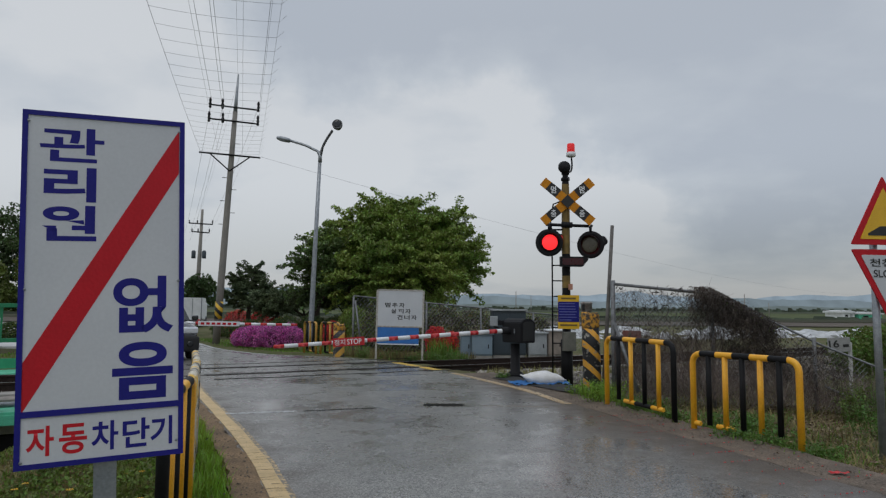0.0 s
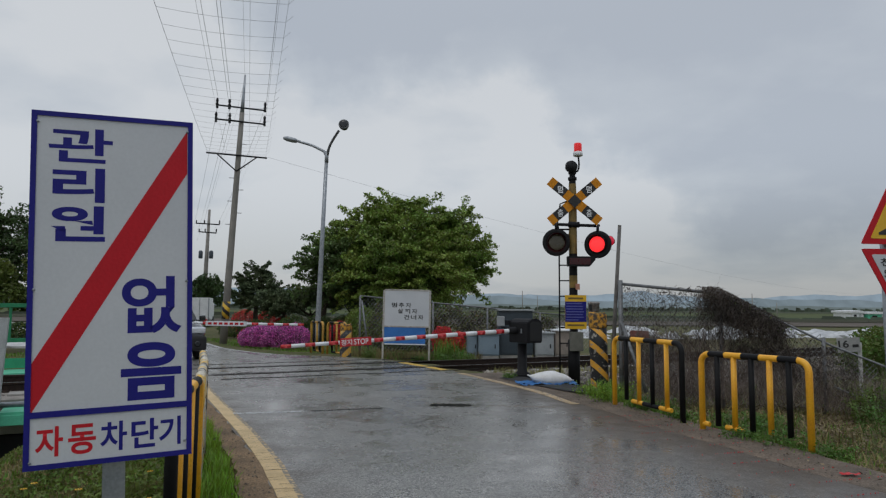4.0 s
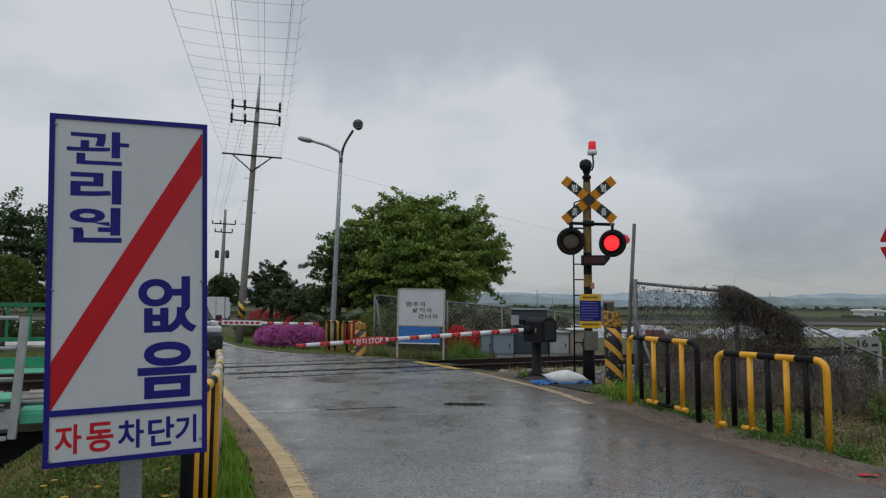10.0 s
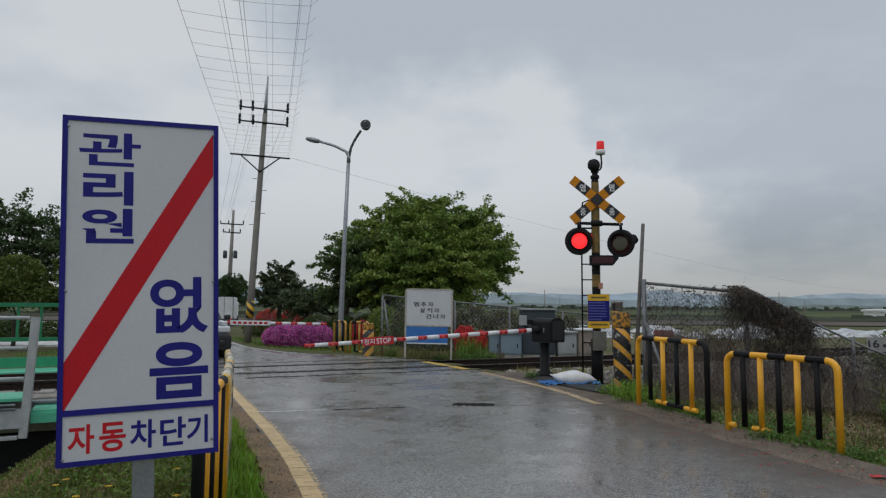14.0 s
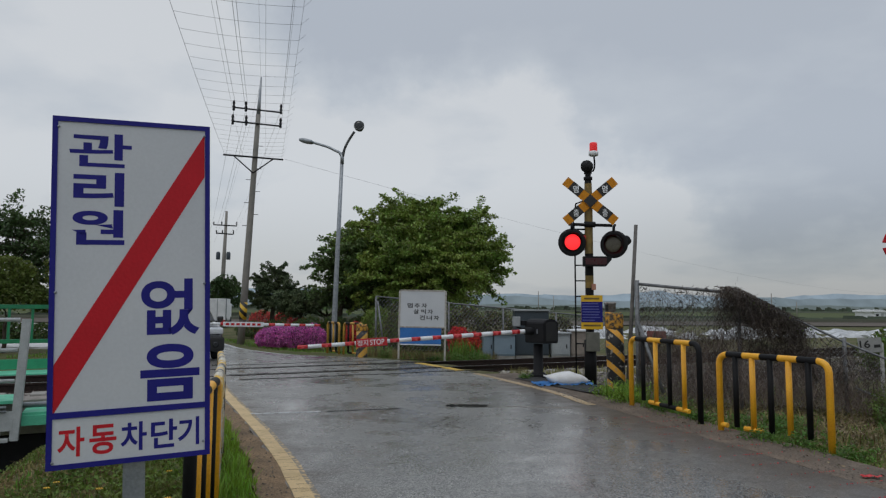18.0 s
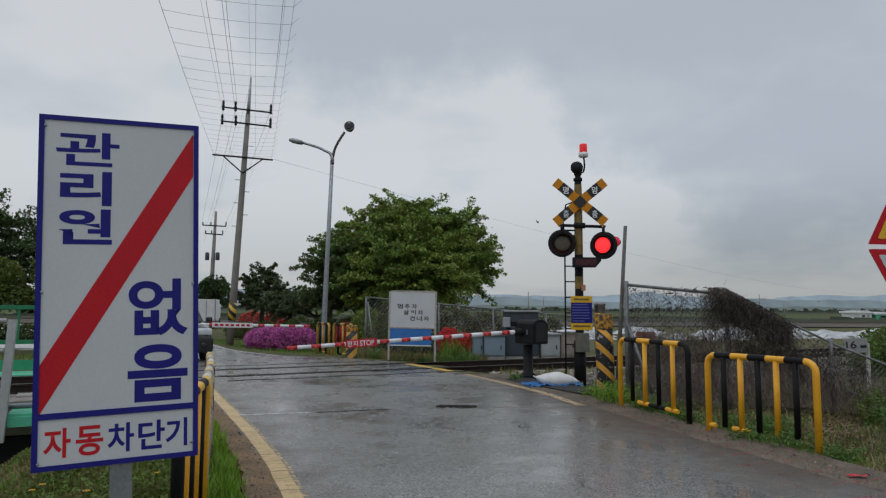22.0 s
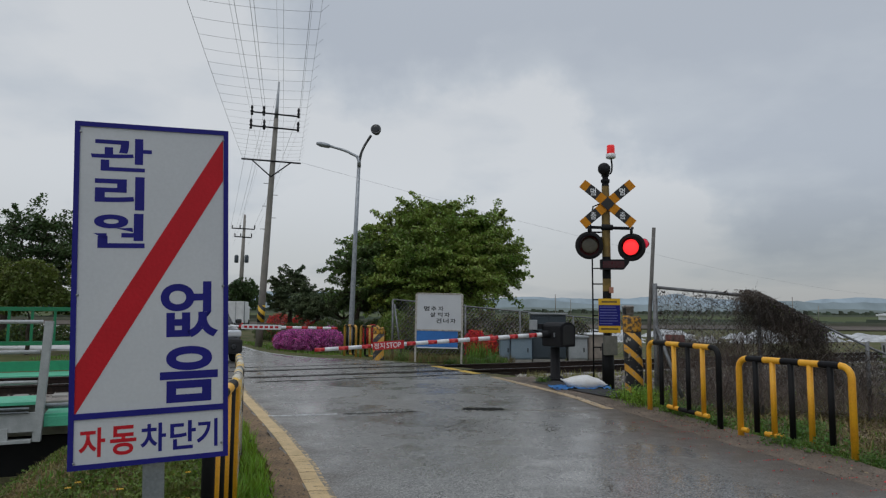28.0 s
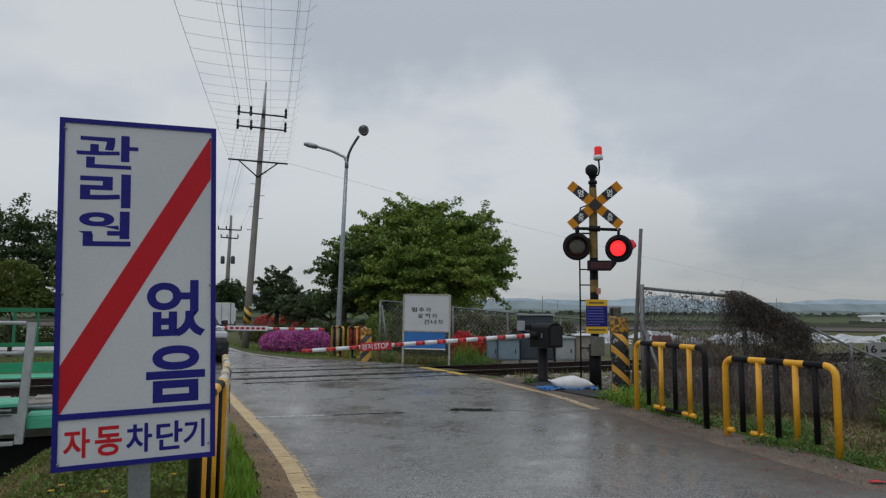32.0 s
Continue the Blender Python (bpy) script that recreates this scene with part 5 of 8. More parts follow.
    for z, w in ((0.275, 0.3), (-0.265, 0.34)):
        bm = bmesh.new(); box(bm, (0, -0.007, z), (w, 0.003, 0.035)); part("line_of_text", bm, mat("olive_text", (0.2, 0.13, 0.03), None, 0.5), pl)
    bm = bmesh.new(); box(bm, (0.03, -0.12, 0.72), (0.26, 0.14, 0.38), 0.008); part("junction_box", bm, mat("olive_grey_box", (0.16, 0.155, 0.13), (0.11, 0.11, 0.09), 0.6), e)
    bm = bmesh.new(); box(bm, (0.07, -0.1, 1.82), (0.085, 0.03, 0.12), 0.004); part("reflector_plate", bm, mat("faded_orange", (0.5, 0.22, 0.15), (0.35, 0.2, 0.12), 0.6), e)


def thing_part(name, parent, m):
    o = new(name)
    o.empty_display_size = 0.1
    o.parent = parent
    o.matrix_basis = m
    return o


build_signal()


# ---------------------------------------------------------------- barriers
def barrier_arm(e, p0, p1, r0, r1, n, panel_at, text):
    """A banded boom from p0 to p1."""
    a, b = Vector(p0), Vector(p1)
    arm = thing_part("boom", e, Matrix())
    pts, cols, rs = [], [], []
    red_w = 0.42
    t = 0.0
    i = 0
    while t < 1:
        pts.append(a.lerp(b, t)); rs.append(r0 + (r1 - r0) * t); cols.append(i % 2)
        t += (red_w if i % 2 else 1 - red_w) * 2 / n
        i += 1
    pts.append(b); rs.append(r1)
    for k in range(len(pts) - 1):
        bm = bmesh.new(); tube(bm, [pts[k], pts[k + 1]], [rs[k], rs[k + 1]], 12)
        part("red_band" if cols[k] else "white_band", bm, RED if cols[k] else WHITE, arm)
        if cols[k]:
            bm = bmesh.new(); c = (pts[k] + pts[k + 1]) / 2; box(bm, c - Vector((0, rs[k] + 0.002, 0)), (0.07, 0.006, 0.05), 0.002); part("reflector", bm, mat("reflector_pink", (0.7, 0.1, 0.1), None, 0.2) if "reflector_pink" not in bpy.data.materials else bpy.data.materials["reflector_pink"], arm)
    c = a.lerp(b, panel_at[0]); d = a.lerp(b, panel_at[1])
    u = (d - c); L = u.length; sg = 1 if u.x > 0 else -1
    ang = math.degrees(math.atan2(sg * u.y, sg * u.x))
    pn = thing_part("stop_panel", arm, Matrix.Translation((c + d) / 2 - Vector((0, 0.055, 0))) @ pose(0, 0, 0, 0, 0, ang) @ pose(0, 0, 0, 0, math.degrees(math.atan2(-sg * u.z, L)), 0))
    return pn, L


def build_near_barrier():
    e = thing("barrier_gate", pose(1.93, 13.7, 0), "black barrier machine with lowered red and white boom across the road", "barrier")
    bm = bmesh.new(); box(bm, (0, 0, 0.02), (0.34, 0.34, 0.07), 0.01); part("base_plate", bm, DARK_STEEL, e)
    bm = bmesh.new(); tube(bm, [(0, 0, 0.0), (0, 0, 0.08), (0, 0, 0.1), (0, 0, 0.66)], [0.15, 0.14, 0.1, 0.095], 14); part("pedestal", bm, DARK_STEEL, e)
    bm = bmesh.new(); poly(bm, [(-0.19, -0.235), (0.19, -0.235), (0.2, -0.2), (0.2, 0.17), (0.13, 0.225), (0.05, 0.25), (-0.05, 0.25), (-0.13, 0.225), (-0.2, 0.17), (-0.2, -0.2)], 0.56)
    bmesh.ops.bevel(bm, geom=bm.edges[:], offset=0.012, segments=2, affect="EDGES")
    turn = pose(0.06, -0.06, 0.92, 0, 0, 35)
    o = part("machine_housing", bm, DARK_STEEL, e); o.matrix_basis = turn @ pose(0, -0.28, 0)
    bm = bmesh.new(); poly(bm, [(-0.15, -0.19), (0.15, -0.19), (0.15, 0.15), (0.08, 0.19), (-0.08, 0.19), (-0.15, 0.15)], 0.01)
    bmesh.ops.bevel(bm, geom=bm.edges[:], offset=0.003, segments=1, affect="EDGES")
    o = part("cover", bm, RUBBER, e); o.matrix_basis = turn @ pose(0, -0.292, 0)
    bm = bmesh.new(); box(bm, (-0.12, 0.3, 0.16), (0.26, 0.1, 0.1), 0.01); o = part("rear_housing", bm, DARK_STEEL, e); o.matrix_basis = turn
    bm = bmesh.new(); box(bm, (0.26, 0.1, -0.04), (0.12, 0.14, 0.15), 0.01); o = part("side_box", bm, DARK_STEEL, e); o.matrix_basis = turn
    bm = bmesh.new(); box(bm, (-0.43, 0.1, 1.11), (0.15, 0.12, 0.2), 0.012); part("relay_box", bm, CABINET_PALE, e, "small pale grey relay box")
    bm = bmesh.new(); tube(bm, [(-0.43, 0.1, 1.0), (-0.3, 0.1, 0.96), (-0.15, 0.08, 0.98)], 0.02, 8); part("relay_bracket", bm, DARK_STEEL, e)
    bm = bmesh.new(); box(bm, (-0.208, -0.1, 0.0), (0.02, 0.025, 0.09), 0.004); o = part("handle", bm, STEEL, e); o.matrix_basis = turn
    bm = bmesh.new(); tube(bm, [(-0.3, -0.168, 0.925), (-0.05, -0.08, 0.925)], 0.075, 12); part("boom_socket", bm, DARK_STEEL, e)
    pn, L = barrier_arm(e, (-0.18, -0.12, 0.925), (-4.5, -1.86, 0.675), 0.044, 0.033, 22, (0.645, 0.772), "")
    bm = bmesh.new(); box(bm, (0, 0, 0), (L, 0.012, 0.15), 0.003); part("panel", bm, RED, pn)
    lettering("letters", "정지", -L * 0.46, -0.052, -L * 0.12, 0.052, -0.009, WHITE, pn, 0.01)
    lettering("letters", "STOP", -L * 0.06, -0.05, L * 0.4, 0.05, -0.009, WHITE, pn, 0.012)


build_near_barrier()


def build_far_barrier():
    e = thing("barrier_gate", pose(-7.6, 17.4, 0), "second barrier with lowered red and white boom beyond the tracks", "barrier")
    bm = bmesh.new(); box(bm, (0, 0, 0.02), (0.34, 0.34, 0.07), 0.01); part("base_plate", bm, DARK_STEEL, e)
    bm = bmesh.new(); tube(bm, [(0, 0, 0.0), (0, 0, 0.66)], 0.1, 12); part("pedestal", bm, DARK_STEEL, e)
    bm = bmesh.new(); box(bm, (0, 0, 0.9), (0.55, 0.42, 0.46), 0.03); part("machine_housing", bm, DARK_STEEL, e)
    pn, L = barrier_arm(e, (0.2, 0, 0.95), (4.05, 1.9, 0.86), 0.046, 0.034, 20, (0.38, 0.63), "")
    bm = bmesh.new(); box(bm, (0, 0, 0), (L, 0.012, 0.13), 0.003); part("panel", bm, WHITE, pn)
    for k in range(7):
        bm = bmesh.new(); box(bm, (-L * 0.4 + k * L * 0.13, -0.008, 0), (L * 0.085, 0.003, 0.06)); part("line_of_text", bm, SIGN_RED, pn)


build_far_barrier()


# ---------------------------------------------------------------- white board by the far fence
def build_white_board():
    e = thing("slogan_board", pose(-0.6, 18.45, -0.05, 0, 0, -2) @ pose(0, 0, 0, 0, 0.8, 0), "white and blue slogan board on two steel legs beside the tracks", "sign board")
    W = 1.27
    bm = bmesh.new(); box(bm, (0, 0.02, 1.4), (W - 0.05, 0.03, 0.97), 0.003); part("white_panel", bm, SIGN_WHITE, e)
    bm = bmesh.new(); box(bm, (-0.05, 0.02, 0.66), (W - 0.12, 0.03, 0.44), 0.003); part("blue_panel", bm, BLUE_PAINT, e, "blue lower panel")
    bm = bmesh.new(); box(bm, (-0.03, 0.015, 0.42), (W - 0.15, 0.035, 0.03), 0.003); part("sill", bm, WHITE, e)
    RUST = mat("chipped_white_frame", (0.5, 0.48, 0.44), (0.3, 0.27, 0.23), 0.6, scale=16)
    for x in (-W / 2, W / 2):
        bm = bmesh.new(); box(bm, (x, 0.02, 0.9), (0.05, 0.05, 2.0), 0.005); part("leg", bm, RUST, e)
    for z in (1.9, 0.9):
        bm = bmesh.new(); box(bm, (0, 0.018, z), (W - 0.05, 0.045, 0.04), 0.004); part("crossbar", bm, RUST, e)
    for k, s in enumerate(("멈추자", "살피자", "건너자")):
        x0 = -0.42 + 0.17 * k
        z = 1.49 - 0.165 * k
        for j, ch in enumerate(s):
            lettering("letter", ch, x0 + 0.195 * j, z - 0.065, x0 + 0.195 * j + 0.15, z + 0.065, 0.003, SIGN_BLACK, e, 0.026)


build_white_board()


# ---------------------------------------------------------------- street lamp, poles and wires
def build_street_lamp():
    e = thing("street_lamp", pose(-3.86, 23.5, -0.05), "tall grey two-armed street lamp beyond the crossing", "street lamp")
    bm = bmesh.new(); tube(bm, [(0, 0, 0), (0.02, 0, 0.5), (0.1, 0, 3.5), (0.2, 0, 6.8)], [0.11, 0.1, 0.08, 0.06], 14); part("pole", bm, STEEL, e)
    bm = bmesh.new(); tube(bm, [(0.198, 0, 6.55), (0.2, 0, 6.95)], [0.07, 0.064], 14); part("collar", bm, STEEL, e)
    bm = bmesh.new(); tube(bm, smooth_line([(0.2, 0, 6.74), (0.1, 0.02, 6.96), (-0.1, 0.06, 7.06), (-0.33, 0.1, 7.18), (-0.9, 0.2, 7.37)], 0.12), 0.05, 8); part("arm", bm, STEEL, e)
    bm = bmesh.new(); tube(bm, smooth_line([(0.2, 0, 6.74), (0.28, -0.05, 7.06), (0.42, -0.15, 7.32), (0.66, -0.3, 7.64)], 0.12), [0.055] * 2 + [0.045] * (len(smooth_line([(0.2, 0, 6.74), (0.28, -0.05, 7.06), (0.42, -0.15, 7.32), (0.66, -0.3, 7.64)], 0.12)) - 2), 8); part("arm", bm, mat("weathered_lamp_metal", (0.12, 0.125, 0.13), (0.07, 0.072, 0.075), 0.5), e)
    bm = bmesh.new(); lathe(bm, [(0.02, -0.26), (0.1, -0.22), (0.125, -0.05), (0.12, 0.12), (0.07, 0.26), (0.03, 0.28)], 14, Matrix.Translation((-1.15, 0.25, 7.43)) @ pose(0, 0, 0, 0, -76, -10) @ Matrix.Diagonal((0.75, 1.2, 1, 1))); part("luminaire", bm, STEEL, e)
    bm = bmesh.new(); lathe(bm, [(0.03, -0.2), (0.12, -0.16), (0.17, -0.02), (0.185, 0.1), (0.17, 0.13)], 20, Matrix.Translation((0.85, -0.42, 7.79)) @ pose(0, 0, 0, 80)); o = part("luminaire", bm, bpy.data.materials["weathered_lamp_metal"], e)
    bm = bmesh.new(); lathe(bm, [(0.14, 0.131), (0.12, 0.14), (0.04, 0.145)], 20, Matrix.Translation((0.85, -0.42, 7.79)) @ pose(0, 0, 0, 80)); part("lamp_glass", bm, GLASS_DARK, o)


build_street_lamp()

POLE = Vector((-7.72, 25.6, 0))
LEAN = Vector((0.47, 0, 10.2))
LINE = Vector((0.2588, -0.9659, 0))
ARM = Vector((0.9659, 0.2588, 0))
FALL = Vector((0, 0, -1.0))


def pole_at(z):
    return POLE + LEAN * (z / 10.2)


def build_utility_pole():
    e = thing("utility_pole", Matrix.Translation(POLE), "leaning concrete utility pole with steel cross arms and hazard bands", "utility pole")
    o = lambda z: pole_at(z) - POLE
    bm = bmesh.new(); tube(bm, [o(-0.3), o(3), o(7.5), o(8.9)], [0.145, 0.128, 0.1, 0.09], 16); part("shaft", bm, POLE_CONCRETE, e)
    bm = bmesh.new(); tube(bm, [o(8.85), o(9.4), o(10.4)], [0.085, 0.065, 0.03], 10); part("tip", bm, STEEL, e)
    bm = bmesh.new(); tube(bm, [o(0.9), o(1.55)], [0.145, 0.142], 16); part("hazard_band", bm, stripes("pole_bands", (0.65, 0.4, 0.03), (0.02, 0.02, 0.02), 3.0, 3.0), e)
    for z, a, b, t in ((9.05, -0.92, 0.85, 0.033), (8.5, -0.92, 0.9, 0.033), (7.17, -1.15, 1.1, 0.033)):
        bm = bmesh.new(); tube(bm, [o(z) + ARM * a + Vector((0, -0.12, 0.03)), o(z) + ARM * b + Vector((0, -0.12, -0.03))], t, 6); part("cross_arm", bm, DARK_STEEL, e)
    for s in (-1, 1):
        bm = bmesh.new(); tube(bm, [o(7.17) + ARM * s * 0.75 + Vector((0, -0.12, 0)), o(6.55) + Vector((0, -0.12, 0))], 0.025, 6); part("brace", bm, DARK_STEEL, e)
    for z, xs in ((9.1, (-0.9, -0.45, 0.88)), (8.55, (-0.9, -0.4, 0.9))):
        for x in xs:
            bm = bmesh.new(); lathe(bm, [(0.03, -0.2), (0.06, -0.16), (0.035, -0.1), (0.065, -0.04), (0.035, 0.03), (0.06, 0.1), (0.03, 0.2)], 8, Matrix.Translation(o(z) + ARM * x + Vector((0, -0.12, 0.05)))); part("insulator", bm, DARK_STEEL, e)
    for k in range(8):
        z = 4.5 + 0.45 * k
        bm = bmesh.new(); tube(bm, [o(z), o(z) + ARM * (0.28 if k % 2 else -0.28)], 0.012, 5); part("step_bolt", bm, DARK_STEEL, e)
    return e


upole = build_utility_pole()
copy_thing(upole, Matrix.Translation(POLE + LINE * 46 + FALL))


def build_wires():
    WIRE = mat("wire", (0.17, 0.18, 0.2), None, 0.6, bump=0)
    span = 46.0

    def sag(a, b, s, n=28):
        return [a.lerp(b, i / n) - Vector((0, 0, 4 * s * (i / n) * (1 - i / n))) for i in range(n + 1)]

    for z, x, rr in ((9.3, -0.9, 0.0055), (9.35, -0.45, 0.0055), (9.3, 0.88, 0.0055), (10.2, 0.0, 0.003), (8.6, -0.4, 0.005), (8.6, 0.9, 0.003)):
        a = pole_at(z) + ARM * x
        e = thing("overhead_wire", Matrix(), "thin dark overhead electric wire between poles", "wire", "overhead wires")
        bm = bmesh.new(); tube(bm, sag(a, a + LINE * span + FALL, 0.55), rr, 4); tube(bm, sag(a, a - LINE * 38 + Vector((-4.0, 0, -1.2)), 0.5), rr, 4); part("cable", bm, WIRE, e)
    # protective net: edge wires with cross strings
    e = thing("wire_net", Matrix(), "protective net of thin wires strung under the overhead lines", "wire net")
    edges = []
    for x in (-1.1, -0.45, 0.4, 1.0):
        a = pole_at(7.17) + ARM * x
        pts = sag(a, a + LINE * span + FALL, 0.6, 58)
        bm = bmesh.new(); tube(bm, pts, 0.004 if abs(x) > 1 else 0.0025, 4); part("net_wire", bm, WIRE, e)
        edges.append(pts)
    for i in range(1, 58):
        a, b = edges[0][i], edges[3][i]
        bm = bmesh.new()
        mids = [a.lerp(b, k / 6) - Vector((0, 0, 0.05 * (1 - (k / 3 - 1) ** 2))) for k in range(7)]
        tube(bm, mids + [b + Vector((0.12, 0.05, 0.14))], 0.003, 3); part("cross_string", bm, WIRE, e)
    # a low service line off to one side
    e = thing("overhead_wire", Matrix(), "thin sagging service wire past the tree", "wire", "overhead wires")
    bm = bmesh.new(); tube(bm, sag(pole_at(7.2) + ARM * 1.1, Vector((62, 92, 3.6)), 1.2, 60), 0.004, 4); part("cable", bm, WIRE, e)


build_wires()


def build_far_pole():
    e = thing("utility_pole", pose(-18.3, 55, 0), "distant utility pole with transformer above the trees", "utility pole")
    bm = bmesh.new(); tube(bm, [(0, 0, -0.3), (0.1, 0, 5), (0.2, 0, 9.3)], [0.2, 0.17, 0.1], 10); part("shaft", bm, POLE_CONCRETE, e)
    for z, w in ((8.1, 0.95), (7.4, 0.7)):
        bm = bmesh.new(); tube(bm, [(-w + 0.15, -0.1, z + 0.05), (w + 0.15, -0.1, z - 0.05)], 0.05, 6); part("cross_arm", bm, DARK_STEEL, e)
        for x in (-w, -w * 0.3, w):
            bm = bmesh.new(); tube(bm, [(x + 0.15, -0.1, z), (x + 0.15, -0.1, z + 0.3)], 0.05, 6); part("insulator", bm, DARK_STEEL, e)
    for x in (-0.35, 0.5):
        bm = bmesh.new(); lathe(bm, [(0.15, 5.25), (0.17, 5.3), (0.17, 5.8), (0.1, 5.9)], 12, Matrix.Translation((x, -0.1, 0))); part("transformer", bm, CABINET_TEAL, e)


build_far_pole()


# ---------------------------------------------------------------- fences
OLD_STEEL = mat("weathered_fence_steel", (0.2, 0.21, 0.22), (0.13, 0.13, 0.13), 0.55, 0.4, scale=12)
MESH_WIRE = mat("fence_wire", (0.32, 0.34, 0.35), (0.22, 0.22, 0.21), 0.5, 0.5)


def chain_link(parent, x0, x1, z0, top0, top1, pitch, r):
    """Diamond mesh in the plane y = 0 between two heights; the top runs from top0 to top1. Woven wires as thin bars."""
    bm_v, bm_f = [], []

    def bar(a, b):
        a, b = Vector(a), Vector(b)
        d = (b - a).normalized()
        s = Vector((0, 1, 0)); u = d.cross(s)
        o = len(bm_v)
        for p in (a, b):
            bm_v.extend([p + u * r, p - u * r * 0.5 + s * r, p - u * r * 0.5 - s * r])
        for k in range(3):
            bm_f.append((o + k, o + (k + 1) % 3, o + 3 + (k + 1) % 3, o + 3 + k))

    L = x1 - x0
    H = max(top0, top1) - z0
    for sgn in (1, -1):
        n0 = -int(H / pitch) - 1
        for k in range(n0, int(L / pitch) + int(H / pitch) + 2):
            prev = None
            c = x0 + k * pitch
            pts = []
            m = 24
            for i in range(m + 1):
                z = z0 + H * i / m
                x = c + sgn * (z - z0) * 0.85
                lim = top0 + (top1 - top0) * min(1, max(0, (x - x0) / L))
                if x0 <= x <= x1 and z <= lim:
                    pts.append((x, 0.004 * sgn, z))
            if len(pts) > 1:
                bar(pts[0], pts[-1])
    return raw("wire_mesh", bm_v, bm_f, MESH_WIRE, parent)


def build_right_fence():
    a, b = Vector((3.24, 11.2)), Vector((6.04, 9.95))
    L = (b - a).length
    e = thing("chain_link_fence", pose(a.x, a.y, -0.1, 0, 0, math.degrees(math.atan2(b.y - a.y, b.x - a.x))), "sagging chain-link fence overgrown with dead vines beside the tracks", "fence")
    for x, h in ((0, 1.96), (1.55, 1.78), (2.97, 1.07)):
        bm = bmesh.new(); tube(bm, [(x, 0, -0.3), (x, 0, h)], 0.04 if x < 1 else 0.028, 10); part("post", bm, OLD_STEEL, e)
    bm = bmesh.new(); tube(bm, [(0, 0, 1.9), (1.5, 0, 1.74)], 0.026, 8); part("top_rail", bm, OLD_STEEL, e)
    bm = bmesh.new(); tube(bm, [(1.5, 0, 1.74), (1.95, 0, 1.53), (2.45, 0, 1.28), (3.06, 0, 0.96), (3.69, 0, 0.69), (4.15, 0.02, 0.5)], 0.017, 8); part("top_rail", bm, OLD_STEEL, e, "collapsed top rail")
    bm = bmesh.new(); tube(bm, [(0.02, -0.05, 1.25), (0.42, -0.3, 0.15)], 0.03, 8); part("brace", bm, OLD_STEEL, e)
    bm = bmesh.new(); tube(bm, [(L + 0.0, -0.1, 0.36), (L + 0.5, -0.25, 0.14)], 0.016, 6); part("fallen_bar", bm, OLD_STEEL, e)
    chain_link(e, 0, 1.6, 0.02, 1.88, 1.72, 0.075, 0.0035)
    chain_link(e, 1.6, L + 0.6, 0.02, 1.7, 0.7, 0.075, 0.003)
    bm = bmesh.new(); box(bm, (0.3, -0.02, 1.02), (0.3, 0.01, 0.2), 0.002); part("small_plate", bm, mat("faded_red_plate", (0.25, 0.06, 0.05), (0.2, 0.1, 0.09), 0.6), e)
    # dead vines: a mound over the sagging half
    r = random.Random(11)
    verts, faces = [], []
    low_v, low_f = [], []

    def top(x):
        return 1.8 if x < 1.52 else 1.8 - (x - 1.52) * 0.565

    def cover(x):
        return 0.1 if x < 1.15 else (0.1 + 0.75 * min(1, (x - 1.15) / 0.25) if x < 2.45 else 0.15)

    def strand(p, d, wd, verts=verts, faces=faces):
        q = Vector((r.gauss(0, 1), r.gauss(0, 1), r.gauss(0, 0.4))).normalized() * wd
        mid = p + d * 0.5 + Vector((r.gauss(0, 0.03), r.gauss(0, 0.02), r.gauss(0, 0.02)))
        o = len(verts)
        verts.extend([p - q, p + q, mid + q, mid - q, p + d])
        faces.extend([(o, o + 1, o + 2, o + 3), (o + 3, o + 2, o + 4)])

    for k in range(24000):
        x = r.uniform(0.05, L + 0.3) if k % 4 else r.uniform(1.2, L)
        c, zt = cover(x), top(x)
        if x > 2.5 and r.random() < 0.7:
            continue
        if r.random() < c:
            z = zt + 0.035 + 0.05 * noise.noise((x * 5, 0, 0)) - abs(r.gauss(0, 0.3))
            if r.random() < 0.45:
                z = r.uniform(0.1, zt)
        else:
            z = r.uniform(0.03, min(0.95, zt)) ** 0.8
        z = max(0.03, z)
        thick = 0.12 if x > 1.1 and z > zt - 0.6 else 0.04
        p = Vector((x, r.gauss(-0.02, thick), z))
        if z < zt - 0.75:
            if r.random() < 0.62:
                strand(p, Vector((r.gauss(0, 0.35), r.gauss(0, 0.2), abs(r.gauss(0.7, 0.5)))).normalized() * r.uniform(0.1, 0.4), r.uniform(0.0015, 0.004), low_v, low_f)
            continue
        strand(p, Vector((r.gauss(0, 0.5), r.gauss(0, 0.25), -abs(r.gauss(0.4, 0.6)))).normalized() * r.uniform(0.06, 0.3), r.uniform(0.0015, 0.0042))
    for k in range(420):
        x = r.uniform(0.05, 1.3)
        strand(Vector((x, r.gauss(0, 0.02), r.uniform(0.9, 1.85))), Vector((r.gauss(0, 1), 0, r.gauss(0, 1))).normalized() * r.uniform(0.02, 0.07), r.uniform(0.003, 0.01))
    for k in range(8500):
        x = r.gauss(1.9, 0.34) if r.random() < 0.85 else r.uniform(0.9, L + 0.4)
        if not 1.28 < x < L + 0.3 or (x > 2.48 and r.random() < 0.85):
            continue
        z = max(0.05, top(x) + 0.04 - abs(r.gauss(0, 0.3)) * (1 if x > 1.45 else 0.4))
        p = Vector((x, r.gauss(0, 0.12), z))
        e3 = Euler((r.random() * 6, r.random() * 6, r.random() * 6)).to_matrix()
        s = r.uniform(0.008, 0.022)
        o = len(verts)
        verts += [p + e3 @ Vector(v) * s for v in ((-1, 0, 0), (0, -0.5, 0.2), (1, 0, 0), (0, 0.5, 0.2))]
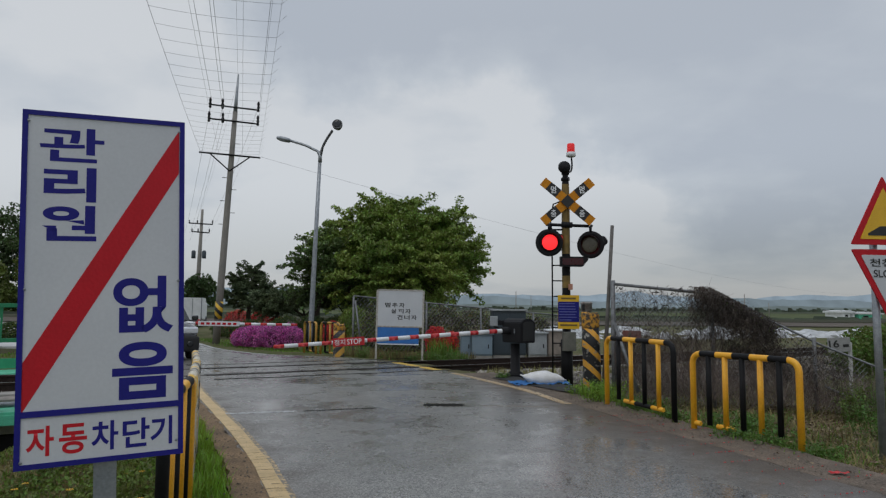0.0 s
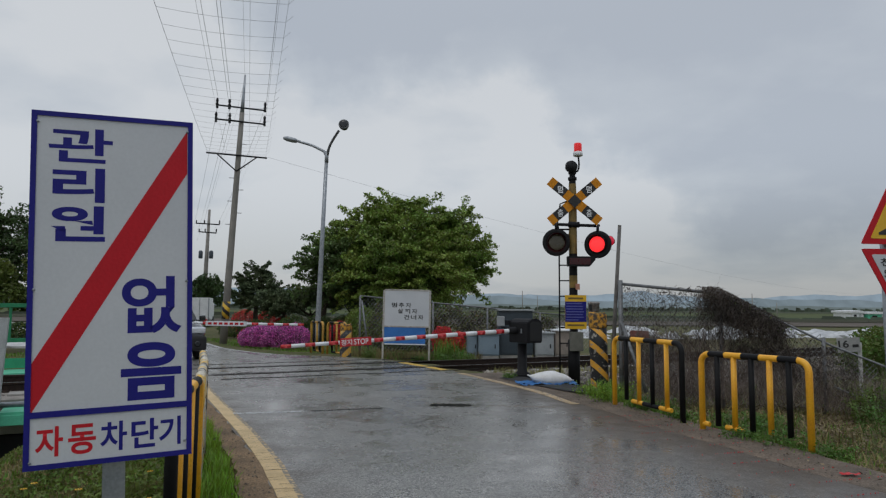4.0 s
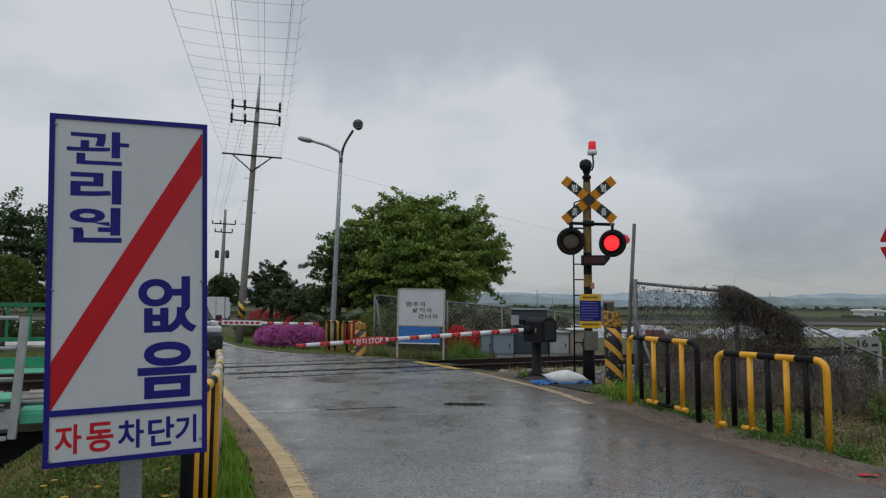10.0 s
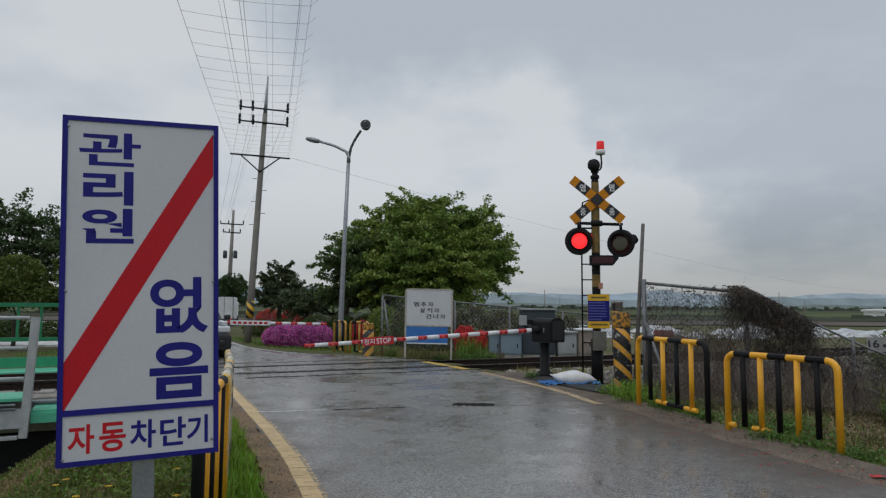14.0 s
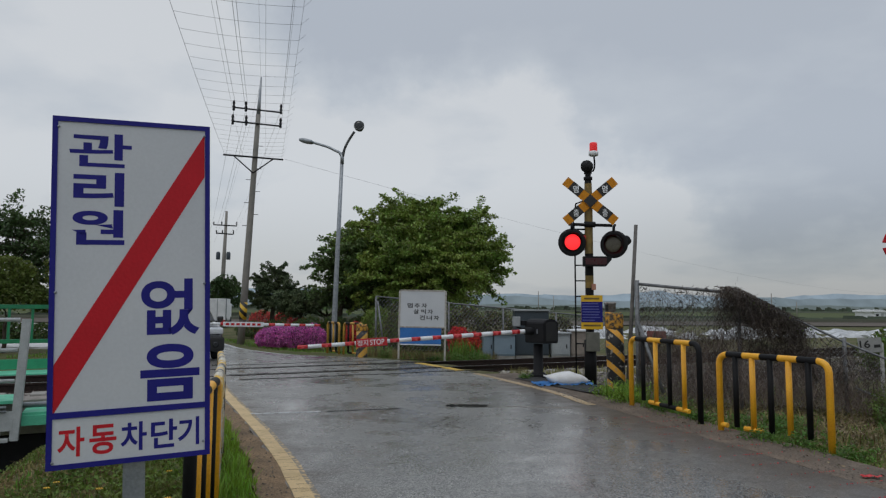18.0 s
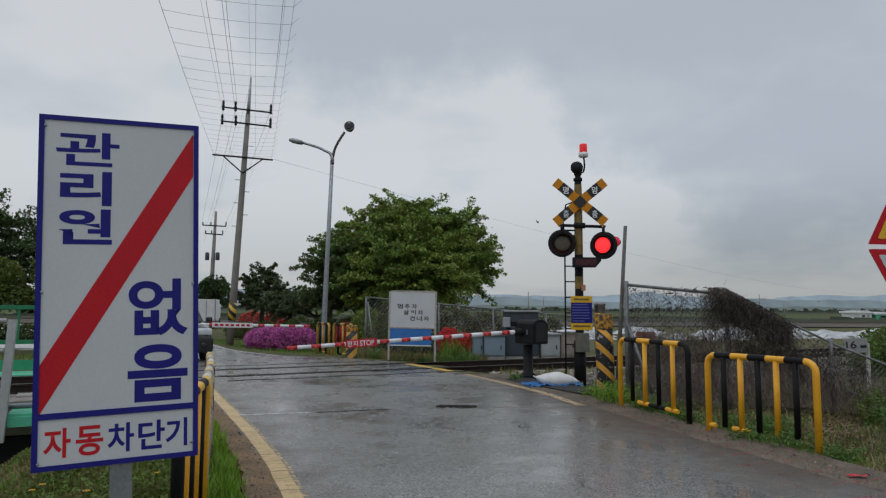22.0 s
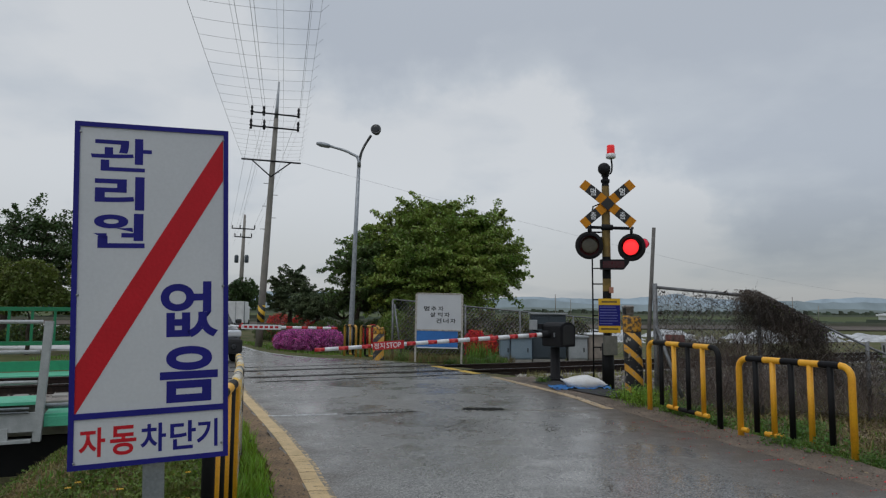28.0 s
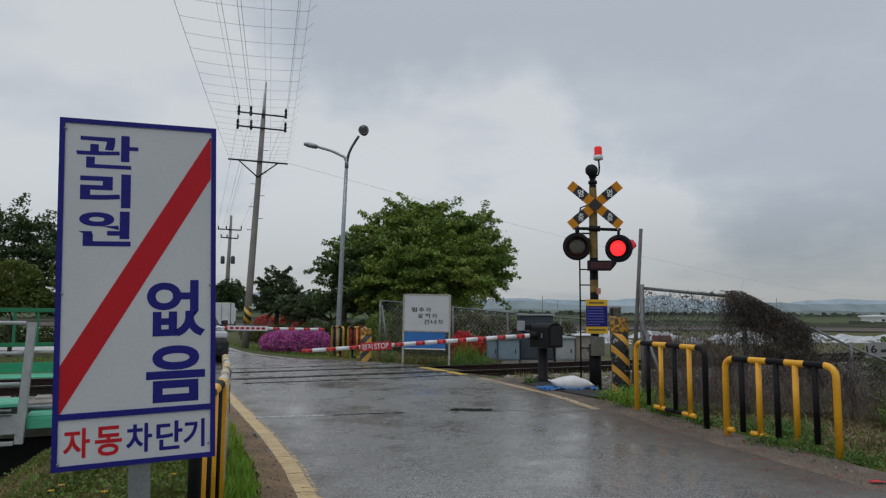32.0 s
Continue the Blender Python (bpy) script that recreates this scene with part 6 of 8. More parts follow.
        faces += [(o, o + 1, o + 2), (o, o + 2, o + 3)]
    # a thicket of thin stems on both sides of the fence
    for k in range(6000):
        x = r.uniform(0.5, L + 1.0)
        y = r.gauss(-0.05, 0.3)
        h = min(top(min(x, L)) - 0.1, 1.05) * r.uniform(0.25, 1.0) * (0.55 + 0.45 * step(0.5, 1.4, x))
        b = r.uniform(0.0, 0.6) * h
        strand(Vector((x, y, b)), Vector((r.gauss(0, 0.5), r.gauss(0, 0.3), 1)).normalized() * h * r.uniform(0.2, 0.6), r.uniform(0.0012, 0.0032), low_v, low_f)
    sprigs = [(r.gauss(2.1, 0.3), r.gauss(0, 0.1)) for _ in range(160)]
    o = leaves_mesh("vine_leaves", [(x, y, top(x) - abs(r.gauss(0, 0.15))) for x, y in sprigs], 0.045, LEAF_OLIVE, flat=0.3, seed=12)
    o.matrix_world = e.matrix_world
    tagged(o, "few small olive leaves among dead vines", "leaves", kind="stuff")
    # long loose tendrils above the mound
    for x0, dx, dz in ((1.5, 0.05, 0.2), (1.44, -0.06, 0.12), (2.02, 0.1, 0.18), (2.2, 0.09, 0.14)):
        q = Vector((x0, 0, top(x0) - 0.05))
        for k in range(3):
            d = Vector((dx / 3 + r.gauss(0, 0.01), 0, dz / 3 + 0.02))
            strand(q, d, 0.003); q = q + d
    v = raw("dead_vines", verts, faces, VINE)
    v.matrix_world = e.matrix_world
    tagged(v, "tangled mass of dead brown vines hanging over a fence", "vines", kind="stuff")
    v = raw("dry_stems", low_v, low_f, mat("dry_stem", (0.21, 0.162, 0.14), (0.125, 0.098, 0.085), 0.9, scale=2.5, island=0.5, bump=0))
    v.matrix_world = e.matrix_world
    tagged(v, "thin grey-brown dry stems grown through the fence", "dry stems", kind="stuff")
    e2 = thing("leaning_pole", pose(3.07, 11.3, -0.2), "thin grey weathered pole leaning by the fence", "pole")
    bm = bmesh.new(); tube(bm, [(0, 0, 0), (0.11, 0, 1.6), (0.205, 0, 3.01)], [0.038, 0.034, 0.031], 10); part("shaft", bm, mat("weathered_wood_pole", (0.15, 0.14, 0.13), (0.095, 0.088, 0.08), 0.8, scale=9), e2)


build_right_fence()


def build_far_fence():
    e = thing("chain_link_fence", pose(-2.25, 22.3, -0.1, 0, 0, 8), "grey chain-link fence with vines beyond the tracks", "fence")
    L = 8.0
    tops = lambda x: 1.85 - 0.085 * x
    for x in [0, 2.45, 4.33, 6.2, 8.0]:
        bm = bmesh.new(); tube(bm, [(x, 0, -0.3), (x, 0, tops(x))], 0.035, 8); part("post", bm, OLD_STEEL, e)
    bm = bmesh.new(); tube(bm, [(0, 0, tops(0)), (L, 0, tops(L))], 0.024, 8); part("top_rail", bm, OLD_STEEL, e)
    bm = bmesh.new(); tube(bm, [(0.05, -0.05, 1.7), (0.3, -0.25, -0.1)], 0.03, 8); part("brace", bm, OLD_STEEL, e)
    chain_link(e, 0, L, 0.05, tops(0), tops(L), 0.13, 0.004)


build_far_fence()


# ---------------------------------------------------------------- trackside cabinets
def cabinet(x0, x1, y, z1, depth, mt, label, doors, roof=None):
    w = x1 - x0
    e = thing("trackside_cabinet", pose((x0 + x1) / 2, y, -0.12), label, "cabinet", "trackside cabinets")
    h = z1 + 0.12
    bm = bmesh.new(); box(bm, (0, 0, 0.04), (w * 0.96, depth * 0.95, 0.1), 0.01); part("plinth", bm, CONCRETE, e)
    bm = bmesh.new(); box(bm, (0, 0, 0.09 + (h - 0.09) / 2), (w, depth, h - 0.09), 0.012); part("body", bm, mt, e)
    bm = bmesh.new(); box(bm, (0, -0.02, h + 0.02), (w + 0.08, depth + 0.1, 0.05), 0.012); part("roof", bm, roof or mt, e)
    for k in range(doors):
        cx = -w / 2 + w * (k + 0.5) / doors
        bm = bmesh.new(); box(bm, (cx, -depth / 2 - 0.006, 0.12 + (h - 0.2) / 2), (w / doors - 0.05, 0.018, h - 0.22), 0.006); d = part("door", bm, mt, e)
        bm = bmesh.new(); box(bm, (cx + (w / doors) * 0.3, -depth / 2 - 0.025, h * 0.5), (0.03, 0.02, 0.12), 0.004); part("handle", bm, DARK_STEEL, d)
    return e


cabinet(1.19, 1.49, 20.32, 0.58, 0.45, CABINET_BLUE, "pale blue-grey steel trackside cabinet beside its twin", 1)
cabinet(1.51, 2.13, 20.22, 0.6, 0.5, CABINET_BLUE, "pale blue-grey steel trackside cabinet", 1)
cabinet(2.16, 3.18, 20.6, 1.3, 0.7, CABINET_TEAL, "tall dark teal steel trackside cabinet with a pale roof", 2, CABINET_PALE)
cabinet(3.24, 3.8, 20.4, 0.62, 0.5, CABINET_PALE, "pale grey steel trackside cabinet with a small nameplate", 1)
cabinet(3.84, 4.3, 20.5, 0.7, 0.5, mat("brown_grey_block", (0.3, 0.25, 0.21), (0.22, 0.19, 0.16), 0.8, scale=5), "brown block cabinet with pale door and white cap", 1, WHITE)


# kilometre marker
def build_marker():
    e = thing("distance_marker", pose(7.55, 11.6, -0.15, 0, 0, -8), "white distance marker board with black figures on a white post", "marker")
    bm = bmesh.new(); box(bm, (0, 0, 0.45), (0.05, 0.05, 1.05), 0.006); part("post", bm, mat("old_white_post", (0.55, 0.55, 0.53), (0.4, 0.39, 0.36), 0.7), e)
    pl = thing_part("board", e, pose(-0.2, -0.04, 0.93, 0, -4, 0))
    bm = bmesh.new(); box(bm, (0, 0, 0), (0.38, 0.015, 0.25), 0.003); part("panel", bm, mat("grey_white_board", (0.32, 0.32, 0.31), (0.26, 0.26, 0.25), 0.6), pl)
    lettering("figures", "16", -0.17, -0.045, 0.0, 0.085, -0.01, SIGN_BLACK, pl, 0.02)
    bm = bmesh.new(); box(bm, (0.11, -0.009, -0.02), (0.1, 0.004, 0.05), 0.001); part("mark", bm, SIGN_BLACK, pl)


build_marker()


# ---------------------------------------------------------------- warning triangles at the roadside
def build_triangles():
    e = thing("road_sign", pose(4.9, 7.05, -0.15), "red-edged hump triangle above a white slow triangle, grey post", "road sign")
    bm = bmesh.new(); tube(bm, [(0, 0, -0.1), (0, 0, 2.6)], 0.038, 12); part("post", bm, STEEL, e)
    yaw = 4
    up = thing_part("hump_sign", e, pose(0.09, -0.07, 2.235, 0, 0, yaw))
    dn = thing_part("slow_sign", e, pose(0.09, -0.07, 2.185, 0, 0, yaw))

    def tri(s, inset, flip):
        h = s * 0.94
        pts = []
        cs = [(-s / 2 + inset * 1.75, inset), (s / 2 - inset * 1.75, inset), (0, h - inset * 2.1)]
        c0 = Vector((0, h / 3))
        for k in range(3):
            c = Vector(cs[k]); prev, nxt = Vector(cs[k - 1]), Vector(cs[(k + 1) % 3])
            rr = 0.035
            pts += [c + (prev - c).normalized() * rr, c + (c0 - c).normalized() * rr * 0.25, c + (nxt - c).normalized() * rr]
        return [(p.x, -p.y if flip else p.y) for p in pts]

    for host, flip, field in ((up, False, SIGN_YELLOW), (dn, True, SIGN_WHITE)):
        bm = bmesh.new(); poly(bm, tri(0.8, 0, flip), 0.012); part("plate", bm, SIGN_RED, host)
        bm = bmesh.new(); poly(bm, tri(0.8, 0.06, flip), 0.004); o = part("field", bm, field, host); o.location.y = -0.004
    bm = bmesh.new(); poly(bm, [(-0.2, 0.1), (0.2, 0.1), (0.2, 0.125), (0.13, 0.16), (0.06, 0.2), (-0.06, 0.2), (-0.13, 0.16), (-0.2, 0.125)], 0.003); o = part("hump_symbol", bm, SIGN_BLACK, up); o.location.y = -0.008
    lettering("letters", "천천히", -0.2, -0.185, 0.2, -0.1, -0.009, SIGN_BLACK, dn, 0.015)
    lettering("letters", "SLOW", -0.16, -0.3, 0.16, -0.22, -0.009, SIGN_BLACK, dn, 0.01)


build_triangles()


# ---------------------------------------------------------------- sandbag on a blue sheet
def build_sandbag():
    r = random.Random(4)
    bm = bmesh.new()
    n, m = 26, 14
    rows = []
    for i in range(n + 1):
        t = i / n
        x = -0.43 + 0.86 * t
        w = 0.2 * (math.sin(math.pi * min(1, max(0, (t - 0.06) / 0.9))) ** 0.55 if 0.06 < t < 0.96 else 0.0) + 0.022
        h = 0.135 * (math.sin(math.pi * min(1, max(0, (t - 0.06) / 0.9))) ** 0.7 if 0.06 < t < 0.96 else 0.0) + 0.012
        rows.append([bm.verts.new((x, w * math.cos(a) * (1 + 0.08 * noise.noise((x * 6, a, 0))), 0.1 + h * math.sin(a) + 0.1 * max(0.0, 0.16 - t) * 3 + 0.012 * noise.noise((x * 9, a * 2, 5)))) for a in [2 * math.pi * k / m for k in range(m)]])
    for i in range(n):
        for k in range(m):
            f = bm.faces.new((rows[i][k], rows[i][(k + 1) % m], rows[i + 1][(k + 1) % m], rows[i + 1][k])); f.smooth = True
    bm.faces.new(rows[0][::-1]); bm.faces.new(rows[-1])
    s = part("sandbag", bm, SACK); s.matrix_world = pose(2.27, 12.45, -0.02, 0, 3, 0)
    tagged(s, "full white woven sandbag lying on a blue sheet", "sandbag")
    bm = bmesh.new()
    n = 22
    vs = [[bm.verts.new((-0.55 + 1.1 * i / n, -0.28 + 0.5 * j / n, 0.03 + 0.045 * abs(noise.noise((i * 0.5, j * 0.5, 2))) + 0.03 * noise.noise((i * 0.21, j * 0.2, 9)))) for j in range(n + 1)] for i in range(n + 1)]
    for i in range(n):
        for j in range(n):
            if noise.noise((i * 0.35, j * 0.35, 4)) > -0.28:
                f = bm.faces.new((vs[i][j], vs[i + 1][j], vs[i + 1][j + 1], vs[i][j + 1])); f.smooth = True
    t = part("blue_sheet", bm, TARP); t.matrix_world = pose(2.2, 12.4, -0.02, 0, 0, 8)
    tagged(t, "crumpled torn blue plastic sheet under a sandbag", "tarpaulin")
    bm = bmesh.new(); vs = [[bm.verts.new((-1.3 + 2.6 * i / 14, -0.3 + 0.6 * j / 6, 0.012 + 0.02 * noise.noise((i * 0.4, j * 0.6, 1)))) for j in range(7)] for i in range(15)]
    for i in range(14):
        for j in range(6):
            bm.faces.new((vs[i][j], vs[i + 1][j], vs[i + 1][j + 1], vs[i][j + 1]))
    t = part("rubber_mat", bm, RUBBER); t.matrix_world = pose(2.2, 12.25, 0.0, 0, 0, -66)
    tagged(t, "worn black rubber mat along the road edge", "mat")


build_sandbag()


# ---------------------------------------------------------------- railway bridge with green and grey railings
def build_bridge():
    def w(t, s, z):
        p = TRACK + TD * t + TN * s
        return Vector((p.x, p.y, z))
    ang = math.degrees(math.atan2(TD.y, TD.x))
    g = thing("bridge_railing", Matrix.Translation(w(-14, 2.55, 0)) @ pose(0, 0, 0, 0, 0, ang), "green painted steel railing and walkway of a railway bridge", "railing")
    for nm, c, s, mt in (("top_rail", (0, 0, 1.36), (15, 0.07, 0.09), GREEN_STEEL), ("middle_rail", (0, 0, 0.6), (15, 0.06, 0.09), GREEN_STEEL), ("kick_plate", (0, 0, 0.1), (15, 0.02, 0.22), mat("mid_green_paint", (0.03, 0.3, 0.15), (0.025, 0.25, 0.125), 0.45)), ("deck", (0, -0.5, -0.06), (15, 1.0, 0.06), GREEN_DECK)):
        bm = bmesh.new(); box(bm, c, s, 0.004); part(nm, bm, mt, g)
    for k in range(34):
        x = -7.3 + k * 0.44
        big = k % 4 == 0
        bm = bmesh.new(); box(bm, (x, 0, 0.66 if big else 0.98), (0.11 if big else 0.055, 0.07 if big else 0.04, 1.4 if big else 0.74), 0.004); part("post" if big else "baluster", bm, GREEN_STEEL, g)
    e = thing("bridge_walkway", Matrix.Translation(w(-7.4, -2.3, 0)) @ pose(0, 0, 0, 0, 0, ang), "grey steel bridge walkway with pipe railing and mint deck", "walkway")
    bm = bmesh.new()
    for c, s in (((0.0, -0.02, 0.22), (0.11, 0.012, 1.9)), ((0.055, 0.05, 0.22), (0.012, 0.14, 1.9)), ((-0.055, 0.03, 0.22), (0.012, 0.1, 1.9))):
        box(bm, c, s, 0.002, 0, pose(0.05, 0, 0, 0, 2.5, 0))
    part("end_post", bm, GREY_STEEL, e, "leaning grey channel post")
    for z in (1.16, 0.68, 0.2):
        bm = bmesh.new(); tube(bm, [(-9, 0.02, z), (-0.02 + z * 0.03, 0.02, z)], 0.03, 8); part("pipe_rail", bm, mat("pale_pipe", (0.6, 0.61, 0.61), (0.5, 0.51, 0.5), 0.4, 0.3) if "pale_pipe" not in bpy.data.materials else bpy.data.materials["pale_pipe"], e)
    for x in (-2.2, -4.4, -6.6, -8.8):
        bm = bmesh.new(); box(bm, (x, 0.03, 0.35), (0.1, 0.1, 1.7), 0.004); part("post", bm, GREY_STEEL, e)
    bm = bmesh.new(); box(bm, (-4.5, 0.45, -0.13), (9, 0.9, 0.05), 0.004); part("deck", bm, GREEN_DECK, e)
    bm = bmesh.new(); box(bm, (-4.45, 0.0, -0.42), (8.9, 0.06, 0.3), 0.004); part("girder", bm, GREY_STEEL, e)
    bm = bmesh.new(); tube(bm, [(-9, -0.06, -0.2), (-0.1, -0.06, -0.2)], 0.022, 8); tube(bm, [(-9, -0.06, -0.26), (-0.1, -0.06, -0.26)], 0.018, 8); part("conduit", bm, STEEL, e)
    bm = bmesh.new(); box(bm, (-0.42, 0.0, -0.6), (0.1, 0.1, 0.2), 0.004); box(bm, (-0.3, 0.0, -0.71), (0.5, 0.16, 0.05), 0.004); part("bracket", bm, GREY_STEEL, e)
    bm = bmesh.new(); box(bm, (1.4, 0.5, -0.34), (2.6, 0.8, 0.05), 0.004); box(bm, (1.4, 0.1, -0.44), (2.6, 0.05, 0.16), 0.004); part("lower_deck", bm, GREEN_DECK, e)
    bm = bmesh.new(); tube(bm, [(0.05, 0.3, -0.22), (2.6, 0.3, -0.22)], 0.045, 8); part("pipe", bm, STEEL, e)
    ab = thing("bridge_abutment", Matrix.Translation(w(-5.2, 0, 0)) @ pose(0, 0, 0, 0, 0, ang), "grey concrete bridge abutment under the track", "abutment", kind="structure")
    bm = bmesh.new(); box(bm, (0.1, 0.1, -1.2), (1.6, 4.6, 1.9), 0.02); part("wall", bm, CONCRETE, ab)
    bm = bmesh.new(); box(bm, (-8.3, 0.1, -0.55), (15, 3.4, 0.4), 0.02); part("slab", bm, CONCRETE, ab)
    # added black beams that stand in for the deep shade under the deck
    for s0 in (-1.45, 1.55):
        bm = bmesh.new(); box(bm, (-8.3, s0, -1.08), (15, 0.3, 0.62), 0.01); part("void_shade_beam", bm, DARK_STEEL, ab)


build_bridge()


# ---------------------------------------------------------------- vehicles beyond the crossing
def wheel(e, x, y, r, wd):
    h = thing_part("wheel", e, pose(x, y, r))
    bm = bmesh.new(); lathe(bm, [(r * 0.6, -wd / 2), (r * 0.94, -wd / 2), (r, -wd * 0.3), (r, wd * 0.3), (r * 0.94, wd / 2), (r * 0.6, wd / 2)], 22, pose(0, 0, 0, 0, 90)); part("tyre", bm, RUBBER, h)
    bm = bmesh.new(); lathe(bm, [(r * 0.6, -wd * 0.45), (r * 0.5, -wd * 0.5), (r * 0.1, -wd * 0.42), (r * 0.1, wd * 0.42), (r * 0.5, wd * 0.5), (r * 0.6, wd * 0.45)], 16, pose(0, 0, 0, 0, 90)); part("rim", bm, STEEL, h)


def build_car():
    e = thing("car", pose(-7.42, 18.75, 0.0, 0, 0, 28), "dark glossy car waiting at the far barrier on wet asphalt", "car")
    # front towards -y; body as rounded sections along y
    secs = [(-2.1, 0.70, 0.32, 0.66), (-2.0, 0.84, 0.24, 0.84), (-1.75, 0.9, 0.2, 0.93), (-1.0, 0.92, 0.2, 1.02), (-0.4, 0.92, 0.2, 1.06), (1.2, 0.92, 0.2, 1.06), (2.0, 0.9, 0.24, 1.05), (2.25, 0.82, 0.34, 0.98)]
    bm = bmesh.new()
    rows = []
    for y, w, z0, z1 in secs:
        pr = [(-w * 0.92, z0), (-w, z0 + 0.12), (-w, z1 - 0.22), (-w * 0.93, z1 - 0.06), (-w * 0.6, z1), (w * 0.6, z1), (w * 0.93, z1 - 0.06), (w, z1 - 0.22), (w, z0 + 0.12), (w * 0.92, z0)]
        rows.append([bm.verts.new((x, y, z)) for x, z in pr])
    for a, b in zip(rows, rows[1:]):
        for k in range(10):
            f = bm.faces.new((a[k], a[(k + 1) % 10], b[(k + 1) % 10], b[k])); f.smooth = True
    bm.faces.new(rows[0]); bm.faces.new(rows[-1][::-1])
    part("body", bm, CAR_PAINT, e)
    bm = bmesh.new()
    rows = []
    for y, w, z in ((-1.0, 0.82, 1.0), (-0.25, 0.68, 1.5), (0.3, 0.66, 1.58), (1.4, 0.66, 1.55), (2.05, 0.76, 1.04)):
        rows.append([bm.verts.new(v) for v in ((-w - 0.06 if z < 1.2 else -w - 0.12, y, min(z, 1.03)), (-w, y, z), (w, y, z), (w + 0.06 if z < 1.2 else w + 0.12, y, min(z, 1.03)))])
    for a, b in zip(rows, rows[1:]):
        for k in range(3):
            bm.faces.new((a[k], a[k + 1], b[k + 1], b[k]))
    part("cabin_glass", bm, GLASS_DARK, e)
    bm = bmesh.new(); box(bm, (0, 0.65, 1.57), (1.28, 1.7, 0.06), 0.02); part("roof", bm, CAR_PAINT, e)
    for s in (-1, 1):
        bm = bmesh.new(); box(bm, (s * 0.68, -1.97, 0.76), (0.38, 0.24, 0.17), 0.05); part("headlight", bm, mat("headlight_glass", (0.75, 0.77, 0.8), (0.6, 0.62, 0.65), 0.12, 0.3, bump=0) if "headlight_glass" not in bpy.data.materials else bpy.data.materials["headlight_glass"], e)
        bm = bmesh.new(); box(bm, (s * 1.0, -0.75, 1.05), (0.16, 0.14, 0.14), 0.04); part("mirror", bm, CAR_PAINT, e)
        bm = bmesh.new(); lathe(bm, [(0.07, 0), (0.075, 0.02), (0.05, 0.03)], 14, pose(s * 0.66, -2.185, 0.42, 90)); part("fog_lamp", bm, GLASS_DARK, e)
        for y in (-1.35, 1.35):
            wheel(e, s * 0.82, y, 0.34, 0.22)
    bm = bmesh.new(); box(bm, (0, -2.1, 0.6), (1.0, 0.1, 0.2), 0.02); part("grille", bm, RUBBER, e)
    bm = bmesh.new(); box(bm, (0, -2.02, 0.43), (1.78, 0.34, 0.36), 0.06); part("bumper", bm, RUBBER, e)
    bm = bmesh.new(); box(bm, (0, -2.14, 0.46), (0.5, 0.02, 0.11), 0.004); part("blank_plate", bm, WHITE, e)


build_car()


def build_truck():
    e = thing("box_truck", pose(-15.7, 46, 0, 0, 0, 12), "white box truck parked on the far bend", "truck")
    bm = bmesh.new(); box(bm, (0, 0, 1.2), (1.7, 2.8, 1.45), 0.02); part("cargo_box", bm, WHITE, e)
    for x in (-0.3, 0.3):
        bm = bmesh.new(); box(bm, (x, -1.41, 1.2), (0.03, 0.03, 1.4), 0.004); part("door_bar", bm, STEEL, e)
    for x in (-0.87, 0.87):
        bm = bmesh.new(); box(bm, (x, -1.4, 1.2), (0.06, 0.06, 1.48), 0.004); part("corner_post", bm, STEEL, e)
    bm = bmesh.new(); box(bm, (0, 0.3, 0.4), (0.9, 4.2, 0.16), 0.01); part("chassis", bm, DARK_STEEL, e)
    bm = bmesh.new(); box(bm, (0, 2.2, 1.0), (1.6, 1.4, 1.25), 0.1); part("cab", bm, WHITE, e)
    bm = bmesh.new(); box(bm, (0, 2.9, 1.3), (1.4, 0.06, 0.45), 0.02); part("windscreen", bm, GLASS_DARK, e)
    for s in (-1, 1):
        for y in (-0.8, 2.2):
            wheel(e, s * 0.75, y, 0.33, 0.2)
        bm = bmesh.new(); box(bm, (s * 0.7, -1.4, 0.44), (0.22, 0.06, 0.12), 0.01); part("tail_light", bm, RED, e)


build_truck()

# ---------------------------------------------------------------- trees and shrubs
def tuft(blobs, jit, n, seed):
    """Break big lobes into many smaller ones for an uneven outline."""
    r = random.Random(seed)
    out = []
    for b in blobs:
        for _ in range(n):
            p = Vector((r.gauss(0, 1), r.gauss(0, 1), r.gauss(0, 1))).normalized() * r.uniform(0.35, 1.0)
            k = r.uniform(0.28, 0.5)
            out.append((b[0] + p.x * b[3], b[1] + p.y * b[4], b[2] + p.z * b[5], b[3] * k, b[4] * k, b[5] * k))
    return out


spray_tree("shade_tree", -1.3, 30, 0, 1.9, 0.26,
           [(0.5, 0, 4.0, 2.5, 2.3, 1.7), (-1.6, 0.3, 3.7, 2.0, 1.8, 1.5), (2.1, 0, 3.7, 1.7, 1.7, 1.3), (0.3, 0, 5.4, 1.6, 1.5, 0.8), (2.4, 0.2, 5.0, 1.0, 1.0, 0.65), (-1.6, 0, 4.9, 1.0, 1.0, 0.6), (2.75, 0, 2.9, 0.7, 1.0, 0.8), (0.8, -1.9, 2.6, 1.9, 1.3, 0.95), (-0.9, -1.9, 2.5, 1.5, 1.3, 0.9), (0.2, -1.6, 3.6, 1.6, 1.2, 0.9), (1.9, -1.2, 3.1, 0.95, 1.2, 0.9)],
           1000, 120, 0.9, 0.13, LEAF, "broad green leafy shade tree with a spreading uneven crown", seed=3)
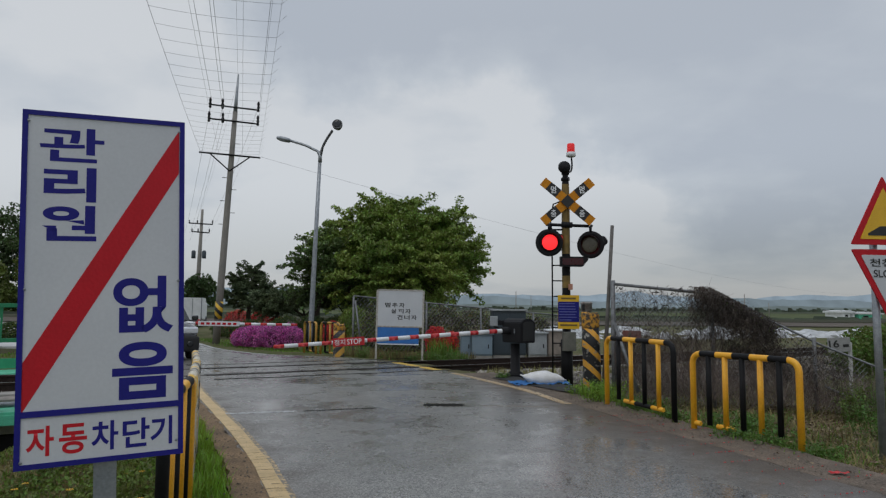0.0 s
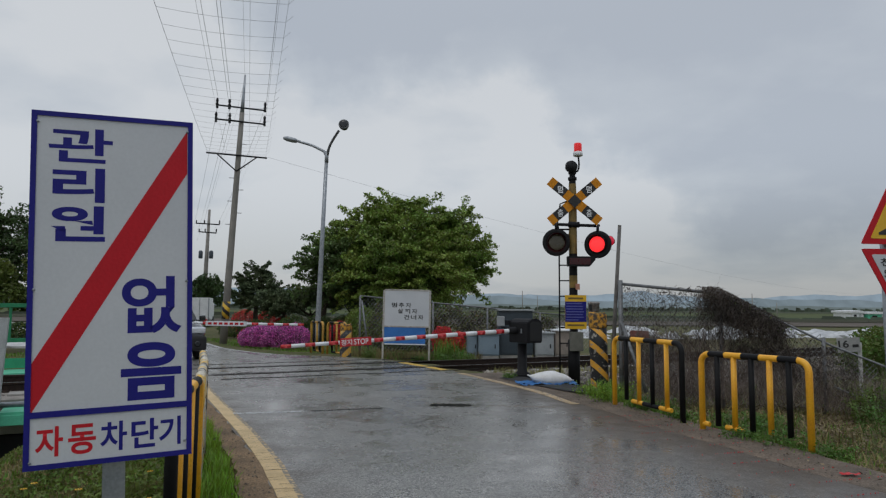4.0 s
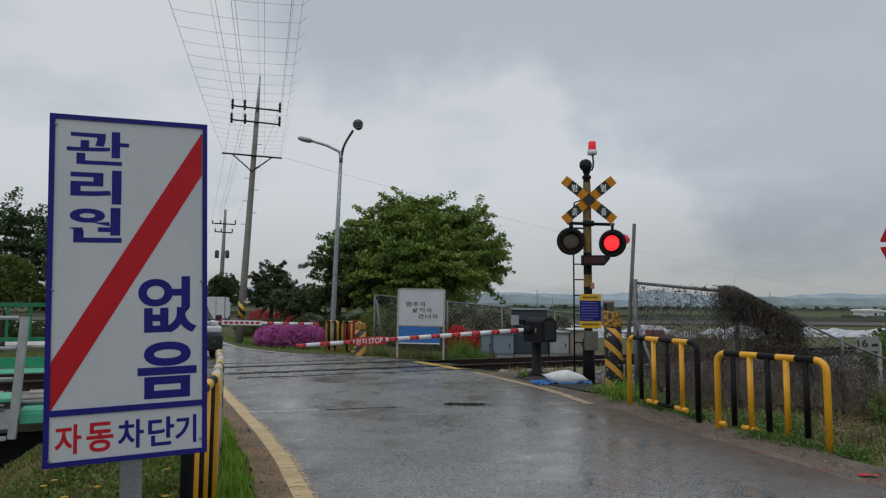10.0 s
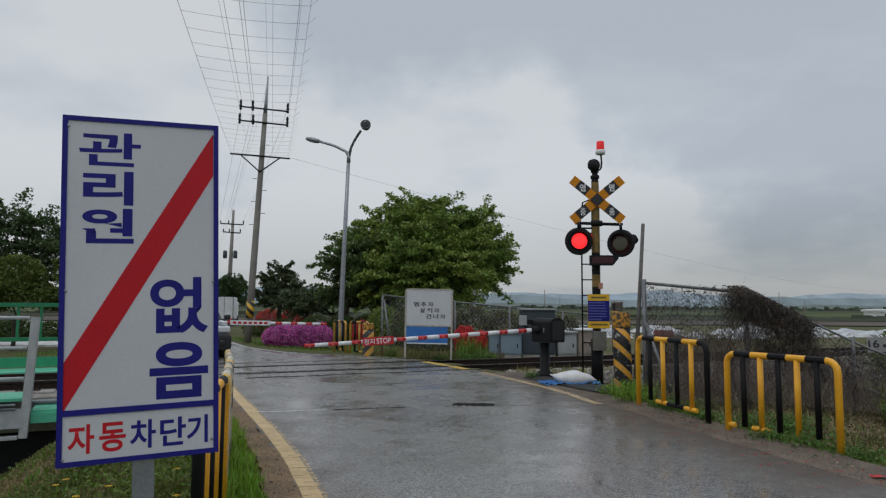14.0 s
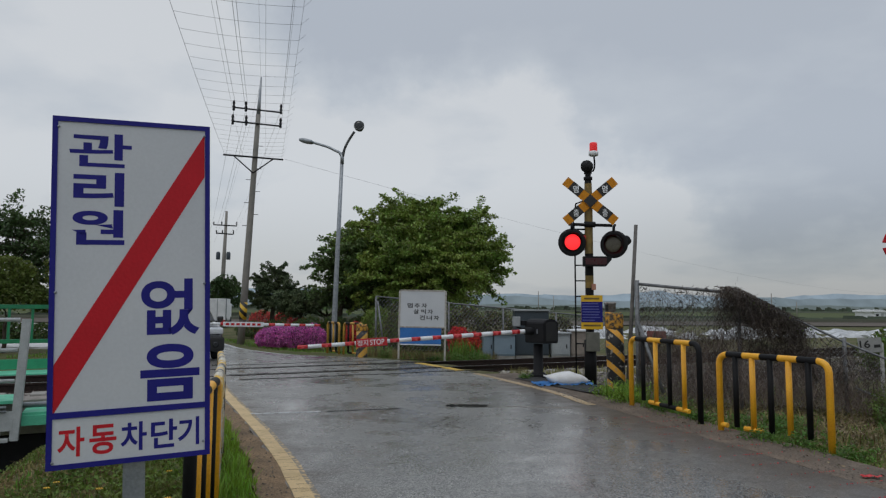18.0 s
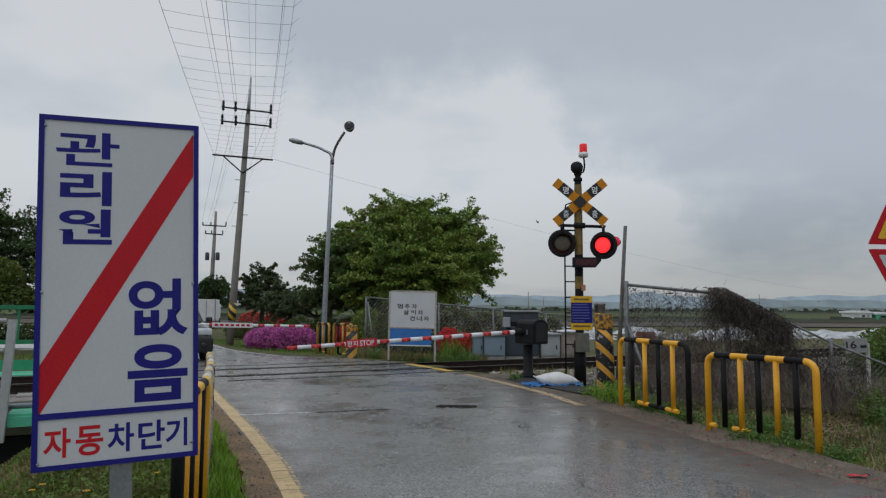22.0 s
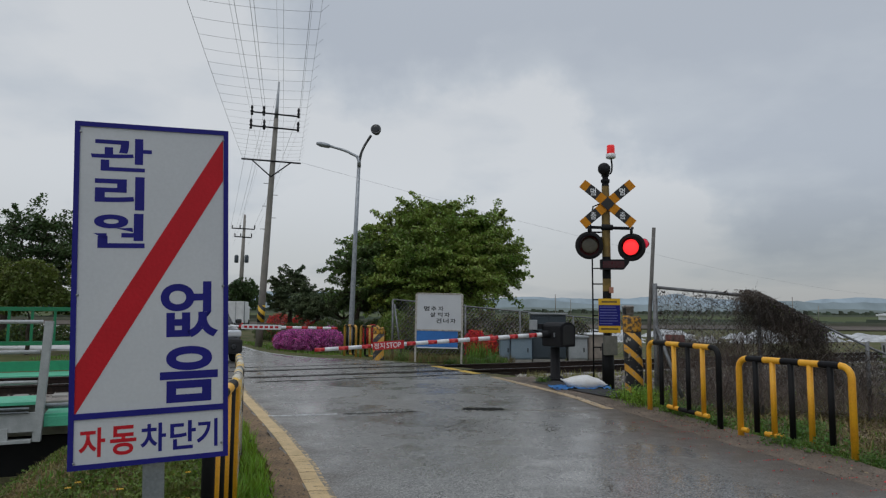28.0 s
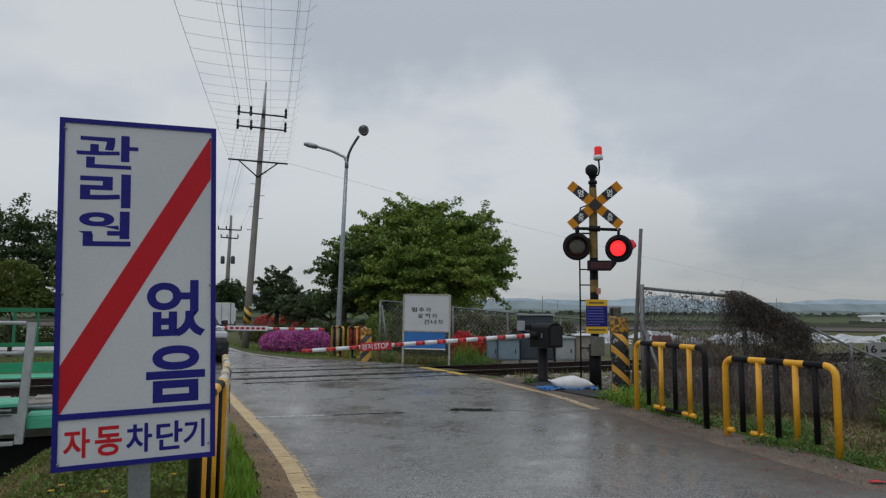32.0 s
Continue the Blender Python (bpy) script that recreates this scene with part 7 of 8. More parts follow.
spray_tree("dark_tree", -4.5, 29.0, 0, 1.6, 0.16, [(0.3, 0, 3.5, 0.95, 0.9, 0.75), (-0.6, 0, 3.25, 0.5, 0.7, 0.3), (1.1, 0, 2.9, 0.95, 0.8, 0.9), (0.5, 0, 2.2, 1.2, 0.8, 0.6)], 170, 90, 0.9, 0.13, LEAF_MID, "dark green garden tree beside the shade tree", seed=5, droop=-0.1)
PINES = ((-9.2, 36, 1.4, 0.15, [(0, 0, 3.25, 0.55, 0.5, 0.3), (-0.15, 0, 2.75, 0.85, 0.8, 0.3), (0.3, 0, 2.3, 0.95, 0.9, 0.28), (-0.45, 0, 2.0, 0.85, 0.9, 0.28), (0.1, 0, 1.5, 1.15, 1.0, 0.32)], 150, "dark garden pine in ragged layered pads"),
         (-7.2, 33.5, 1.0, 0.13, [(0, 0, 1.85, 0.7, 0.8, 0.26), (-0.6, 0, 1.55, 0.8, 0.8, 0.25), (0.5, 0, 1.5, 0.85, 0.9, 0.25), (0, 0, 1.2, 1.1, 0.9, 0.22)], 120, "low dark spreading garden pine"),
         (-5.4, 31, 1.0, 0.12, [(0, 0, 1.7, 0.8, 0.8, 0.28), (-0.8, 0, 1.5, 0.6, 0.7, 0.24), (0.8, 0, 1.55, 0.6, 0.7, 0.24)], 100, "olive-dark garden pine with a bare trunk"),
         (-3.4, 30, 1.1, 0.11, [(0, 0, 2.0, 0.7, 0.7, 0.28), (0.7, 0, 1.75, 0.55, 0.6, 0.25), (-0.6, 0, 1.75, 0.5, 0.6, 0.22)], 80, "small dark garden pine with a twisted bare trunk"))
for k, (x, y, th, tr, lobes, n, label) in enumerate(PINES):
    spray_tree("garden_pine", x, y, 0, th, tr, lobes, int(n * 1.7), 110, 0.5, 0.095, NEEDLE, label, seed=6 + k, droop=-0.25, inner=0.35)
tree("roadside_tree", -17.0, 52, 0, 1.6, 0.14, [(0, 0, 2.9, 1.0, 1.0, 1.0), (-0.7, 0, 2.4, 0.8, 0.8, 0.8), (0.7, 0, 2.3, 0.8, 0.8, 0.8)], 7000, 0.2, LEAF_DARK, "small leafy green roadside tree", seed=10)
tree("roadside_tree", -20.5, 53, 0, 1.6, 0.14, [(0, 0, 2.6, 1.2, 1.0, 1.1), (-1.2, 0, 2.2, 1.0, 0.8, 0.9)], 6000, 0.2, LEAF_DARK, "small leafy green roadside tree", seed=12)
# trees behind the bridge
spray_tree("cherry_tree", -21.5, 31, -0.3, 2.2, 0.2, [(0, 0, 4.3, 2.2, 2.0, 1.1), (2.3, 0, 4.6, 1.5, 1.4, 1.0), (-2.4, 0, 4.3, 1.7, 1.5, 1.0), (0.8, 0, 5.6, 1.0, 1.0, 0.5), (1.0, 0, 3.2, 1.8, 1.4, 0.8)], 190, 80, 1.3, 0.17, LEAF_DARK, "dark green cherry tree with loose spreading branches", seed=13, droop=-0.05)
spray_tree("cherry_tree", -16.2, 32, -0.3, 2.0, 0.2, [(0, 0, 4.0, 2.0, 1.8, 1.4), (-1.0, 0, 5.3, 1.0, 1.0, 0.6), (1.6, 0, 3.2, 1.6, 1.4, 1.2)], 190, 80, 1.3, 0.17, LEAF_DARK, "dark green cherry tree with loose spreading branches", seed=14, droop=-0.05)
spray_tree("cherry_tree", -27.5, 33, -0.3, 2.0, 0.2, [(0, 0, 4.4, 2.4, 1.8, 1.5), (1.4, 0, 3.2, 1.6, 1.4, 1.2)], 190, 80, 1.3, 0.17, LEAF_DARK, "dark green cherry tree with loose spreading branches", seed=15, droop=-0.05)
for k, (x, y, s) in enumerate(((-13.3, 20.3, 1.0), (-14.9, 20.8, 1.05), (-11.6, 20.8, 0.98), (-17.3, 21.8, 1.1))):
    tree("young_tree", x, y, -0.05, 1.1, 0.06, [(0, 0, 2.2 * s, 0.9 * s, 0.8, 0.75 * s), (-0.4, 0, 1.7 * s, 0.8 * s, 0.8, 0.5 * s), (0.5, 0, 1.7 * s, 0.7 * s, 0.8, 0.5 * s)], 9000, 0.12, LEAF_OLIVE, "olive green young tree behind the bridge railing", cat="tree", seed=20 + k, clumps=6)


def bush(name, x, y, z, rx, ry, rz, n, size, material, label, seed, mats=None):
    """A low mound of leaves or blossom on a twiggy core."""
    e = thing(name, pose(x, y, z), label, "shrub")
    r = random.Random(seed)
    bm = bmesh.new()
    for k in range(7):
        a = r.random() * 6.28
        tube(bm, [(0, 0, -0.05), (0.5 * rx * math.cos(a), 0.5 * ry * math.sin(a), rz * 0.8)], [0.02, 0.008], 5)
    part("twig_core", bm, BARK, e)
    pts = []
    for _ in range(n):
        p = Vector((r.gauss(0, 1), r.gauss(0, 1), r.gauss(0, 1))).normalized()
        q = 0.7 + 0.28 * r.random() + 0.18 * noise.noise((p.x * 2.5 + seed, p.y * 2.5, p.z * 2.5)) + 0.12 * noise.noise((p.x * 7 + seed, p.y * 7, p.z * 7))
        pts.append((p.x * rx * q, p.y * ry * q, max(0.0, rz * 0.42 + p.z * rz * 0.6 * q)))
    leaves_mesh("foliage", pts, size, material, e, flat=0.2, seed=seed, mats=mats)


AZ = "rounded azalea bush covered in magenta blossom"
for k, (x, y, rx, rz) in enumerate(((-6.3, 24.3, 0.5, 0.66), (-5.85, 24.0, 0.6, 0.74), (-5.25, 23.9, 0.62, 0.76), (-4.7, 24.0, 0.55, 0.78))):
    bush("magenta_azalea", x, y, -0.02, rx, 0.6, rz, 3600, 0.062, [PETAL_PINK, LEAF_DARK], AZ, 40 + k, [0] * 8 + [1])
RZ = "rounded azalea bush covered in red blossom"
for k, (x, y, rx, rz) in enumerate(((-10.3, 38, 0.8, 1.2), (-9.1, 38, 0.65, 1.18), (-7.3, 34, 0.5, 0.9), (-6.75, 25.4, 0.34, 0.55), (0.48, 21.9, 0.36, 0.82), (0.92, 21.9, 0.32, 0.6), (-3.4, 26.5, 0.5, 0.8))):
    bush("red_azalea", x, y, -0.02, rx, 0.55, rz, 4600, 0.06, [PETAL_RED, LEAF_DARK], RZ, 50 + k, [0, 0, 0, 0, 0, 1])
for k, (x, y, rx, rz) in enumerate(((-2.6, 26.8, 0.75, 1.4), (-1.6, 26.5, 0.7, 1.3))):
    bush("green_shrub", x, y, -0.02, rx, 0.7, rz, 4500, 0.08, LEAF, "rounded bright green garden shrub", 60 + k)
for k, (x, y, rx, rz) in enumerate(((-5.6, 28.2, 0.75, 1.05), (-4.5, 28.2, 0.8, 1.05), (-3.6, 28.2, 0.6, 1.05), (-6.6, 31, 0.8, 0.76), (-7.8, 31.2, 0.8, 0.78), (-9.0, 31.5, 0.8, 0.74))):
    bush("clipped_hedge", x, y, -0.02, rx, 0.5, rz, 4200, 0.06, [LEAF_DARK, LEAF_OLIVE], "low dark clipped garden hedge behind the azaleas", 65 + k, [0, 0, 1])
for k in range(6):
    bush("vine_hedge", -1.3 + 1.05 * k, 22.75 + 0.14 * k, -0.1, 0.75, 0.3, 1.75 - 0.1 * k, 3800, 0.07, [VINE, LEAF_OLIVE, DRY_GRASS], "brown and olive vine growth on the far fence", 70 + k, [0, 0, 0, 0, 1, 1, 1, 2])
for k, (x, y, rx, rz) in enumerate(((10.5, 14.5, 1.0, 1.2), (11.3, 16, 1.4, 1.2), (7.9, 10.4, 0.7, 0.65))):
    bush("trackside_shrub", x, y, -0.15, rx, 0.9, rz, 4500, 0.09, [LEAF_OLIVE, WEED], "leafy yellow-green trackside shrub", 80 + k, [0, 0, 1])


for k in range(9):
    bush("bankside_bush", -21.5 + 1.15 * k, 27.6 + 0.5 * (k % 3), -0.35, 0.75, 0.6, 1.0 + 0.25 * (k % 2), 2000, 0.11, [LEAF_DARK, LEAF_OLIVE], "dark leafy bush beyond the bridge railing", 90 + k, [0, 0, 1])


# ---------------------------------------------------------------- grass and weeds
def scatter(n, x0, x1, y0, y1, test, seed, k=1.0):
    r = random.Random(seed)
    out = []
    while n > 0:
        n -= 1
        x, y = r.uniform(x0, x1), r.uniform(y0, y1)
        d = test(x, y)
        if d > 0 and r.random() < d:
            out.append((x, y, ground_z(x, y) - 0.01, k * (0.6 + 0.7 * d)))
    return out


def track_clear(x, y):
    s = (Vector((x, y)) - TRACK).dot(TN)
    return 1.0 if abs(s) > 4.6 or (s > 0 and s > 2.0) or (s < -2.0 and x < 0) else (0.12 if s < -2.2 else 0.0)


def right_verge(x, y):
    o, s = lateral(x, y)
    return (step(0.3, 0.55, o) * (1 - 0.6 * step(1.6, 4.5, o)) * track_clear(x, y) * (0.35 + 0.65 * step(-0.15, 0.35, noise.noise((x * 0.8, y * 0.8, 7))))) if s > 0 else 0


def left_verge(x, y):
    o, s = lateral(x, y)
    return (step(0.46, 0.56, o) * track_clear(x, y) * (1 if o < 0.95 else 0.12 + 0.88 * step(-0.05, 0.4, noise.noise((x * 1.1, y * 1.1, 3))))) if s < 0 else 0


def far_verge(x, y):
    o, s = lateral(x, y)
    return step(0.0, 0.5, o) * (1 - 0.5 * step(3, 7, o)) * track_clear(x, y)


G = "green grass and weeds along the road edge"
blades("grass_right", scatter(46000, 1.5, 9, 4.5, 13.8, lambda x, y: right_verge(x, y) * (1 - 0.75 * step(0.7, 1.5, lateral(x, y)[0])) * (0.12 + 0.88 * step(6.2, 6.9, y)), 1), 0.11, GRASS, G, 1)
blades("dry_grass_right", scatter(9000, 2.8, 10, 4, 13, lambda x, y: right_verge(x, y) * step(0.6, 1.8, lateral(x, y)[0]), 2), 0.13, DRY_GRASS, "dry straw-coloured grass behind the guard rails", 2, lean=1.1)
blades("grass_left", scatter(22000, -8, 0.4, 2.2, 11.5, left_verge, 3), 0.1, GRASS, "lush green grass on the stream bank", 3)
blades("dry_grass_left", scatter(16000, -8, -1.4, 2.2, 11, lambda x, y: 0.7 * step(0.9, 1.3, lateral(x, y)[0]) * (lateral(x, y)[1] < 0), 4), 0.09, DRY_GRASS, "dry brownish grass on the stream bank", 4)
blades("dead_litter_right", scatter(16000, 2.4, 9, 4.5, 13, lambda x, y: step(0.4, 0.8, lateral(x, y)[0]) * (lateral(x, y)[1] > 0) * track_clear(x, y), 15), 0.06, DRY_GRASS, "flattened dead straw and twigs on the verge", 15, w=0.005, lean=3.0, cat="litter")
blades("dead_litter_left", scatter(12000, -6, -1.2, 2.4, 9, lambda x, y: step(0.9, 1.2, lateral(x, y)[0]) * (lateral(x, y)[1] < 0) * step(-0.1, 0.3, noise.noise((x * 1.6, y * 1.6, 21))), 16), 0.05, DRY_GRASS, "flattened dead straw on the stream bank", 16, w=0.004, lean=3.0, cat="litter")
blades("lush_grass_left", scatter(70000, -3.4, 0.4, 2.6, 8.6, lambda x, y: (0.3 + 0.7 * step(-0.25, 0.3, noise.noise((x * 4, y * 4, 2)))) * step(0.34, 0.40, lateral(x, y)[0]) * (1 - step(0.85, 1.05, lateral(x, y)[0])) * (lateral(x, y)[1] < 0), 14), 0.14, LUSH, "lush bright green grass between shoulder and guard rail", 14, w=0.006)
blades("grass_behind", scatter(26000, -10, 0.9, -6, 2.4, left_verge, 9), 0.13, GRASS, "green grass verge beside the road", 9)
blades("grass_far", scatter(14000, -12, 1.5, 18.2, 30, far_verge, 5), 0.07, GRASS, "green grass verge beyond the crossing", 5, w=0.012)
blades("tall_grass_far", scatter(3200, -2.4, 1.6, 18.2, 20.5, lambda x, y: far_verge(x, y), 6), 0.2, DRY_GRASS, "tall pale grass at the foot of the slogan board", 6, w=0.008)
blades("tall_weeds_far", scatter(420, 0.2, 1.0, 18.6, 19.6, lambda x, y: far_verge(x, y), 8), 0.45, GRASS, "tall green weeds before the cabinets", 8, w=0.012)


blades("tall_grass_bollard", [(x, y, ground_z(x, y), 0.6 + 0.7 * k) for x, y, k in [(random.Random(400 + i).gauss(2.9, 0.12), random.Random(900 + i).gauss(10.65, 0.28), random.Random(1400 + i).random()) for i in range(600)] if lateral(x, y)[0] > 0.2], 0.27, GRASS, "tall bright green grass tuft beside the striped bollard", 41, w=0.007, lean=0.7)
blades("rail_grass", [(x, y, ground_z(x, y), 0.4 + 0.9 * k * k) for x, y, k in [(2.85 + 0.93 * u + random.Random(5400 + i).gauss(0.04, 0.05), 9.8 - 2.9 * u + 0.25 * math.sin(9 * u) * u, random.Random(7400 + i).random()) for i, u in [(j, random.Random(6400 + j).random()) for j in range(900)] if math.sin(u * 23) + math.sin(u * 51 + 1) > -0.5] if lateral(x, y)[0] > 0.1], 0.17, GRASS, "green grass tufts at the feet of the guard rails", 43, w=0.007, lean=0.7)


def trackside_rubble():
    """Broken concrete crumbs where the paving ends at the rails."""
    r = random.Random(61)
    verts, faces = [], []
    for _ in range(150):
        q = TRACK + TD * r.uniform(1.8, 4.4) + TN * r.gauss(-2.0, 0.22)
        c = Vector((q.x, q.y, ground_z(q.x, q.y) + 0.02))
        e = Euler((r.gauss(0, 0.3), r.gauss(0, 0.3), r.random() * 6)).to_matrix()
        k = r.uniform(0.02, 0.075)
        o = len(verts)
        verts += [c + e @ Vector((x * k * r.uniform(0.7, 1.3), y * k * r.uniform(0.7, 1.3), z * k * 0.45)) for x in (-1, 1) for y in (-1, 1) for z in (-1, 1)]
        faces += [tuple(o + i for i in f) for f in ((0, 1, 3, 2), (4, 6, 7, 5), (0, 4, 5, 1), (2, 3, 7, 6), (0, 2, 6, 4), (1, 5, 7, 3))]
    tagged(raw("paving_rubble", verts, faces, mat("crumbled_concrete", (0.36, 0.33, 0.28), (0.22, 0.2, 0.17), 0.85, scale=4, island=0.35)), "crumbled concrete pieces at the end of the paving", "rubble", kind="stuff")
    spots = []
    for _ in range(2200):
        q = TRACK + TD * r.uniform(1.9, 5.2) + TN * r.gauss(-2.15, 0.3)
        if noise.noise((q.x * 2.5, q.y * 2.5, 8)) > 0.0 and lateral(q.x, q.y)[0] > 0.1:
            spots.append((q.x, q.y, ground_z(q.x, q.y), r.uniform(0.4, 1.2)))
    blades("trackside_tufts", spots, 0.16, mat("yellowed_grass", (0.2, 0.21, 0.06), (0.3, 0.26, 0.1), 0.6, scale=2, island=0.4, bump=0, thin=0.3), "yellow-green grass tufts beside the rails", 62)


trackside_rubble()


def weed_patch(x, y, rx, ry, h, n, size, seed, leaf=None):
    leaf = leaf or WEED
    e = thing("weed_clump", pose(x, y, ground_z(x, y)), "leafy bright green weed clump at the road edge", "weed", "weed clumps")
    r = random.Random(seed)
    bm = bmesh.new()
    pts = []
    for k in range(16):
        a, q = r.random() * 6.28, r.random()
        b = Vector((rx * q * math.cos(a) * 0.7, ry * q * math.sin(a) * 0.7, 0))
        t = b * 1.35 + Vector((0, 0, h * r.uniform(0.5, 1.05)))
        tube(bm, [b, b.lerp(t, 0.5) + Vector((r.uniform(-0.02, 0.02), 0, 0)), t], 0.004, 4)
        for _ in range(n // 16):
            f = r.random() ** 0.7
            p = b.lerp(t, f)
            pts.append((p.x + r.gauss(0, 0.05), p.y + r.gauss(0, 0.05), max(0.01, p.z + r.gauss(0, 0.02))))
    tagged(part("stalk", bm, leaf, e), kind="stuff")
    tagged(leaves_mesh("foliage", pts, size, leaf, e, flat=0.7, seed=seed), kind="stuff")


for k, (x, y, rx, ry, h) in enumerate(((2.72, 10.2, 0.4, 0.3, 0.3), (2.95, 10.6, 0.35, 0.3, 0.36), (2.62, 10.9, 0.3, 0.3, 0.28), (3.2, 9.3, 0.3, 0.3, 0.22), (3.7, 7.0, 0.3, 0.25, 0.26), (3.45, 7.35, 0.25, 0.25, 0.2), (3.95, 6.55, 0.25, 0.25, 0.2), (5.6, 8.1, 0.4, 0.4, 0.4), (6.2, 8.9, 0.5, 0.5, 0.5), (1.62, 13.35, 0.15, 0.1, 0.16), (-3.6, 8.2, 0.5, 0.4, 0.3), (-3.1, 6.9, 0.4, 0.4, 0.3), (-4.6, 8.9, 0.5, 0.4, 0.4), (0.1, 18.6, 0.4, 0.3, 0.35), (0.9, 18.9, 0.4, 0.3, 0.45), (-1.6, 19.0, 0.3, 0.3, 0.3), (0.5, 18.5, 0.3, 0.2, 0.3), (-0.3, 18.7, 0.3, 0.2, 0.22), (-0.9, 18.8, 0.3, 0.2, 0.25), (1.1, 18.6, 0.25, 0.2, 0.3), (3.6, 8.2, 0.35, 0.3, 0.28), (3.95, 8.0, 0.3, 0.3, 0.3), (4.4, 8.5, 0.4, 0.3, 0.25), (3.3, 8.6, 0.2, 0.25, 0.2), (3.05, 9.6, 0.2, 0.3, 0.22))):
    weed_patch(x, y, rx, ry, h, 480, 0.036, 100 + k, LUSH if k < 3 else None)


for k, (x, y, h) in enumerate(((5.9, 9.2, 0.5), (6.3, 9.4, 0.6), (6.9, 9.8, 0.6))):
    weed_patch(x, y, 0.3, 0.3, h, 300, 0.05, 200 + k, LEAF_OLIVE)
rw = random.Random(77)
bank = []
for k in range(900):
    x, y = rw.uniform(-9.5, -1.3), rw.uniform(2.4, 12.6)
    if lateral(x, y)[1] < 0 and lateral(x, y)[0] > 0.85 and (Vector((x, y)) - TRACK).dot(TN) < -1.2 and noise.noise((x * 1.1, y * 1.1, 3)) > -0.12:
        bank.append((x, y, rw.uniform(0.16, 0.36), rw.uniform(0.1, 0.32), 230))


for k in range(70):
    x, y = rw.uniform(-3.6, -1.2), rw.uniform(2.8, 5.2)
    if lateral(x, y)[0] > 0.9:
        bank.append((x, y, rw.uniform(0.15, 0.3), rw.uniform(0.08, 0.2), 120))


def bank_weeds():
    """Low leafy weeds over the stream bank, too many to count."""
    r = random.Random(90)
    for k, (mt, size, label) in enumerate(((mat("bank_weed", (0.09, 0.15, 0.026), (0.15, 0.205, 0.036), 0.55, scale=3, island=0.5, bump=0, thin=0.3), 0.034, "low leafy green weeds covering the stream bank"), (LEAF_OLIVE, 0.03, "low olive brown weeds on the stream bank"), (DRY_GRASS, 0.028, "withered straw-brown weeds on the stream bank"))):
        pts = []
        for x, y, rx, h, n in bank[k::3]:
            for _ in range(n):
                px, py, f = x + r.gauss(0, rx * 0.5), y + r.gauss(0, rx * 0.5), r.random() ** 0.7
                pts.append((px, py, ground_z(px, py) + 0.01 + h * f * (0.5 if k == 2 else 1.0) * (1.1 - 0.6 * step(1.6, 2.6, lateral(px, py)[0]))))
        tagged(leaves_mesh("bank_weeds", pts, size, mt, flat=0.1, seed=91 + k), label, "weeds", kind="stuff")


bank_weeds()


def verge_litter():
    """Dead brown leaves lying between the weeds of the verge."""
    r = random.Random(92)
    pts = []
    while len(pts) < 11000:
        x, y = r.uniform(2.6, 8.0), r.uniform(4.2, 11.0)
        o, side = lateral(x, y)
        if side > 0 and o > 0.35 and r.random() < 0.35 + step(-0.2, 0.3, noise.noise((x, y, 5))):
            pts.append((x, y, ground_z(x, y) + r.uniform(0.005, 0.05)))
    tagged(leaves_mesh("dead_leaves", pts, 0.045, mat("dead_leaf", (0.16, 0.105, 0.065), (0.24, 0.18, 0.12), 0.8, scale=2, island=0.5, bump=0), flat=0.9, seed=93), "dead brown leaves littering the verge", "litter", kind="stuff")


verge_litter()


def flower_spots():
    """Small yellow flowers on thin stalks."""
    r = random.Random(5)
    for k in range(18):
        x, y = r.uniform(-3.4, -1.7), r.uniform(3.0, 5.2)
        z = ground_z(x, y)
        e = thing("yellow_flower", pose(x, y, z), "small yellow wild flower in the grass", "flower", "yellow flowers")
        bm = bmesh.new(); tube(bm, [(0, 0, 0), (0.01, 0, 0.12), (0.02, 0, 0.2)], 0.003, 4); part("stalk", bm, WEED, e)
        bm = bmesh.new()
        for j in range(6):
            a = j * 1.047
            f = [bm.verts.new((0.02 + q * math.cos(a + w), q * math.sin(a + w), 0.2 + h)) for q, w, h in ((0.002, 0, 0), (0.02, -0.35, 0.008), (0.028, 0, 0.004), (0.02, 0.35, 0.008))]
            bm.faces.new(f)
        part("blossom", bm, SIGN_YELLOW, e)


flower_spots()


def build_fruit():
    """Small red fallen fruits on the shoulder."""
    r = random.Random(8)
    verts, faces = [], []
    for k in range(800):
        i = r.randrange(int(NL * 0.13), int(NL * 0.24))
        p = EDGE_R[i] + (EDGE_R[i] - EDGE_L[i]).normalized() * r.gauss(0.0, 0.33)
        c = Vector((p.x, p.y, 0.008)); s = r.uniform(0.003, 0.007)
        o = len(verts)
        verts += [c + Vector(v) * s for v in ((0, 0, 1), (1, 0, 0), (0, 1, 0), (-1, 0, 0), (0, -1, 0), (0, 0, -1))]
        faces += [(o + a, o + b, o + d) for a, b, d in ((0, 1, 2), (0, 2, 3), (0, 3, 4), (0, 4, 1), (5, 2, 1), (5, 3, 2), (5, 4, 3), (5, 1, 4))]
    tagged(raw("fallen_petals", verts, faces, RED), "small red fallen petals scattered on the road edge", "petals", kind="stuff")


build_fruit()


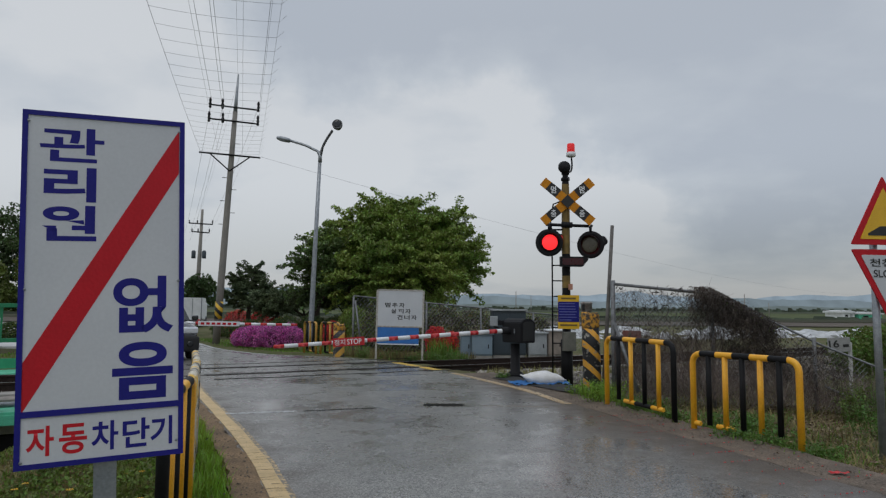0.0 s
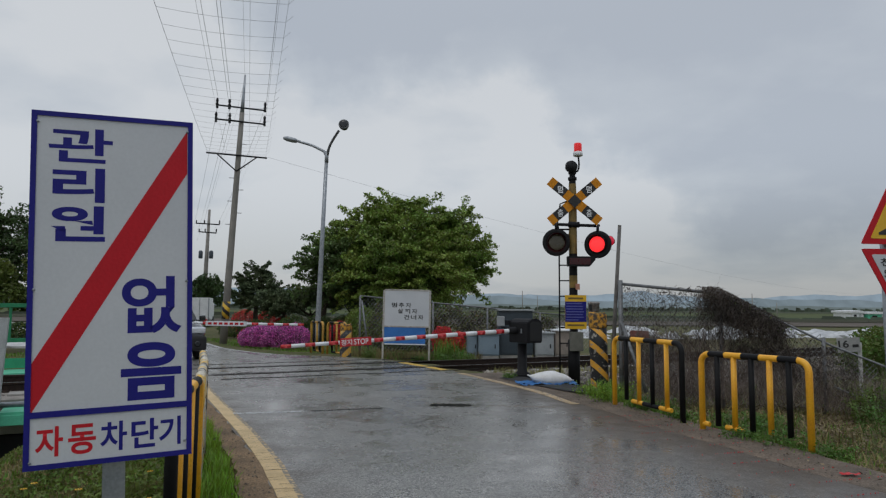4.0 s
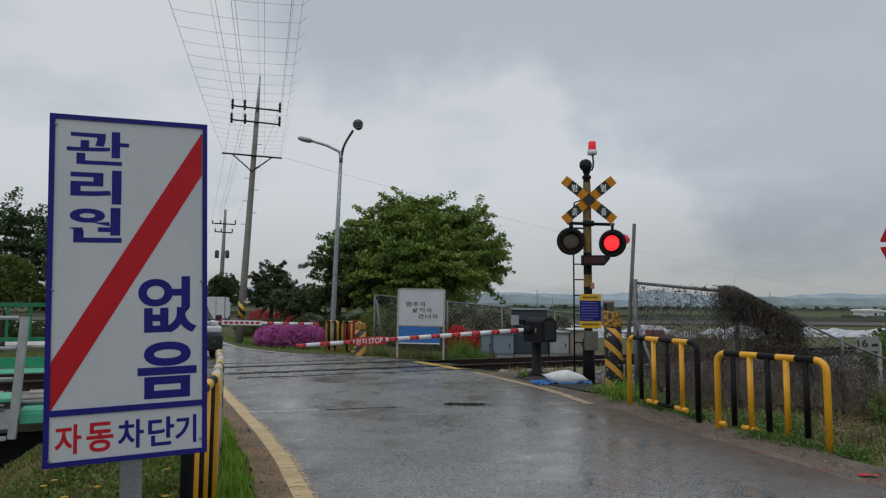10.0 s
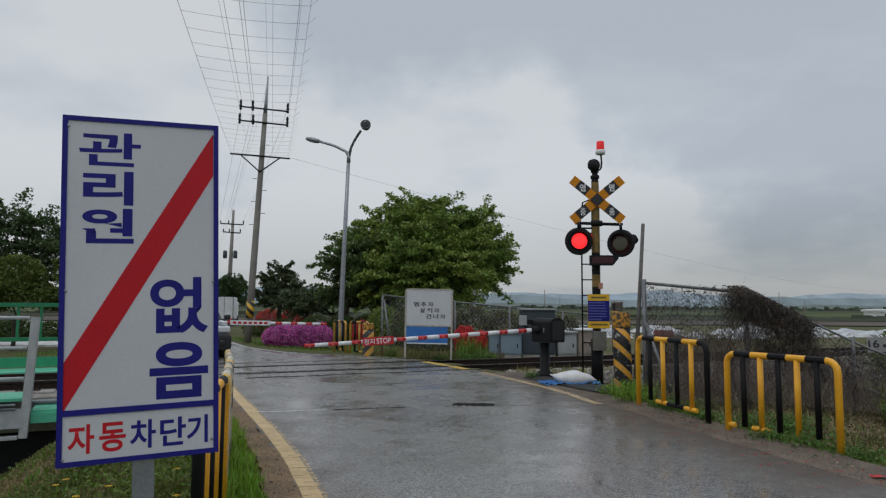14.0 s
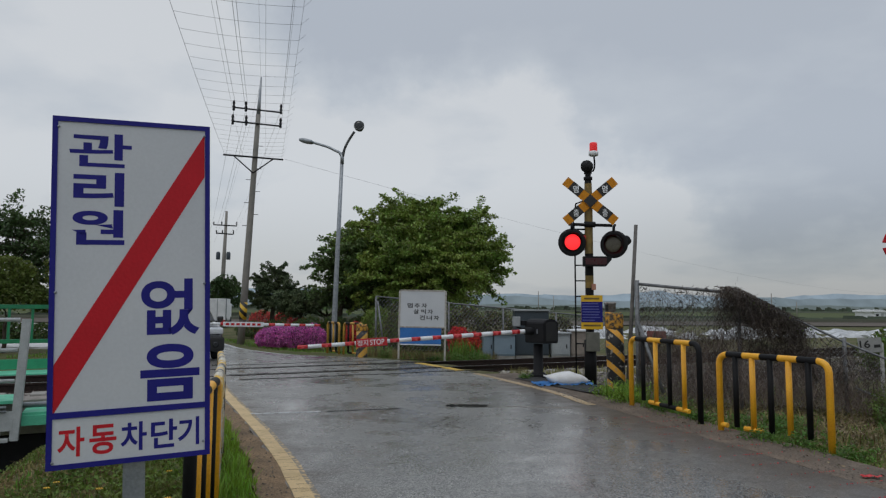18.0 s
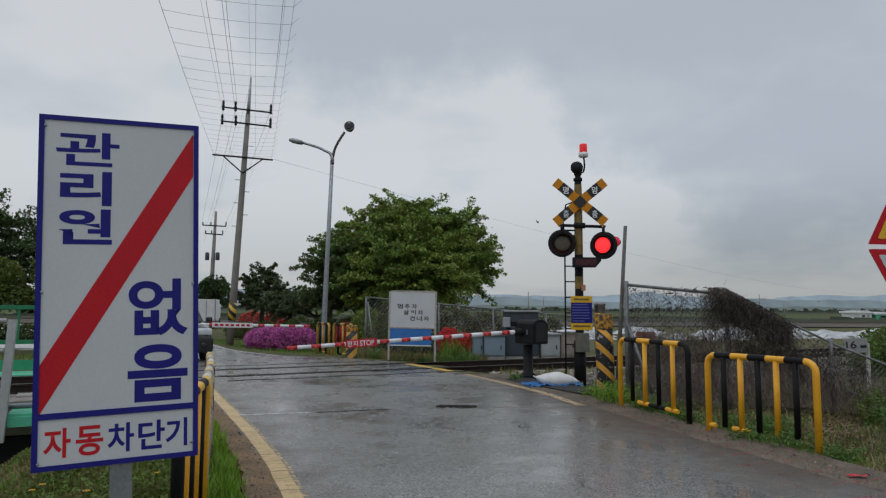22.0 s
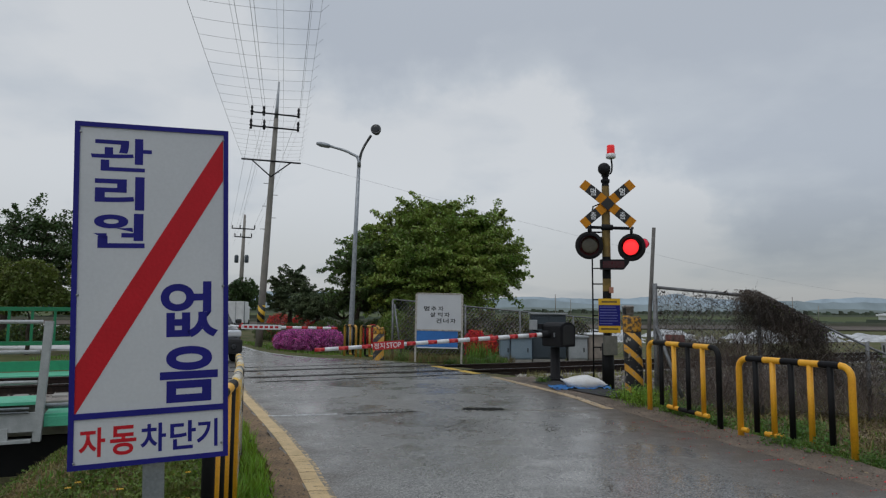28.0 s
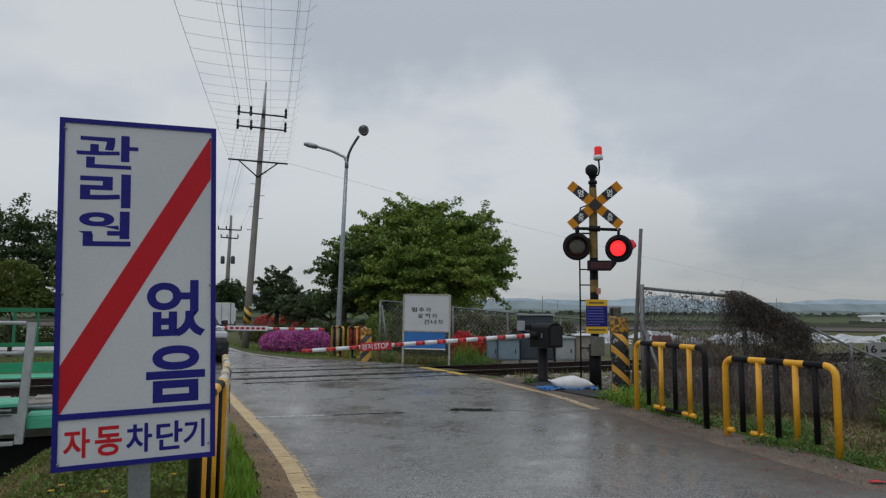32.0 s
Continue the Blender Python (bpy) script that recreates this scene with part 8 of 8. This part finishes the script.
def build_rag():
    """A crumpled red scrap at the road edge."""
    bm = bmesh.new()
    n = 12
    vs = [[bm.verts.new((-0.075 + 0.15 * i / n, -0.04 + 0.08 * j / n * (0.6 + 0.4 * math.sin(3 * i / n)), 0.008 + 0.025 * abs(noise.noise((i * 0.22, j * 0.22, 6))))) for j in range(n + 1)] for i in range(n + 1)]
    for i in range(n):
        for j in range(n):
            bm.faces.new((vs[i][j], vs[i + 1][j], vs[i + 1][j + 1], vs[i][j + 1]))
    o = part("red_rag", bm, RED); o.matrix_world = pose(3.55, 5.68, 0.0, 0, 0, -10)
    tagged(o, "crumpled red cloth scrap on the dirt shoulder", "rag")


build_rag()


# ---------------------------------------------------------------- fields, film, buildings and hills
def build_fields():
    r = random.Random(21)
    verts, faces = [], []
    for row in range(5):
        y = 33.5 + row * 2.3
        x = 4.0 + row * 0.8
        while x < 62:
            L = r.uniform(0.8, 3.6)
            if r.random() < 0.6 - 0.014 * max(0, x - 14):
                n = 9
                o = len(verts)
                for i in range(n + 1):
                    end = min(1.0, 3.0 * min(i, n - i) / n)
                    for j in range(7):
                        a = math.pi * j / 6
                        verts.append((x + L * i / n, y + 0.75 * math.cos(a) * r.uniform(0.85, 1.1), -0.12 + (0.06 + 0.34 * end * r.uniform(0.3, 1.2)) * math.sin(a)))
                for i in range(n):
                    for j in range(6):
                        q = o + i * 7 + j
                        faces.append((q, q + 1, q + 8, q + 7))
            x += L + r.uniform(0.05, 0.9)
    tagged(raw("film_rows", verts, faces, FILM), "rows of wrinkled white plastic film on a field", "plastic film", kind="stuff")
    for k, (y, d, w, c1, c2) in enumerate(((56, 18, 300, (0.13, 0.112, 0.095), (0.09, 0.08, 0.068)), (76, 24, 400, (0.045, 0.05, 0.03), (0.06, 0.06, 0.04)), (102, 160, 800, (0.1, 0.118, 0.055), (0.075, 0.092, 0.045)), (270, 300, 1300, (0.07, 0.08, 0.05), (0.055, 0.065, 0.045)))):
        verts = [(-w * 0.2, y, 0.03 + 0.01 * k), (w, y, 0.03 + 0.01 * k), (w, y + d, 0.03 + 0.01 * k), (-w * 0.2, y + d, 0.03 + 0.01 * k)]
        tagged(raw("field", verts, [(0, 1, 2, 3)], mat("field_strip", c1, c2, 0.95, scale=0.06, spec=0.04)), "flat farm field strip of soil and young crops", "field", kind="structure")
    # far hedge lines
    for k, (y, h) in enumerate(((98, 0.55), (520, 3.4))):
        verts, faces = [], []
        x = -300
        o = 0
        rr = random.Random(30 + k)
        while x < 900:
            hh = h * rr.uniform(0.35, 1.1)
            verts += [(x, y, -0.5), (x + 6, y, -0.5), (x + 5, y + 3, hh * 0.9), (x + 1.5, y + 2, hh)]
            faces.append((o, o + 1, o + 2, o + 3)); o += 4
            x += rr.uniform(1.5, 4.5)
        tagged(raw("hedge_line", verts, faces, mat("far_foliage", (0.04, 0.052, 0.036), (0.06, 0.07, 0.048), 0.9, scale=0.3, island=0.4, bump=0, spec=0.05)), "distant dark line of trees and hedges", "hedge", kind="stuff")


build_fields()


def farm_house(x, y, w, d, h, wall, label):
    e = thing("farm_shed", pose(x, y, -0.05, 0, 0, 8), label, "shed", "farm sheds")
    bm = bmesh.new(); box(bm, (0, 0, h / 2), (w, d, h), 0.02); part("wall", bm, wall, e)
    bm = bmesh.new(); poly(bm, [(-w / 2 - 0.3, h - 0.05), (w / 2 + 0.3, h - 0.05), (w / 2 + 0.3, h + 0.08), (w * 0.1, h + 0.34), (-w / 2 - 0.3, h + 0.24)], d + 0.4); o = part("roof", bm, WHITE, e); o.location.y = -d / 2 - 0.2
    bm = bmesh.new(); box(bm, (w * 0.2, -d / 2 - 0.02, h * 0.4), (w * 0.2, 0.05, h * 0.75), 0.01); part("door", bm, GREY_STEEL, e)
    bm = bmesh.new(); box(bm, (-w * 0.2, -d / 2 - 0.02, h * 0.55), (w * 0.22, 0.05, h * 0.3), 0.01); part("window", bm, GLASS_DARK, e)


farm_house(70.0, 110, 2.2, 4, 1.15, WHITE, "small white farm shed with a pale metal roof")
farm_house(73.6, 110, 4.3, 4, 0.95, GREEN_DECK, "low green farm shed with a pale metal roof")
for k, (x, y, h) in enumerate(((44, 95, 3.4), (49, 100, 3.8), (58, 110, 2.6), (17, 120, 4.5), (23, 140, 4))):
    e = thing("field_pole", pose(x, y, 0), "thin grey pole standing in the fields", "pole", "field poles")
    bm = bmesh.new(); tube(bm, [(0, 0, -0.2), (0, 0, h)], [0.09, 0.06], 6); part("shaft", bm, POLE_CONCRETE, e)


def hills(name, dist, x0, x1, base, amp, col, seed, strength):
    """A far ridge as a plain backdrop, haze put into its glowing blue-grey colour."""
    m = bpy.data.materials.new(name + "_haze")
    m.use_nodes = True
    p = m.node_tree.nodes["Principled BSDF"]
    N, L = m.node_tree.nodes.new, m.node_tree.links.new
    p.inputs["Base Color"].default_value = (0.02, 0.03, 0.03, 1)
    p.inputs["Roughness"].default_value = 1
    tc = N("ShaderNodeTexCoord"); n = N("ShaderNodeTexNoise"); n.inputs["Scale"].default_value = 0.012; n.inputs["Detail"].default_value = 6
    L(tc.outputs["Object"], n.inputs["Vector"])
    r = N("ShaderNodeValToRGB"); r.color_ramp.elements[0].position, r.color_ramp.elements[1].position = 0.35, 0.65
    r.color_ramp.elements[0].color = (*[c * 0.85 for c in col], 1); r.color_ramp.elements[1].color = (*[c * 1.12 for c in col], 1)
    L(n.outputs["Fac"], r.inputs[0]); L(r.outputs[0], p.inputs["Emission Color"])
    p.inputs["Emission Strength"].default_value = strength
    verts, faces = [], []
    k = 220
    for i in range(k + 1):
        x = x0 + (x1 - x0) * i / k
        h = base + amp * (0.5 + 0.5 * noise.fractal((x / dist * 7 + seed, seed, 0), 0.9, 2.1, 6)) + amp * 0.5 * noise.noise((x / dist * 3 + seed, 0, 4))
        verts += [(x, dist, -6), (x, dist + 60, max(4, h))]
    for i in range(k):
        faces.append((2 * i, 2 * i + 2, 2 * i + 3, 2 * i + 1))
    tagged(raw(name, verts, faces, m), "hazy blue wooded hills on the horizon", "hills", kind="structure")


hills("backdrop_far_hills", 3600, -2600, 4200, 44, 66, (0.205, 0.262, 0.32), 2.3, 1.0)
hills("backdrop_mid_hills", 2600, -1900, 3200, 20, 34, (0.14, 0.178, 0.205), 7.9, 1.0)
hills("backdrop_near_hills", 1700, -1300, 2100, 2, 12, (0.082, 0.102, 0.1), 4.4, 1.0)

# ---------------------------------------------------------------- swallows
BIRD = mat("swallow_feathers", (0.015, 0.016, 0.02), (0.03, 0.03, 0.032), 0.6, bump=0)


def build_swallow():
    e = thing("swallow", pose(60, 60, 3), "small dark swallow in flight against the clouds", "bird", "swallows")
    bm = bmesh.new(); lathe(bm, [(0.004, -0.09), (0.016, -0.06), (0.02, 0.0), (0.016, 0.05), (0.012, 0.075), (0.003, 0.09)], 10, pose(0, 0, 0, -90)); part("body", bm, BIRD, e)
    for s in (-1, 1):
        bm = bmesh.new(); f = [bm.verts.new(v) for v in ((0, 0.03, 0.005), (s * 0.07, 0.045, 0.03), (s * 0.16, -0.02, 0.02), (s * 0.06, 0.0, 0.02), (0, -0.02, 0.003))]; bm.faces.new(f)
        g = bmesh.ops.extrude_face_region(bm, geom=bm.faces[:]); bmesh.ops.translate(bm, vec=(0, 0, 0.003), verts=[v for v in g["geom"] if isinstance(v, bmesh.types.BMVert)])
        part("wing", bm, BIRD, e)
        bm = bmesh.new(); f = [bm.verts.new(v) for v in ((0, -0.06, 0), (s * 0.012, -0.07, 0), (s * 0.03, -0.15, 0), (s * 0.004, -0.09, 0))]; bm.faces.new(f)
        part("tail_feather", bm, BIRD, e)
    return e


swallow_a = build_swallow()
swallow_b = copy_thing(swallow_a, pose(62, 62, 3))
swallow_c = copy_thing(swallow_a, pose(64, 64, 3))
swallow_e = copy_thing(swallow_a, pose(68, 68, 3))
swallow_d = copy_thing(swallow_a, pose(66, 66, 3))


# ---------------------------------------------------------------- motions
def flash_rows(on_right, right):
    """Half turns of one lamp: lit face out while its side is on."""
    rows = []
    states = [(0.0, False)] + on_right
    ang = 0.0
    first = True
    for t, r_on in states:
        lit = (r_on == right)
        goal = 0.0 if lit else 180.0
        if first:
            rows.append((0.0, goal)); ang = goal; first = False
            continue
        if goal != ang:
            s = 1 if goal > ang else -1
            f = 1.0 / FPS
            rows += [(t - 1.5 * f, ang), (t - 0.5 * f, ang + s * 62), (t + 0.5 * f, ang + s * 124), (t + 1.5 * f, goal)]
            ang = goal
    rows.append((32.0, ang))
    return rows


SWITCH = [0.1, 0.7, 1.3, 1.9, 2.5, 2.9, 3.6, 4.2, 4.85, 5.6, 5.93, 6.55, 7.25, 7.85, 8.45, 9.15, 9.75, 10.43, 10.8, 11.6, 12.2, 12.8, 13.4, 13.8, 14.47, 15.05, 15.65, 16.25, 16.8, 17.6, 18.15, 18.85, 19.25, 19.9, 20.6, 21.25, 21.8, 22.4, 23.06, 23.6, 24.4, 24.94, 25.6, 26.2, 26.8, 27.3, 27.75, 28.75, 29.35, 29.92, 30.55, 31.1, 31.7]


def motions():
    on_right = [(t, k % 2 == 0) for k, t in enumerate(SWITCH)]
    for lens, side, at in LAMPS:
        walk(lens, [(t, at @ pose(0, 0, 0, 0, 0, a)) for t, a in flash_rows(on_right, side > 0)])
    walk(swallow_a, [(0.0, pose(-1.00, 40.00, 0.40, 0, 0, -90)),
        (5.4, pose(3.34, 31.00, 1.00, 56, 0, -90)),
        (5.8, pose(3.60, 31.00, 2.44, 58, 0, -90)),
        (6.0, pose(3.61, 31.00, 3.20, 37, 0, -148)),
        (6.2, pose(4.23, 30.00, 4.04, 29, 0, -126)),
        (6.5, pose(6.40, 29.00, 6.23, 25, 0, -117)),
        (6.8, pose(8.20, 28.00, 7.27, 18, 0, -125)),
        (7.0, pose(9.26, 27.00, 7.92, 10, 0, -134)),
        (7.2, pose(10.31, 26.00, 8.03, -6, 0, -132)),
        (7.4, pose(11.48, 25.00, 7.49, -12, 0, -127)),
        (7.6, pose(13.00, 23.99, 7.00, -10, 0, -111)),
        (8.0, pose(16.67, 23.00, 6.09, -5, 0, -99)),
        (8.5, pose(24.96, 22.00, 5.57, -2, 0, -97)),
        (11.5, pose(60.00, 40.00, 12.00, 0, 0, -97)),
        (32.0, pose(60.00, 40.00, 12.00, 0, 0, -97))])
    walk(swallow_b, [(0.0, pose(-1.00, 40.00, 0.40, 0, 0, -143)),
        (19.6, pose(2.08, 34.00, 1.57, 48, 0, -143)),
        (20.0, pose(2.82, 33.00, 4.65, 36, 0, -161)),
        (20.3, pose(3.46, 30.00, 6.87, 32, 0, -162)),
        (20.5, pose(3.81, 30.00, 7.92, 54, 0, -90)),
        (20.7, pose(3.95, 30.00, 9.01, 58, 0, -90)),
        (20.9, pose(4.05, 30.00, 9.81, 57, 0, -90)),
        (21.1, pose(4.14, 30.00, 10.19, -38, 0, -90)),
        (21.5, pose(4.58, 30.00, 9.08, -54, 0, -159)),
        (22.0, pose(4.52, 29.00, 5.20, -56, 0, -79)),
        (22.5, pose(5.09, 31.00, 3.13, -24, 0, -14)),
        (22.7, pose(5.50, 33.00, 2.35, -18, 0, -11)),
        (23.0, pose(6.07, 36.00, 0.72, -20, 0, -11)),
        (26.0, pose(8.00, 45.00, 0.30, 0, 0, -11)),
        (32.0, pose(8.00, 45.00, 0.30, 0, 0, -11))])
    walk(swallow_c, [(0.0, pose(40.00, 30.00, 22.00, 0, 0, 90)),
        (30.0, pose(19.26, 30.00, 17.40, -22, 0, 90)),
        (30.2, pose(17.05, 30.00, 16.07, -28, 0, 90)),
        (30.4, pose(14.90, 30.00, 13.69, -34, 0, 54)),
        (30.7, pose(12.98, 33.00, 10.25, -29, 0, 12)),
        (31.0, pose(13.65, 36.00, 8.22, -38, 0, -9)),
        (31.2, pose(13.46, 36.00, 6.03, -60, 0, 71)),
        (31.4, pose(13.35, 36.00, 4.69, -15, 0, -9)),
        (31.6, pose(14.95, 40.00, 4.32, -9, 0, -23)),
        (31.8, pose(15.86, 42.00, 3.27, -17, 0, -25)),
        (32.0, pose(16.78, 44.01, 2.34, -16, 0, -25))])
    walk(swallow_d, [(0.0, pose(40.00, 60.00, 0.40, 0, 0, 119)),
        (24.2, pose(24.36, 45.00, 2.58, 1, 0, 119)),
        (24.6, pose(15.37, 40.00, 2.84, -0, 0, 121)),
        (24.8, pose(9.56, 36.00, 2.42, -1, 0, 122)),
        (25.0, pose(5.73, 34.00, 2.45, 6, 0, 116)),
        (25.1, pose(4.43, 33.50, 3.29, 24, 0, 99)),
        (25.3, pose(2.44, 33.50, 4.76, 6, 0, 60)),
        (25.6, pose(0.03, 36.00, 4.10, -18, 0, 31)),
        (26.0, pose(-1.43, 40.00, 1.02, -25, 0, 20)),
        (29.0, pose(-1.00, 40.00, 0.40, 0, 0, 20)),
        (32.0, pose(-1.00, 40.00, 0.40, 0, 0, 20))])
    walk(swallow_e, [(0.0, pose(60.00, 40.00, 12.00, 0, 0, 109)),
        (5.3, pose(30.20, 40.00, 5.16, -5, 0, 109)),
        (5.9, pose(24.42, 38.00, 4.44, -5, 0, 108)),
        (6.0, pose(24.01, 38.00, 4.34, -8, 0, 90)),
        (6.1, pose(23.38, 38.00, 4.23, -11, 0, 90)),
        (6.2, pose(22.78, 38.00, 4.00, -11, 0, 14)),
        (6.4, pose(22.88, 40.00, 3.64, -7, 0, -3)),
        (6.6, pose(23.01, 42.00, 3.32, -8, 0, -14)),
        (7.0, pose(25.34, 50.00, 1.53, -9, 0, -16)),
        (10.0, pose(26.00, 55.00, 0.30, 0, 0, -16)),
        (32.0, pose(26.00, 55.00, 0.30, 0, 0, -16))])


motions()
